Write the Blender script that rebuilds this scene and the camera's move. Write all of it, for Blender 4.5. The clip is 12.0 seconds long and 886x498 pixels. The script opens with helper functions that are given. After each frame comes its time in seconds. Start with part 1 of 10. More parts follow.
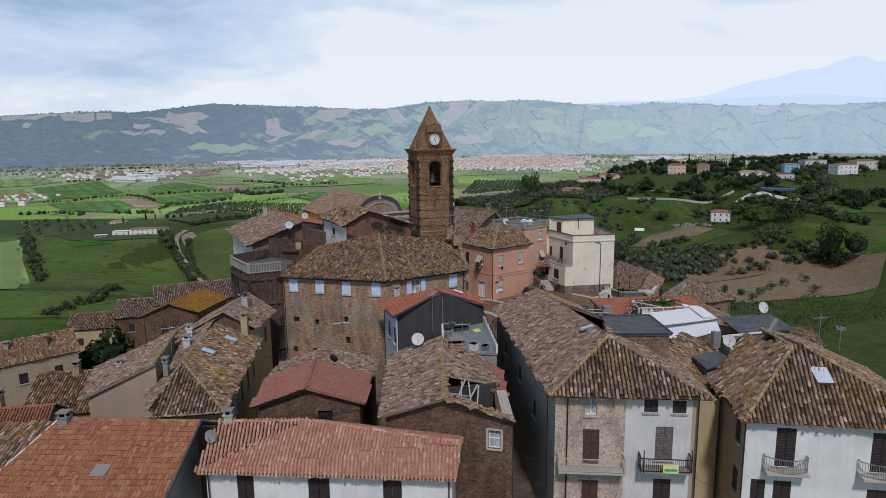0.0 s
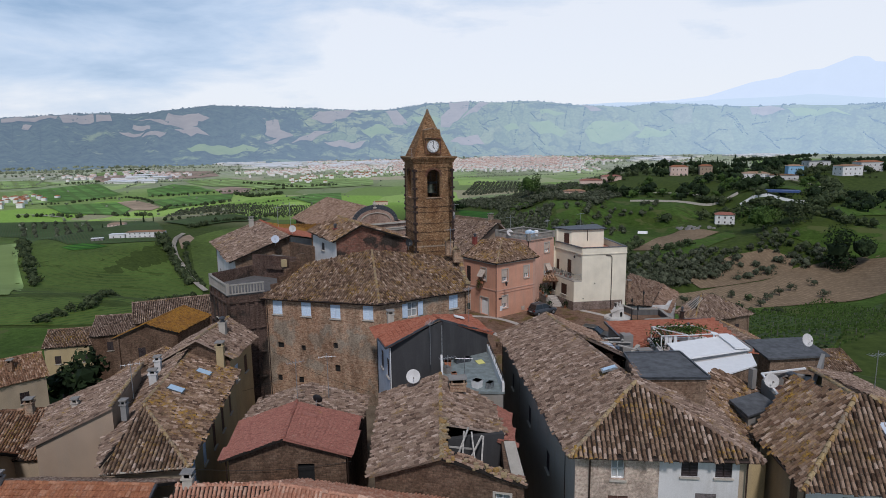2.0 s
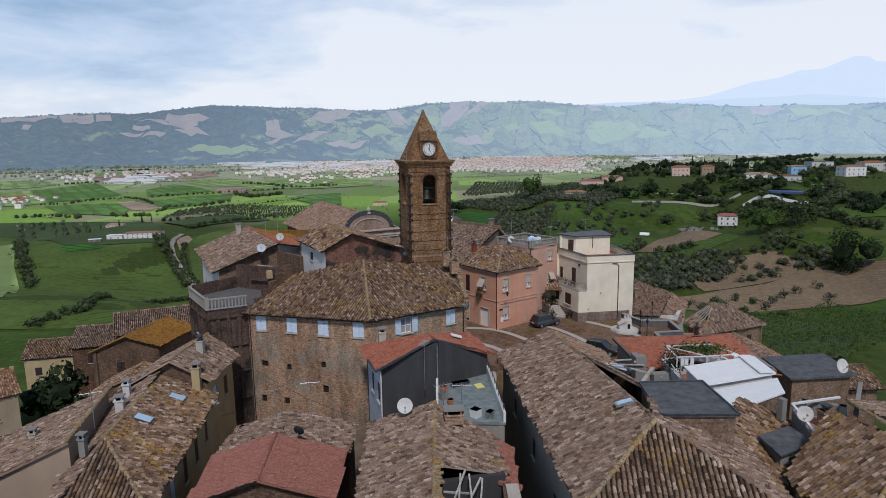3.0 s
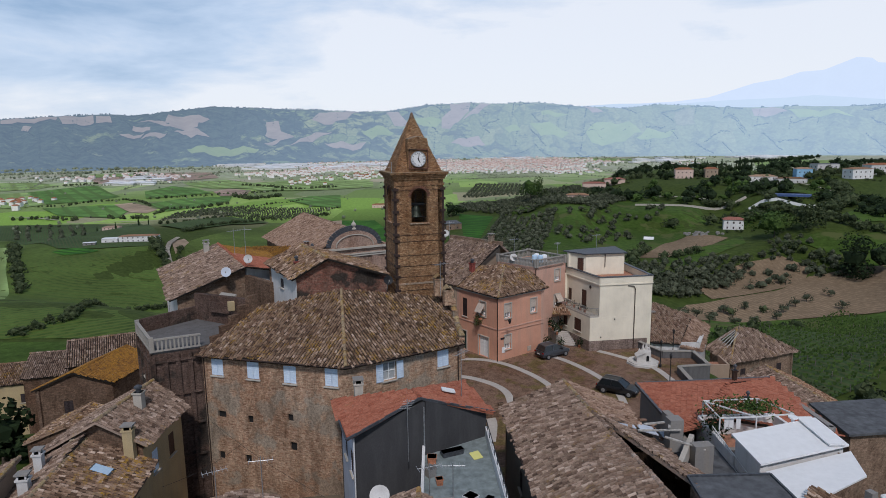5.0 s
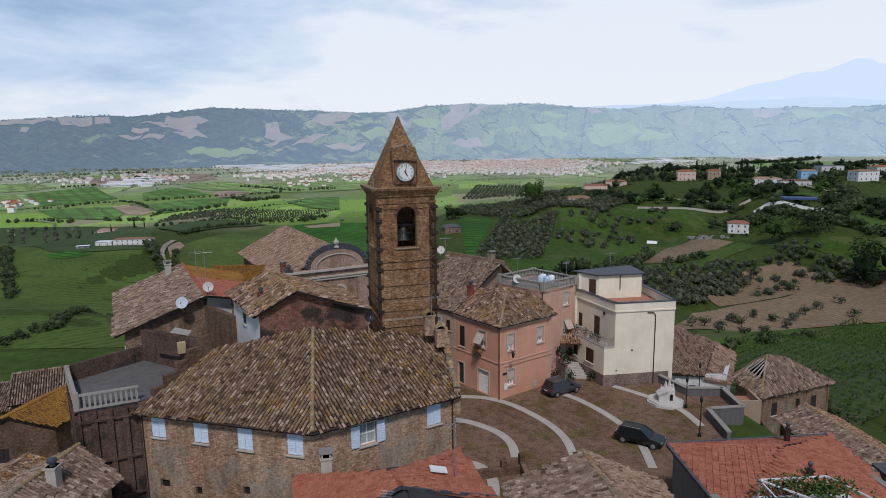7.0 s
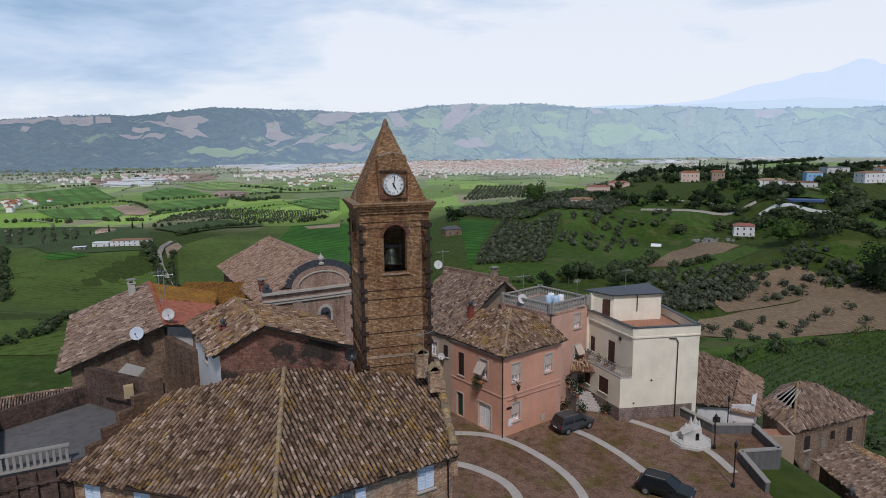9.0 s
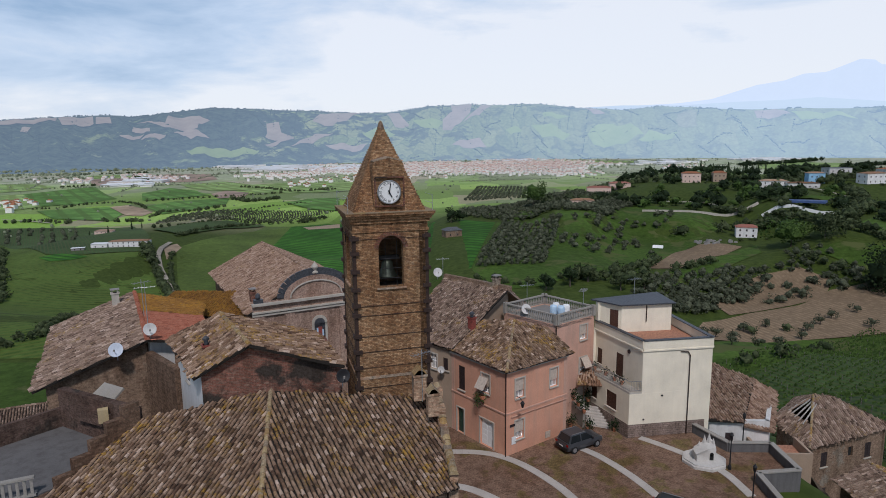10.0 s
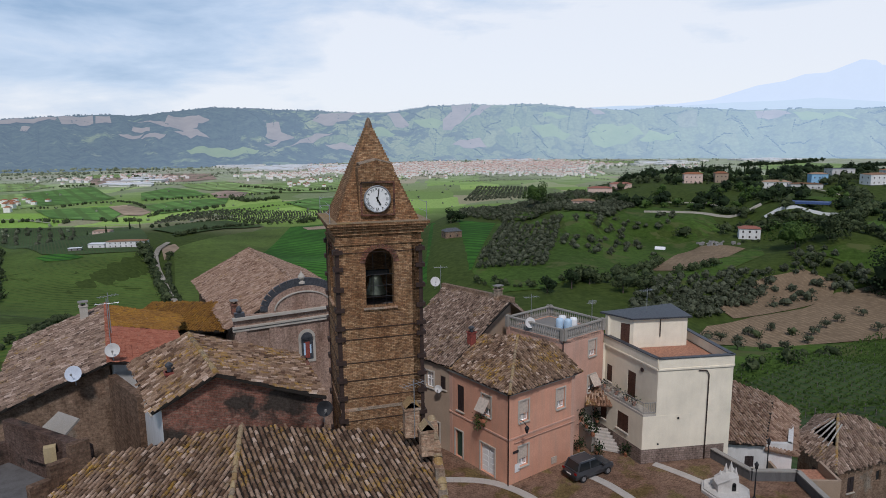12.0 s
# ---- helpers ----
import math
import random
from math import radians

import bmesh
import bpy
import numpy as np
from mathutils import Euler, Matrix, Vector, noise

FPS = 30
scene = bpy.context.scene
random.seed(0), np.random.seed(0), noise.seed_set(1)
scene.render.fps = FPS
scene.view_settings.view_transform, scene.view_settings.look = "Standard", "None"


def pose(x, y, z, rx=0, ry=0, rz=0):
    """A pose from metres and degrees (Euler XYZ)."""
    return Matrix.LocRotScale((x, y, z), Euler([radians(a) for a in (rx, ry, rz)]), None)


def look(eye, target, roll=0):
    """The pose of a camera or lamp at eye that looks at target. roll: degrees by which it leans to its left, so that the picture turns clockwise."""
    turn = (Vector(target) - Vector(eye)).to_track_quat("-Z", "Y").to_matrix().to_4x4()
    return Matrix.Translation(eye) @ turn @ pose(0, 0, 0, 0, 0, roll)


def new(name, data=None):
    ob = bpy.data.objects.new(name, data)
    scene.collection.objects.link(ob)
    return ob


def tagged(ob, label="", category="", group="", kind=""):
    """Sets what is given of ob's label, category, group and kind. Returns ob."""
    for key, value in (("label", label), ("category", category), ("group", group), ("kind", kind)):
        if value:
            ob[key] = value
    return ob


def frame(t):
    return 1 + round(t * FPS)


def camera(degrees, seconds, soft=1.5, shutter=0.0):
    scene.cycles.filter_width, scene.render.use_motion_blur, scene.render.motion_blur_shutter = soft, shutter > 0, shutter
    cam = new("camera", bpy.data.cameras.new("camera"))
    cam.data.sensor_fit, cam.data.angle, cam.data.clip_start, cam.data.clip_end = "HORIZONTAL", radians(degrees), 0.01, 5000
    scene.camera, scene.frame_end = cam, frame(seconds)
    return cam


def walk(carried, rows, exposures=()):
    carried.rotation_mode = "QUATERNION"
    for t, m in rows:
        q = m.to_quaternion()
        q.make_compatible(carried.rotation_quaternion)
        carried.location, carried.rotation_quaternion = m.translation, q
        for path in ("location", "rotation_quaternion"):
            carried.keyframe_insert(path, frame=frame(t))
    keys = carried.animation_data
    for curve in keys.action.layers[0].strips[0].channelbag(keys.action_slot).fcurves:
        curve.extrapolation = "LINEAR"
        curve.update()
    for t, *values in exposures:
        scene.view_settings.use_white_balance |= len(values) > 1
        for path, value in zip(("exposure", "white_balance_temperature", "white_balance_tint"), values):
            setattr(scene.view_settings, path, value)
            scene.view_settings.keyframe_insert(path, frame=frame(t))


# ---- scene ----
cam = camera(69.9, 12.0, soft=0.9)
PATH = [
    (0, (-7.02, -93.165, 24.496), (-7.029, -91.196, 24.146), -0.7),
    (0.5, (-7.129, -91.936, 24.613), (-7.138, -89.967, 24.263), -0.8),
    (1, (-7.144, -90.393, 24.749), (-7.153, -88.424, 24.4), -0.7),
    (1.5, (-7.071, -88.375, 24.946), (-7.08, -86.405, 24.597), -0.7),
    (2, (-6.916, -86.172, 25.106), (-6.926, -84.202, 24.759), -0.8),
    (2.5, (-6.721, -83.799, 25.244), (-6.731, -81.829, 24.896), -0.8),
    (3, (-6.547, -81.303, 25.346), (-6.558, -79.333, 24.999), -0.8),
    (5, (-5.764, -71.237, 25.923), (-5.777, -69.267, 25.58), -0.8),
    (5.5, (-5.592, -68.756, 26.064), (-5.605, -66.785, 25.722), -0.7),
    (6, (-5.411, -66.284, 26.196), (-5.423, -64.313, 25.856), -0.8),
    (6.5, (-5.301, -63.925, 26.348), (-5.313, -61.954, 26.008), -0.8),
    (7, (-5.198, -61.75, 26.505), (-5.21, -59.779, 26.165), -0.8),
    (9, (-4.828, -54.246, 26.926), (-4.843, -52.275, 26.586), -0.7),
    (9.5, (-4.79, -52.609, 27.062), (-4.806, -50.638, 26.722), -0.7),
    (10, (-4.802, -51.182, 27.131), (-4.818, -49.21, 26.792), -0.7),
    (10.5, (-4.731, -49.854, 27.211), (-4.747, -47.883, 26.872), -0.7),
    (11, (-4.68, -48.614, 27.277), (-4.698, -46.643, 26.938), -0.7),
    (11.5, (-4.64, -47.404, 27.235), (-4.657, -45.433, 26.897), -0.6),
    (12, (-4.606, -46.468, 27.119), (-4.622, -44.497, 26.78), -0.6),
]
walk(cam, [(t, look(eye, target, roll)) for t, eye, target, roll in PATH], [(0, 0.0, 6080, 13), (12, 0.0, 6080, 13)])

# ---- sky and sun: broken cloud, soft sun from behind the start of the walk ----
SUN_ELEVATION, SUN_AZIMUTH = radians(50), radians(176)
world = bpy.data.worlds.new("overcast_sky")
scene.world = world
world.use_nodes = True
wt = world.node_tree
wt.nodes.clear()


def wn(kind, **values):
    n = wt.nodes.new(kind)
    for k, v in values.items():
        n.inputs[k].default_value = v
    return n


sky = wt.nodes.new("ShaderNodeTexSky")
sky.sky_type = "NISHITA"
sky.sun_disc = False
sky.sun_elevation, sky.sun_rotation = SUN_ELEVATION, SUN_AZIMUTH
blue = wn("ShaderNodeBackground", Strength=0.11)
wt.links.new(sky.outputs[0], blue.inputs[0])
coords = wt.nodes.new("ShaderNodeTexCoord")
stretch = wn("ShaderNodeMapping", Scale=(1.0, 1.0, 3.4), Location=(0.55, 0.3, 0.0))
wt.links.new(coords.outputs["Generated"], stretch.inputs[0])
puffs = wn("ShaderNodeTexNoise", Scale=4.2, Detail=9.0, Roughness=0.56, Distortion=0.25)
broad = wn("ShaderNodeTexNoise", Scale=1.6, Detail=4.0, Roughness=0.5)
wt.links.new(stretch.outputs[0], puffs.inputs["Vector"])
wt.links.new(stretch.outputs[0], broad.inputs["Vector"])
tone = wt.nodes.new("ShaderNodeValToRGB")
tone.color_ramp.elements[0].position, tone.color_ramp.elements[0].color = 0.34, (0.37, 0.52, 0.70, 1)
tone.color_ramp.elements[1].position, tone.color_ramp.elements[1].color = 0.60, (0.97, 0.99, 1.0, 1)
mid = tone.color_ramp.elements.new(0.47)
mid.color = (0.64, 0.76, 0.90, 1)
# dark end of the ramp, reached only by the dimmed sky overhead
overhead_dim = tone.color_ramp.elements.new(0.10)
overhead_dim.color = (0.13, 0.17, 0.22, 1)
both = wt.nodes.new("ShaderNodeMix")
both.inputs[0].default_value = 0.4
wt.links.new(puffs.outputs[0], both.inputs[2])
wt.links.new(broad.outputs[0], both.inputs[3])
# the cloud deck is thicker and greyer overhead, thin and bright low over the valley
split_sky = wt.nodes.new("ShaderNodeSeparateXYZ")
wt.links.new(coords.outputs["Generated"], split_sky.inputs[0])
deck = wn("ShaderNodeMapRange")
for k, v in (("From Min", 0.06), ("From Max", 0.23), ("To Min", 0.06), ("To Max", -0.17)):
    deck.inputs[k].default_value = v
wt.links.new(split_sky.outputs[2], deck.inputs[0])
# unseen sky high overhead is darkened further to reduce fill light
roof = wn("ShaderNodeMapRange")
for k, v in (("From Min", 0.36), ("From Max", 0.75), ("To Min", 0.0), ("To Max", -0.24)):
    roof.inputs[k].default_value = v
wt.links.new(split_sky.outputs[2], roof.inputs[0])
dimmed_deck = wt.nodes.new("ShaderNodeMath")
wt.links.new(deck.outputs[0], dimmed_deck.inputs[0])
wt.links.new(roof.outputs[0], dimmed_deck.inputs[1])
glow = wt.nodes.new("ShaderNodeVectorMath")
glow.operation = "DOT_PRODUCT"
glow.inputs[1].default_value = Vector((0.20, 0.97, 0.12)).normalized()
wt.links.new(coords.outputs["Generated"], glow.inputs[0])
thin = wn("ShaderNodeMapRange")
for k, v in (("From Min", 0.78), ("From Max", 1.0), ("To Min", -0.05), ("To Max", 0.23)):
    thin.inputs[k].default_value = v
wt.links.new(glow.outputs["Value"], thin.inputs[0])
sum_a, sum_b = wt.nodes.new("ShaderNodeMath"), wt.nodes.new("ShaderNodeMath")
wt.links.new(both.outputs[0], sum_a.inputs[0])
wt.links.new(dimmed_deck.outputs[0], sum_a.inputs[1])
wt.links.new(sum_a.outputs[0], sum_b.inputs[0])
wt.links.new(thin.outputs[0], sum_b.inputs[1])
wt.links.new(sum_b.outputs[0], tone.inputs[0])
cloud = wn("ShaderNodeBackground", Strength=0.90)
wt.links.new(tone.outputs[0], cloud.inputs[0])
cover = wn("ShaderNodeMixShader", Fac=0.88)
wt.links.new(blue.outputs[0], cover.inputs[1])
wt.links.new(cloud.outputs[0], cover.inputs[2])
out = wt.nodes.new("ShaderNodeOutputWorld")
wt.links.new(cover.outputs[0], out.inputs[0])

sun = new("sun", bpy.data.lights.new("sun", "SUN"))
sun.data.energy, sun.data.angle, sun.data.color = 2.15, radians(6), (1.0, 0.935, 0.875)
to_sun = Vector((math.sin(SUN_AZIMUTH) * math.cos(SUN_ELEVATION), math.cos(SUN_AZIMUTH) * math.cos(SUN_ELEVATION), math.sin(SUN_ELEVATION)))
sun.matrix_world = look(to_sun * 300, (0, 0, 0))

# ---- materials ----
def shader(name, dull=False):
    m = bpy.data.materials.new(name)
    m.use_nodes = True
    m.node_tree.nodes["Principled BSDF"].inputs["Specular IOR Level"].default_value = 0.12 if dull else 0.5
    return m, m.node_tree, m.node_tree.nodes["Principled BSDF"]


def node(t, kind, **values):
    n = t.nodes.new(kind)
    for k, v in values.items():
        n.inputs[k].default_value = v
    return n


def ramp(t, source, stops):
    r = t.nodes.new("ShaderNodeValToRGB")
    r.color_ramp.elements[0].position, r.color_ramp.elements[0].color = stops[0][0], (*stops[0][1], 1)
    r.color_ramp.elements[1].position, r.color_ramp.elements[1].color = stops[-1][0], (*stops[-1][1], 1)
    for p, c in stops[1:-1]:
        r.color_ramp.elements.new(p).color = (*c, 1)
    t.links.new(source, r.inputs[0])
    return r.outputs[0]


def blend(t, how, a, b, fac):
    m = t.nodes.new("ShaderNodeMix")
    m.data_type, m.blend_type = "RGBA", how
    for socket, v in ((m.inputs[0], fac), (m.inputs[6], a), (m.inputs[7], b)):
        if isinstance(v, bpy.types.NodeSocket):
            t.links.new(v, socket)
        else:
            socket.default_value = v if isinstance(v, (int, float)) else (*v, 1)
    return m.outputs[2]


def place_coords(t, scale=(1, 1, 1)):
    g = t.nodes.new("ShaderNodeNewGeometry")
    m = node(t, "ShaderNodeMapping", Scale=scale)
    t.links.new(g.outputs["Position"], m.inputs[0])
    return m.outputs[0]


def noise_of(t, scale, detail=5.0, rough=0.55, stretch=(1, 1, 1)):
    n = node(t, "ShaderNodeTexNoise", Scale=scale, Detail=detail, Roughness=rough)
    t.links.new(place_coords(t, stretch), n.inputs["Vector"])
    return n.outputs[0]


def bump(t, b, source, strength, distance=0.02):
    n = node(t, "ShaderNodeBump", Strength=strength, Distance=distance)
    t.links.new(source, n.inputs["Height"])
    t.links.new(n.outputs[0], b.inputs["Normal"])


def lot(t):
    """A random value for each object and each loose piece."""
    o, g = t.nodes.new("ShaderNodeObjectInfo"), t.nodes.new("ShaderNodeNewGeometry")
    add = t.nodes.new("ShaderNodeMath")
    add.operation = "ADD"
    t.links.new(o.outputs["Random"], add.inputs[0])
    t.links.new(g.outputs["Random Per Island"], add.inputs[1])
    f = t.nodes.new("ShaderNodeMath")
    f.operation = "FRACT"
    t.links.new(add.outputs[0], f.inputs[0])
    return f.outputs[0]


def plaster(name, colour, dirt=0.35, rough=0.9, stain=(0.30, 0.26, 0.21)):
    """Painted render with broad stains, streaks that run down and a fine grain."""
    m, t, b = shader(name, True)
    broad = ramp(t, noise_of(t, 0.45, 6), [(0.35, (0, 0, 0)), (0.72, (1, 1, 1))])
    runs = ramp(t, noise_of(t, 1.0, 6, 0.6, (2.2, 2.2, 0.28)), [(0.45, (0, 0, 0)), (0.75, (1, 1, 1))])
    c = blend(t, "MIX", colour, tuple(v * 0.82 for v in colour), broad)
    dirty = node(t, "ShaderNodeMath")
    dirty.operation = "MULTIPLY"
    t.links.new(runs, dirty.inputs[0])
    dirty.inputs[1].default_value = dirt
    c = blend(t, "MIX", c, stain, dirty.outputs[0])
    fine = noise_of(t, 14, 4)
    c = blend(t, "OVERLAY", c, ramp(t, fine, [(0.3, (0.42, 0.42, 0.42)), (0.7, (0.58, 0.58, 0.58))]), 0.6)
    t.links.new(c, b.inputs["Base Color"])
    b.inputs["Roughness"].default_value = rough
    bump(t, b, fine, 0.25)
    return m


def masonry(name, tones, mortar, size, row, patch=None, patch_amount=0.0, rough=0.92, squash=1.0):
    """Old brick or rubble: courses of uneven colour laid on the wall's own two axes, with weathering."""
    m, t, b = shader(name, True)
    uv = t.nodes.new("ShaderNodeUVMap")
    uv.uv_map = "wall"
    wob = node(t, "ShaderNodeTexNoise", Scale=1.3, Detail=2.0)
    t.links.new(uv.outputs[0], wob.inputs["Vector"])
    mix = blend(t, "LINEAR_LIGHT", (0, 0, 0), wob.outputs[1], 0.02)
    add = t.nodes.new("ShaderNodeVectorMath")
    t.links.new(uv.outputs[0], add.inputs[0])
    t.links.new(mix, add.inputs[1])
    br = node(t, "ShaderNodeTexBrick", Scale=1.0)
    br.inputs["Mortar Size"].default_value = row * 0.11
    br.inputs["Mortar Smooth"].default_value = 0.5
    br.inputs["Brick Width"].default_value = size
    br.inputs["Row Height"].default_value = row
    br.inputs["Color1"].default_value = (0, 0, 0, 1)
    br.inputs["Color2"].default_value = (1, 1, 1, 1)
    br.inputs["Mortar"].default_value = (0.5, 0.5, 0.5, 1)
    t.links.new(add.outputs[0], br.inputs["Vector"])
    big = noise_of(t, 0.55, 6, 0.62)
    stops = [(0.04 + 0.92 * n / (len(tones) - 1), (c[0], c[1] * 0.95, c[2])) for n, c in enumerate(tones)]
    c = ramp(t, blend(t, "MIX", br.outputs["Color"], big, 0.42), stops)
    c = blend(t, "MIX", c, mortar, br.outputs["Fac"])
    if patch:
        where = ramp(t, noise_of(t, 0.33, 5, 0.6), [(0.62 - patch_amount * 0.3, (0, 0, 0)), (0.68 - patch_amount * 0.3, (1, 1, 1))])
        c = blend(t, "MIX", c, patch, where)
    grime = ramp(t, noise_of(t, 0.8, 6, 0.6, (1.5, 1.5, 0.4)), [(0.44, (1, 1, 1)), (0.74, (0.42, 0.39, 0.37))])
    c = blend(t, "MULTIPLY", c, grime, 0.85)
    zones = ramp(t, noise_of(t, 0.16, 5, 0.6), [(0.38, (1.06, 1.0, 0.95)), (0.5, (0.96, 0.92, 0.88)), (0.62, (0.80, 0.68, 0.60))])
    c = blend(t, "MULTIPLY", c, zones, 0.8)
    grain = noise_of(t, 6, 8, 0.75)
    c = blend(t, "OVERLAY", c, ramp(t, grain, [(0.3, (0.14, 0.14, 0.14)), (0.7, (0.86, 0.86, 0.86))]), 0.8)
    t.links.new(c, b.inputs["Base Color"])
    b.inputs["Roughness"].default_value = rough
    height = blend(t, "MULTIPLY", ramp(t, br.outputs["Fac"], [(0, (1, 1, 1)), (1, (0.2, 0.2, 0.2))]), grain, 0.5)
    bump(t, b, height, 0.7, 0.04)
    return m


def aged(tones, k=0.78, grey=0.0):
    return [tuple((v * (1 - grey) + sum(c) / 3 * grey) * k * s for v, s in zip(c, (1.07, 0.945, 0.93))) for c in tones]


def tile_clay(name, tones, lichen=(0.30, 0.19, 0.05), amount=0.5, moss=0.3, rough=0.9):
    """Curved clay tiles, each of its own tone, with lichen in patches."""
    m, t, b = shader(name, True)
    stops = [(n / (len(tones) - 1), c) for n, c in enumerate(tones)]
    c = ramp(t, lot(t), stops)
    fleck = noise_of(t, 7, 6, 0.7)
    c = blend(t, "OVERLAY", c, ramp(t, fleck, [(0.25, (0.22, 0.22, 0.22)), (0.75, (0.78, 0.78, 0.78))]), 0.8)
    zone = ramp(t, noise_of(t, 0.5, 4, 0.6), [(0.66 - amount * 0.22, (0, 0, 0)), (0.80 - amount * 0.22, (1, 1, 1))])
    spots = ramp(t, noise_of(t, 3.2, 5, 0.7), [(0.48, (0, 0, 0)), (0.6, (1, 1, 1))])
    c = blend(t, "MIX", c, lichen, blend(t, "MULTIPLY", zone, spots, 1.0))
    green = ramp(t, noise_of(t, 1.1, 5, 0.6), [(0.60, (0, 0, 0)), (0.78, (1, 1, 1))])
    soft = node(t, "ShaderNodeMath")
    soft.operation = "MULTIPLY"
    t.links.new(green, soft.inputs[0])
    soft.inputs[1].default_value = moss
    c = blend(t, "MIX", c, (0.075, 0.07, 0.03), soft.outputs[0])
    # pale crusts of lichen on single tiles
    crust = ramp(t, noise_of(t, 5.5, 6, 0.75), [(0.58, (0, 0, 0)), (0.66, (0.55, 0.55, 0.55))])
    c = blend(t, "MIX", c, blend(t, "MIX", c, (0.46, 0.42, 0.34), 0.6), crust)
    t.links.new(c, b.inputs["Base Color"])
    b.inputs["Roughness"].default_value = rough
    bump(t, b, fleck, 0.4, 0.02)
    return m


def plain(name, colour, rough=0.6, metal=0.0, wear=0.25, scale=6.0):
    m, t, b = shader(name)
    n = noise_of(t, scale, 5, 0.6)
    c = blend(t, "OVERLAY", colour, ramp(t, n, [(0.3, (0.5 - wear, 0.5 - wear, 0.5 - wear)), (0.7, (0.5 + wear, 0.5 + wear, 0.5 + wear))]), 0.8)
    t.links.new(c, b.inputs["Base Color"])
    b.inputs["Roughness"].default_value, b.inputs["Metallic"].default_value = rough, metal
    return m


def ground_cover(name, low, high, scale=0.5, rows=None, bare=None, bare_amount=0.3):
    """Grass, crop or soil; rows: (direction in degrees, spacing in metres, colour) of drills or wheel marks."""
    m, t, b = shader(name, True)
    n = noise_of(t, scale, 8, 0.75)
    c = ramp(t, n, [(0.3, tuple(v * 0.7 for v in low)), (0.7, tuple(v * 1.15 for v in high))])
    wide = noise_of(t, 0.013, 4, 0.55)
    c = blend(t, "OVERLAY", c, ramp(t, wide, [(0.35, (0.33, 0.33, 0.33)), (0.65, (0.67, 0.67, 0.67))]), 0.8)
    if bare:
        c = blend(t, "MIX", c, bare, ramp(t, noise_of(t, 0.05, 6, 0.6), [(0.66 - 0.2 * bare_amount, (0, 0, 0)), (0.72 - 0.2 * bare_amount, (1, 1, 1))]))
    if rows:
        turn, gap, tint = rows
        w = t.nodes.new("ShaderNodeTexWave")
        w.inputs["Scale"].default_value = math.tau / 20 / gap * 1.0
        w.inputs["Distortion"].default_value = 0.35
        w.inputs["Detail"].default_value = 2.0
        g = t.nodes.new("ShaderNodeNewGeometry")
        mp = node(t, "ShaderNodeMapping", Rotation=(0, 0, -radians(turn)))
        t.links.new(g.outputs["Position"], mp.inputs[0])
        t.links.new(mp.outputs[0], w.inputs["Vector"])
        c = blend(t, "MIX", c, tint, ramp(t, w.outputs["Fac"], [(0.55, (0, 0, 0)), (0.85, (0.8, 0.8, 0.8))]))
    t.links.new(c, b.inputs["Base Color"])
    b.inputs["Roughness"].default_value = 0.95
    return m


def foliage(name, dark, light):
    m, t, b = shader(name, True)
    c = ramp(t, lot(t), [(0.0, dark), (1.0, light)])
    c = blend(t, "OVERLAY", c, ramp(t, noise_of(t, 1.2, 4), [(0.3, (0.3, 0.3, 0.3)), (0.7, (0.7, 0.7, 0.7))]), 0.6)
    t.links.new(c, b.inputs["Base Color"])
    b.inputs["Roughness"].default_value = 0.8
    return m


OLD_TONES = [(0.075, 0.050, 0.034), (0.23, 0.165, 0.110), (0.35, 0.265, 0.185), (0.18, 0.120, 0.080), (0.42, 0.33, 0.24), (0.10, 0.066, 0.046), (0.30, 0.225, 0.155), (0.62, 0.53, 0.43)]
GREY_TONES = [(0.095, 0.07, 0.054), (0.25, 0.195, 0.150), (0.33, 0.27, 0.21), (0.17, 0.128, 0.097), (0.44, 0.365, 0.29), (0.20, 0.145, 0.105), (0.56, 0.49, 0.41)]
BROWN_TONES = [(0.09, 0.05, 0.032), (0.25, 0.150, 0.090), (0.34, 0.225, 0.145), (0.16, 0.095, 0.060), (0.43, 0.31, 0.21), (0.54, 0.44, 0.33)]
M = {}
M["tile_old"] = tile_clay("old clay tiles", aged(OLD_TONES), lichen=(0.36, 0.21, 0.04), amount=0.8, moss=0.55)
M["tile_grey"] = tile_clay("grey weathered tiles", aged(GREY_TONES), amount=0.4, moss=0.25)
M["tile_brown"] = tile_clay("brown clay tiles", aged(BROWN_TONES), amount=0.7, moss=0.4)
M["tile_beige"] = tile_clay("pale clay tiles", aged([(0.17, 0.105, 0.07), (0.39, 0.285, 0.195), (0.47, 0.36, 0.26), (0.28, 0.185, 0.125), (0.54, 0.44, 0.34)], 0.72, 0.1), amount=0.3, moss=0.1)
M["tile_salmon"] = tile_clay("salmon clay tiles", [(0.36, 0.165, 0.105), (0.48, 0.26, 0.18), (0.40, 0.195, 0.13), (0.54, 0.35, 0.26)], amount=0.15, moss=0.05)
M["tile_orange"] = tile_clay("orange clay tiles", [(0.28, 0.115, 0.060), (0.35, 0.155, 0.085), (0.24, 0.095, 0.052), (0.38, 0.19, 0.115)], amount=0.5, moss=0.1)
M["tile_red"] = tile_clay("red clay tiles", [(0.33, 0.115, 0.07), (0.39, 0.15, 0.095), (0.28, 0.09, 0.055)], amount=0.05, moss=0.0)
M["tile_rust"] = tile_clay("lichen-covered tiles", [(0.22, 0.11, 0.03), (0.30, 0.15, 0.035), (0.16, 0.08, 0.03)], lichen=(0.36, 0.19, 0.03), amount=1.0, moss=0.0)
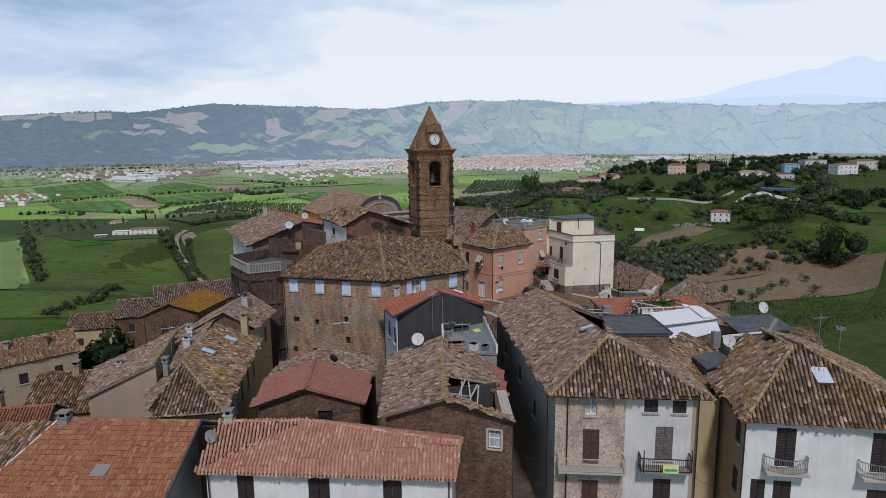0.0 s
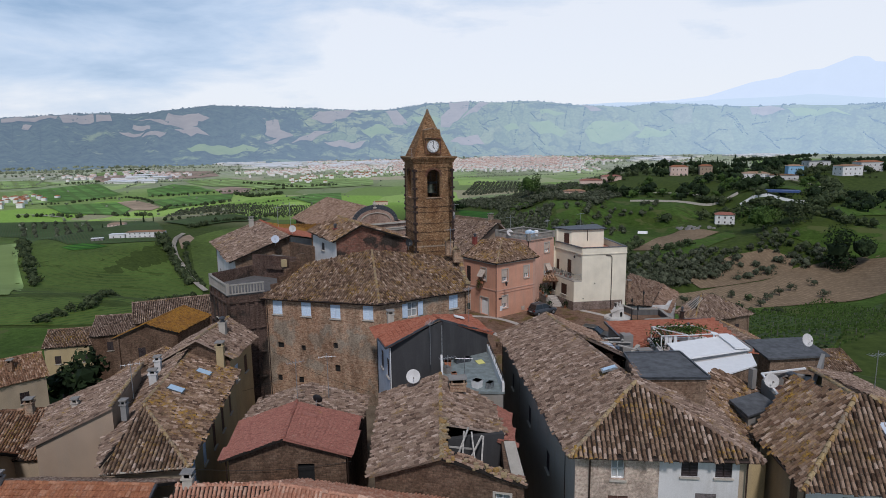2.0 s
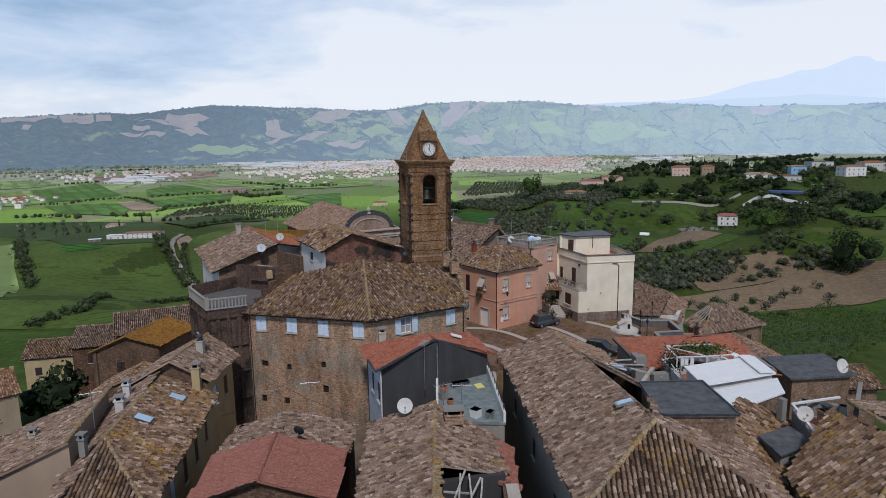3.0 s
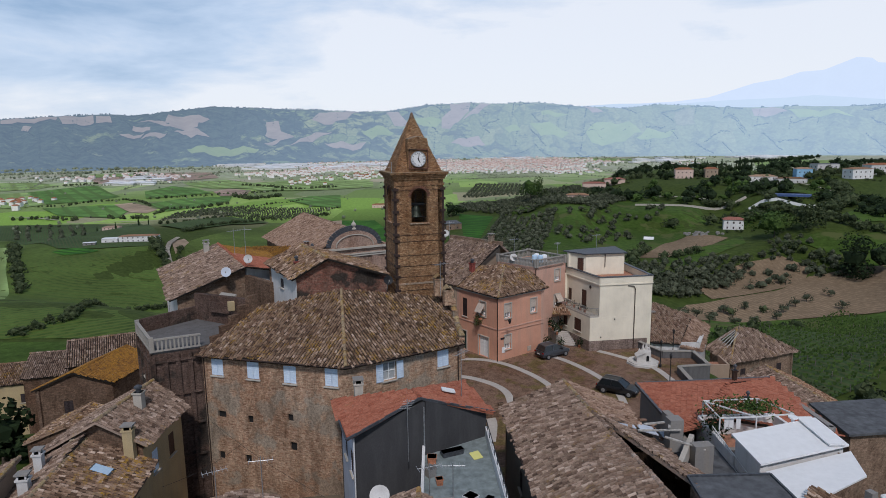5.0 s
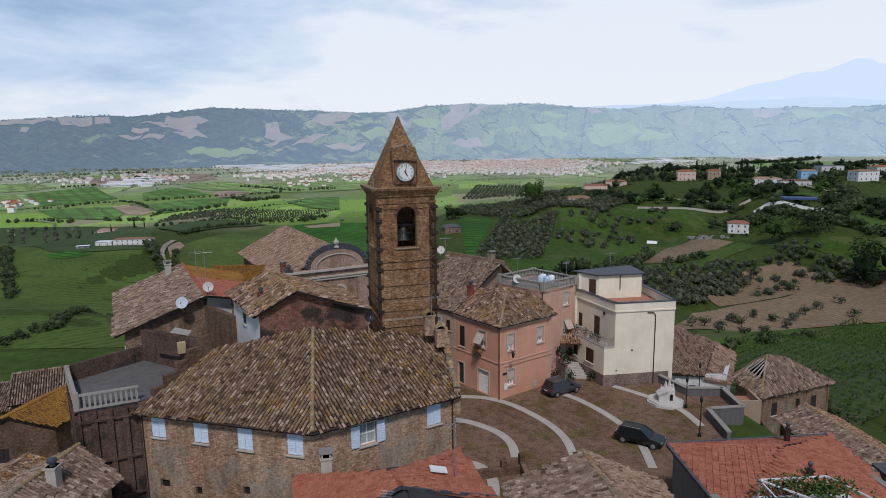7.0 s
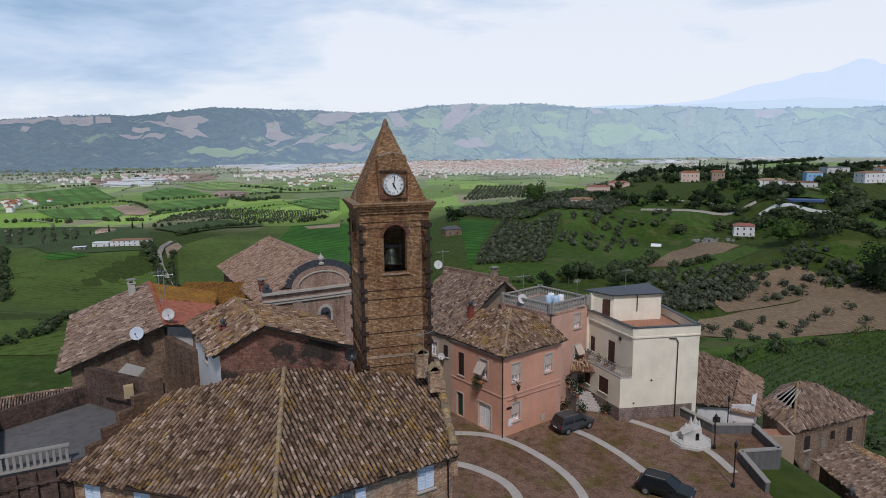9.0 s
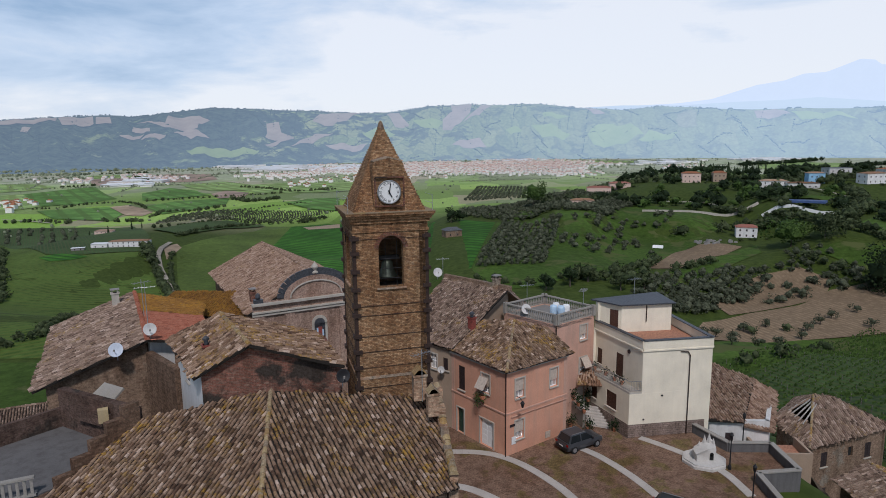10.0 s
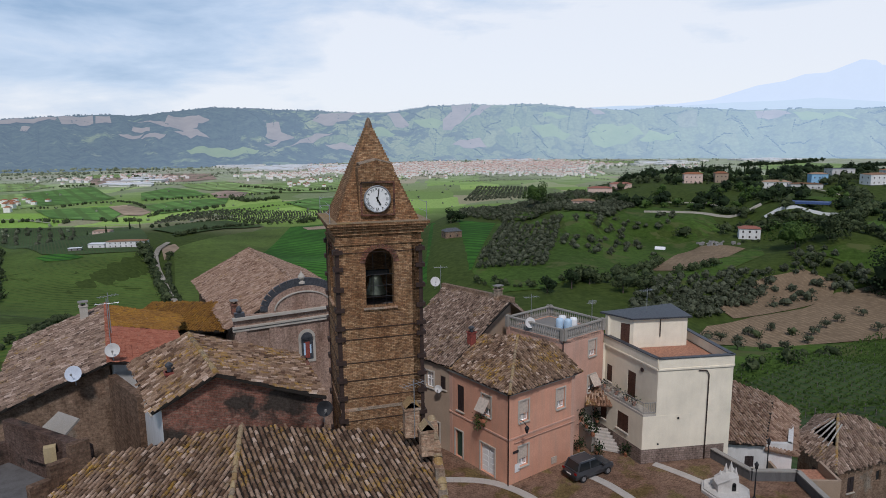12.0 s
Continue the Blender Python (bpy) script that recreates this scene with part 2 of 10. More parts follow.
M["tile_pinkred"] = tile_clay("pinkish red tiles", [(0.30, 0.125, 0.095), (0.34, 0.15, 0.115), (0.27, 0.11, 0.085)], amount=0.15, moss=0.05)
# near black, so that the bed paints the shade between the tiles
M["under"] = plain("shade-black roof bedding", (0.014, 0.010, 0.007), 0.95)
M["ridge"] = tile_clay("ridge tiles", [(0.30, 0.23, 0.15), (0.36, 0.27, 0.15), (0.24, 0.19, 0.14), (0.33, 0.20, 0.07)], amount=0.9, moss=0.1)
M["brick_tower"] = masonry("tower brick", [(0.09, 0.050, 0.028), (0.37, 0.235, 0.118), (0.26, 0.150, 0.076), (0.46, 0.325, 0.180), (0.18, 0.105, 0.058), (0.66, 0.53, 0.34)], (0.12, 0.080, 0.046), 0.19, 0.085)
M["brick_wall"] = masonry("old wall brick", [(0.22, 0.115, 0.075), (0.43, 0.30, 0.195), (0.54, 0.425, 0.295), (0.33, 0.205, 0.13), (0.66, 0.55, 0.41)], (0.33, 0.245, 0.16), 0.30, 0.09, (0.37, 0.315, 0.25), 0.32)
M["brick_dark"] = masonry("dark red brick", [(0.09, 0.045, 0.034), (0.26, 0.12, 0.084), (0.16, 0.085, 0.062), (0.42, 0.29, 0.215)], (0.20, 0.155, 0.125), 0.28, 0.09, (0.055, 0.046, 0.04), 0.3)
M["brick_soot"] = masonry("sooty grey-brown brick", [(0.05, 0.038, 0.033), (0.16, 0.115, 0.09), (0.095, 0.066, 0.053), (0.23, 0.17, 0.135)], (0.13, 0.105, 0.088), 0.28, 0.08, (0.06, 0.052, 0.046), 0.3)
M["stone"] = masonry("rubble stone", [(0.07, 0.048, 0.034), (0.21, 0.148, 0.10), (0.125, 0.086, 0.06), (0.31, 0.235, 0.165)], (0.15, 0.112, 0.08), 0.36, 0.16)
M["stone_pale"] = masonry("pale church brick", [(0.33, 0.235, 0.18), (0.44, 0.335, 0.265), (0.38, 0.28, 0.215), (0.50, 0.40, 0.325)], (0.40, 0.315, 0.25), 0.30, 0.09)
M["stone_grey"] = masonry("grey rubble stone", [(0.15, 0.105, 0.075), (0.29, 0.22, 0.155), (0.20, 0.145, 0.10), (0.39, 0.305, 0.22)], (0.24, 0.185, 0.135), 0.34, 0.14, (0.27, 0.24, 0.2), 0.2)
M["brick_buff"] = masonry("buff brick", [(0.50, 0.43, 0.34), (0.58, 0.51, 0.41), (0.54, 0.46, 0.37), (0.62, 0.56, 0.47)], (0.52, 0.46, 0.38), 0.28, 0.08)
M["stone_base"] = masonry("stone cladding", [(0.20, 0.16, 0.13), (0.30, 0.25, 0.21), (0.25, 0.21, 0.18)], (0.17, 0.14, 0.12), 0.5, 0.2)
M["pink"] = plaster("pink plaster", (0.66, 0.345, 0.235), 0.30)
M["pink_pale"] = plaster("pale pink plaster", (0.62, 0.375, 0.285), 0.38)
M["villa_pink"] = plaster("pale pink villa plaster", (0.72, 0.54, 0.46), 0.1)
M["cream"] = plaster("cream plaster", (0.84, 0.765, 0.615), 0.10)
M["tan"] = plaster("tan plaster", (0.40, 0.30, 0.22), 0.4)
M["white"] = plaster("white plaster", (0.80, 0.785, 0.77), 0.2)
M["whitegrey"] = plaster("grey-white plaster", (0.66, 0.645, 0.63), 0.3)
M["beige"] = plaster("beige plaster", (0.44, 0.35, 0.25), 0.4)
M["ochre"] = plaster("ochre plaster", (0.50, 0.39, 0.22), 0.35)
M["charcoal"] = plaster("charcoal cement render", (0.062, 0.062, 0.065), 0.35, 0.9, (0.10, 0.10, 0.10))
M["paleblue"] = plaster("pale blue plaster", (0.58, 0.63, 0.72), 0.15)
M["cement"] = plaster("grey cement", (0.26, 0.25, 0.24), 0.5)
M["cement_dark"] = plaster("dark stained cement", (0.15, 0.145, 0.145), 0.5, 0.9, (0.06, 0.055, 0.05))
M["concrete"] = plaster("weathered concrete", (0.33, 0.31, 0.28), 0.6)
M["stonecap"] = plaster("travertine", (0.50, 0.46, 0.40), 0.35)
M["strip"] = plaster("pale stone paving", (0.50, 0.46, 0.42), 0.3)
M["whitestone"] = plaster("white monument stone", (0.58, 0.555, 0.52), 0.25)
M["membrane"] = plain("dark bitumen felt", (0.085, 0.088, 0.095), 0.75, 0, 0.3, 1.5)
M["terrace_grey"] = plain("grey-green terrace paint", (0.20, 0.235, 0.235), 0.7, 0, 0.2, 2)
M["terracotta"] = plain("terracotta floor tiles", (0.38, 0.18, 0.11), 0.7)
M["metal_white"] = plain("white sheet roofing", (0.80, 0.80, 0.80), 0.5, 0.0, 0.12, 2)
M["iron"] = plain("rusty wrought iron", (0.045, 0.026, 0.02), 0.75, 0.3)
M["iron_dark"] = plain("black wrought iron", (0.02, 0.02, 0.022), 0.6, 0.4)
M["steel"] = plain("galvanised steel", (0.38, 0.39, 0.40), 0.45, 0.7)
M["bronze"] = plain("dark bell bronze", (0.06, 0.07, 0.055), 0.5, 0.8)
M["wood_brown"] = plain("brown stained shutters", (0.075, 0.032, 0.02), 0.6)
M["wood_dark"] = plain("dark shutters", (0.028, 0.017, 0.017), 0.6)
M["wood_grey"] = plain("grey weathered boards", (0.13, 0.11, 0.105), 0.85, 0, 0.35)
M["blue_white"] = plain("pale blue painted shutters", (0.58, 0.68, 0.80), 0.6, 0, 0.15)
M["white_paint"] = plain("white paint", (0.76, 0.76, 0.75), 0.5, 0, 0.12)
M["beige_blind"] = plain("beige roller blind", (0.50, 0.42, 0.35), 0.7, 0, 0.12)
M["green_door"] = plain("dark green door", (0.012, 0.045, 0.032), 0.5)
M["black"] = plain("matt black", (0.012, 0.012, 0.012), 0.8)
M["lead"] = plain("lead-grey flashing", (0.07, 0.075, 0.085), 0.5, 0.3)
M["copper"] = plain("brown gutter metal", (0.06, 0.038, 0.03), 0.5, 0.5)
M["yellow"] = plain("yellow banner", (0.75, 0.72, 0.25), 0.7, 0, 0.05)
M["red_paint"] = plain("faded red paint", (0.24, 0.055, 0.04), 0.7)
M["rope_green"] = plain("green cloth", (0.05, 0.35, 0.22), 0.8)
M["cloth_white"] = plain("white laundry", (0.78, 0.78, 0.78), 0.9, 0, 0.1)
M["plastic_lb"] = plain("pale blue plastic", (0.45, 0.60, 0.75), 0.4, 0, 0.1)
M["terracotta_pot"] = plain("terracotta pot", (0.42, 0.17, 0.09), 0.8)
M["timber"] = plain("silvery roof timber", (0.40, 0.38, 0.35), 0.9, 0, 0.3)
M["tyre"] = plain("tyre rubber", (0.015, 0.015, 0.016), 0.85)
M["car_grey"] = plain("grey metallic car paint", (0.10, 0.11, 0.125), 0.28, 0.6, 0.03)
M["car_black"] = plain("black car trim", (0.012, 0.012, 0.013), 0.35)
M["lamp_red"] = plain("red tail lamp glass", (0.30, 0.01, 0.01), 0.2, 0, 0.02)
M["blue_tarp"] = plain("blue pool cover", (0.05, 0.09, 0.22), 0.6)
m, t, b = shader("window glass")
b.inputs["Base Color"].default_value = (0.75, 0.8, 0.82, 1)
b.inputs["Roughness"].default_value, b.inputs["IOR"].default_value = 0.05, 1.45
b.inputs["Transmission Weight"].default_value = 0.7
M["glass"] = m
m, t, b = shader("tinted car glass")
b.inputs["Base Color"].default_value, b.inputs["Roughness"].default_value = (0.015, 0.018, 0.02, 1), 0.06
M["car_glass"] = m
M["paving"] = masonry("brick paving", [(0.17, 0.112, 0.078), (0.27, 0.185, 0.128), (0.21, 0.142, 0.10), (0.34, 0.245, 0.175)], (0.15, 0.105, 0.072), 0.28, 0.14, (0.18, 0.14, 0.065), 0.3)
M["soil_street"] = ground_cover("village ground", (0.08, 0.062, 0.045), (0.14, 0.112, 0.082), 0.6)
M["leaf_olive"] = foliage("olive leaves", (0.032, 0.040, 0.022), (0.105, 0.116, 0.074))
M["leaf_dark"] = foliage("dark evergreen leaves", (0.008, 0.016, 0.007), (0.030, 0.048, 0.018))
M["leaf_green"] = foliage("fresh green leaves", (0.022, 0.045, 0.010), (0.075, 0.125, 0.030))
M["leaf_scrub"] = foliage("hedge scrub", (0.022, 0.034, 0.014), (0.078, 0.098, 0.044))
# leaf tones lightened and greyed to paint in the haze over the valley
M["leaf_hazed"] = foliage("haze-pale trees across the valley", (0.11, 0.135, 0.085), (0.30, 0.33, 0.22))
M["bark"] = plain("bark", (0.085, 0.065, 0.05), 0.9, 0, 0.35)

# ---- building blocks ----
class Geo:
    """Collects vertices and faces of one mesh, in world metres."""

    def __init__(self):
        self.v, self.f = [], []

    def add(self, verts, faces):
        k = len(self.v)
        self.v += [Vector(p) for p in verts]
        self.f += [[k + i for i in f] for f in faces]
        return self

    def quad(self, *p):
        return self.add(p, [range(len(p))])

    def box(self, c, size, turn=0.0, taper=1.0):
        """A block on the base centre c, turned about z by degrees."""
        r, (w, d, h) = Matrix.Rotation(radians(turn), 3, "Z"), size
        pts = [Vector(c) + r @ Vector((sx * w / 2 * k, sy * d / 2 * k, z)) for z, k in ((0, 1), (h, taper)) for sx, sy in ((-1, -1), (1, -1), (1, 1), (-1, 1))]
        return self.add(pts, [(3, 2, 1, 0), (4, 5, 6, 7), (0, 1, 5, 4), (1, 2, 6, 5), (2, 3, 7, 6), (3, 0, 4, 7)])

    def bar(self, p, q, w, h, up=(0, 0, 1)):
        """A rectangular bar from p to q."""
        p, q = Vector(p), Vector(q)
        d = (q - p).normalized()
        side = d.cross(Vector(up))
        side = (side if side.length > 1e-4 else d.cross(Vector((1, 0, 0)))).normalized()
        top = side.cross(d)
        pts = [e + side * a * w / 2 + top * b * h / 2 for e in (p, q) for a, b in ((-1, -1), (1, -1), (1, 1), (-1, 1))]
        return self.add(pts, [(3, 2, 1, 0), (4, 5, 6, 7), (0, 1, 5, 4), (1, 2, 6, 5), (2, 3, 7, 6), (3, 0, 4, 7)])

    def tube(self, points, radius, n=6):
        points = [Vector(p) for p in points]
        radii = radius if isinstance(radius, (list, tuple)) else [radius] * len(points)
        rings = []
        for i, p in enumerate(points):
            d = (points[min(i + 1, len(points) - 1)] - points[max(i - 1, 0)]).normalized()
            a = d.cross(Vector((0, 0, 1)) if abs(d.z) < 0.95 else Vector((1, 0, 0))).normalized()
            b = d.cross(a)
            rings.append([p + (a * math.cos(math.tau * j / n) + b * math.sin(math.tau * j / n)) * radii[i] for j in range(n)])
        faces = [(i * n + j, i * n + (j + 1) % n, (i + 1) * n + (j + 1) % n, (i + 1) * n + j) for i in range(len(points) - 1) for j in range(n)]
        faces += [tuple(range(n))[::-1], tuple((len(points) - 1) * n + j for j in range(n))]
        return self.add([p for ring in rings for p in ring], faces)

    def spin(self, c, profile, n=12, axis=(0, 0, 1)):
        """A turned body: profile of (radius, height) along the axis from c."""
        z = Vector(axis).normalized()
        a = z.cross(Vector((0, 1, 0)) if abs(z.y) < 0.9 else Vector((1, 0, 0))).normalized()
        b = z.cross(a)
        pts = [Vector(c) + z * h + (a * math.cos(math.tau * j / n) + b * math.sin(math.tau * j / n)) * r for r, h in profile for j in range(n)]
        k = len(profile)
        faces = [(i * n + j, i * n + (j + 1) % n, (i + 1) * n + (j + 1) % n, (i + 1) * n + j) for i in range(k - 1) for j in range(n)]
        faces += [tuple(range(n))[::-1], tuple((k - 1) * n + j for j in range(n))]
        return self.add(pts, faces)

    def prism(self, outline, z0, z1):
        n = len(outline)
        pts = [(x, y, z) for z in (z0, z1) for x, y in outline]
        return self.add(pts, [tuple(range(n))[::-1], tuple(range(n, 2 * n))] + [(i, (i + 1) % n, n + (i + 1) % n, n + i) for i in range(n)])

    def slab(self, poly, depth):
        """A flat polygon thickened against its normal."""
        poly = [Vector(p) for p in poly]
        nrm = (poly[1] - poly[0]).cross(poly[2] - poly[0]).normalized()
        nrm = nrm if nrm.z > 0 else -nrm
        n = len(poly)
        return self.add(poly + [p - nrm * depth for p in poly], [tuple(range(n)), tuple(range(n, 2 * n))[::-1]] + [(i, n + i, n + (i + 1) % n, (i + 1) % n) for i in range(n)])

    def blob(self, c, r, seed, squash=1.0, rough=0.35, sub=1):
        bm = bmesh.new()
        bmesh.ops.create_icosphere(bm, subdivisions=sub, radius=1.0)
        pts = []
        for v in bm.verts:
            k = 1 + rough * noise.noise(v.co * 1.9 + Vector((seed * 3.7, seed * 1.3, 0)))
            pts.append(Vector(c) + Vector((v.co.x * r * k, v.co.y * r * k, v.co.z * r * k * squash)))
        faces = [[v.index for v in f.verts] for f in bm.faces]
        bm.free()
        return self.add(pts, faces)


BASE = {}


def thing(name, at, label, category, group="", kind=""):
    ob = new(name)
    ob.location = at
    ob.empty_display_size = 0.3
    BASE[ob] = Vector(at)
    return tagged(ob, label, category, group, kind)


def link_mesh(name, g, material, base, smooth=False):
    me = bpy.data.meshes.new(name)
    me.from_pydata([p - base for p in g.v], [], g.f)
    uv = me.uv_layers.new(name="wall")
    flat = np.empty(len(me.loops) * 2, np.float32)
    k = 0
    for f in g.f:
        a, b, c = g.v[f[0]], g.v[f[1]], g.v[f[2]]
        n = (b - a).cross(c - a)
        if n.length < 1e-9:
            n = Vector((0, 0, 1))
        n.normalize()
        if abs(n.z) < 0.7:
            s = Vector((-n.y, n.x, 0)).normalized()
            for i in f:
                flat[k], flat[k + 1] = g.v[i].dot(s), g.v[i].z
                k += 2
        else:
            for i in f:
                flat[k], flat[k + 1] = g.v[i].x, g.v[i].y
                k += 2
    uv.data.foreach_set("uv", flat)
    if smooth:
        me.polygons.foreach_set("use_smooth", [True] * len(me.polygons))
    me.materials.append(material)
    return me


def part(name, g, material, parent, label="", smooth=False):
    """Links a mesh as one part under a thing or under a part."""
    base = BASE[parent]
    ob = new(name, link_mesh(name, g, material, base, smooth))
    ob.parent = parent
    BASE[ob] = base
    return tagged(ob, label)


def solid(name, g, material, label, category, group="", kind="", smooth=False):
    """A thing that is one mesh."""
    lo = Vector([sum(p[i] for p in g.v) / len(g.v) for i in range(2)] + [min(p.z for p in g.v)])
    ob = new(name, link_mesh(name, g, material, lo, smooth))
    ob.location = lo
    BASE[ob] = lo
    return tagged(ob, label, category, group, kind)


def along(p, q):
    """Unit vectors along a wall and out of it (to the right of its direction), and its length."""
    d = Vector((q[0] - p[0], q[1] - p[1], 0))
    u = d.normalized()
    return u, Vector((u.y, -u.x, 0)), d.length


def opening(parent, o, u, n, w, h, kind, depth=0.22):
    """Fills a hole of a wall; o is the middle of its foot on the outer face."""
    z = Vector((0, 0, 1))
    at = lambda s, d, k: o + u * s + n * d + z * k
    # an opaque black panel paints the shade of the room behind the hole
    if kind == "hole":
        part("window", Geo().bar(at(-w / 2, -depth, h / 2), at(w / 2, -depth, h / 2), 0.05, h), M["black"], parent, "black panel painting the shade inside an unglazed opening")
        return
    if kind in ("green_door", "wood_door", "garage", "dark_door"):
        mat = {"green_door": M["green_door"], "wood_door": M["wood_brown"], "garage": M["white_paint"], "dark_door": M["wood_dark"]}[kind]
        leaf = part("door", Geo().bar(at(-w / 2, -depth, h / 2), at(w / 2, -depth, h / 2), 0.06, h), mat, parent, {"green_door": "dark green door leaf", "garage": "white ribbed garage door"}.get(kind, "dark wooden door leaf"))
        for k in range(5 if kind == "garage" else 2):
            for s in (-0.25, 0.25):
                g = Geo()
                step = h / (5 if kind == "garage" else 2)
                g.bar(at(s * w - w * 0.2, -depth + 0.04, step * (k + 0.5)), at(s * w + w * 0.2, -depth + 0.04, step * (k + 0.5)), 0.02, step * 0.75)
                part("panel", g, mat, leaf)
        part("handle", Geo().bar(at(w * 0.38, -depth + 0.07, h * 0.47), at(w * 0.38, -depth + 0.07, h * 0.53), 0.03, 0.03, (1, 0, 0)), M["steel"], leaf, "metal handle")
        fr = Geo()
        for s in (-1, 1):
            fr.bar(at(s * (w / 2 + 0.07), 0.03, 0), at(s * (w / 2 + 0.07), 0.03, h + 0.1), 0.14, 0.06, n)
        fr.bar(at(-w / 2, 0.03, h + 0.05), at(w / 2, 0.03, h + 0.05), 0.06, 0.12)
        part("door_frame", fr, M["stonecap"], leaf, "pale stone surround")
        return
    fr = Geo()
    for s in (-1, 0, 1):
        fr.bar(at(s * (w / 2 - 0.03), -depth, 0.06), at(s * (w / 2 - 0.03), -depth, h), 0.06, 0.06, n)
    for k in (0.03, h * 0.5, h - 0.03):
        fr.bar(at(-w / 2, -depth, k), at(w / 2, -depth, k), 0.06, 0.06)
    win = part("window", fr, M["white_paint"], parent, {"brown": "window behind closed brown shutters", "dark": "window behind closed dark shutters", "blue": "window behind closed pale blue shutters", "open": "white casement with open louvred shutters", "blind": "window with a beige roller blind", "boards": "opening closed with grey boards"}.get(kind, "white-framed window"))
    for s in (-1, 1):
        pane = part("pane", Geo().bar(at(s * w / 4, -depth - 0.02, 0.04), at(s * w / 4, -depth - 0.02, h - 0.04), w / 2 - 0.08, 0.012, n), M["glass"], win)
        pane.visible_shadow = False
    part("sill", Geo().bar(at(-w / 2 - 0.1, -0.05, -0.05), at(w / 2 + 0.1, -0.05, -0.05), 0.36, 0.09), M["stonecap"], win, "stone sill")
    sides = Geo()
    for s in (-1, 1):
        sides.bar(at(s * (w / 2 + 0.07), 0.02, 0), at(s * (w / 2 + 0.07), 0.02, h + 0.12), 0.14, 0.05, n)
    sides.bar(at(-w / 2, 0.02, h + 0.06), at(w / 2, 0.02, h + 0.06), 0.05, 0.12)
    if kind in ("open", "blind", "glass_surround"):
        part("surround", sides, M["stonecap"], win)
    shut = {"brown": M["wood_brown"], "dark": M["wood_dark"], "blue": M["blue_white"], "open": M["blue_white"], "boards": M["wood_grey"]}.get(kind)
    if kind == "blind":
        part("roller_blind", Geo().bar(at(-w / 2, -0.1, h * 0.68), at(w / 2, -0.1, h * 0.68), 0.05, h * 0.62), M["beige_blind"], win, "half-lowered beige blind")
    elif shut:
        for s in (-1, 1):
            if kind == "open":
                a, b, d = at(s * w / 2, 0.05, 0), at(s * (w / 2 + w * 0.5), 0.09, 0), n
            else:
                a, b, d = at(0.01 * s, -0.06, 0), at(s * w / 2, -0.06, 0), n
            m = (a + b) / 2
            leaf = part("shutter", Geo().bar(m + z * 0.02, m + z * (h - 0.02), (b - a).length, 0.045, d), shut, win)
            sl = Geo()
            count = max(5, int(h / 0.17))
            for k in range(count):
                zz = z * (0.12 + (h - 0.24) * k / (count - 1))
                sl.bar(a.lerp(b, 0.1) + zz + d * 0.03, a.lerp(b, 0.9) + zz + d * 0.03, 0.02, 0.05, (0, 0.35, 1))
            part("louvre", sl, shut, leaf)


def wall(parent, p, q, z0, z1, mat, openings=(), thick=0.42, name="wall", label=""):
    """A wall with thickness whose openings go through it. openings: (metres from p, foot height, width, height, kind)."""
    u, n, length = along(p, q)
    p = Vector((p[0], p[1], 0))
    holes = [(s - w / 2, s + w / 2, zb, zb + h) for s, zb, w, h, *_ in openings]
    xs = sorted({0.0, length, *[v for a, b, _, _ in holes for v in (a, b)]})
    zs = sorted({z0, z1, *[v for _, _, a, b in holes for v in (a, b)]})
    g = Geo()
    pt = lambda s, d, z: p + u * s - n * d + Vector((0, 0, z))
    for x0, x1 in zip(xs, xs[1:]):
        for a, b in zip(zs, zs[1:]):
            cx, cz = (x0 + x1) / 2, (a + b) / 2
            if not any(h[0] < cx < h[1] and h[2] < cz < h[3] for h in holes):
                g.quad(pt(x0, 0, a), pt(x1, 0, a), pt(x1, 0, b), pt(x0, 0, b))
                g.quad(pt(x1, thick, a), pt(x0, thick, a), pt(x0, thick, b), pt(x1, thick, b))
    for x0, x1, a, b in holes + [(0, length, z0, z1)]:
        flip = (x0, x1, a, b) == (0, length, z0, z1)
        for e in (((x0, a), (x1, a)), ((x1, a), (x1, b)), ((x1, b), (x0, b)), ((x0, b), (x0, a))):
            (s0, k0), (s1, k1) = e if not flip else e[::-1]
            g.quad(pt(s0, 0, k0), pt(s0, thick, k0), pt(s1, thick, k1), pt(s1, 0, k1))
    ob = part(name, g, mat, parent, label)
    for s, zb, w, h, kind in openings:
        opening(ob if name == "wall" else parent, p + u * s + Vector((0, 0, zb)), u, n, w, h, kind)
    return ob


def gable(parent, p, q, z0, apex_s, apex_z, mat, z_end=None, thick=0.4):
    """The upper part of a wall under a pitched roof."""
    u, n, length = along(p, q)
    p = Vector((p[0], p[1], 0))
    z_end = z0 if z_end is None else z_end
    pts = [p + Vector((0, 0, z0)), p + u * length + Vector((0, 0, z0)), p + u * length + Vector((0, 0, z_end + 0.01)), p + u * apex_s + Vector((0, 0, apex_z))]
    g = Geo()
    k = len(pts)
    g.add(pts + [v - n * thick for v in pts], [tuple(range(k)), tuple(range(k, 2 * k))[::-1]] + [(i, k + i, k + (i + 1) % k, (i + 1) % k) for i in range(k)])
    return part("gable", g, mat, parent)


TILE = {}


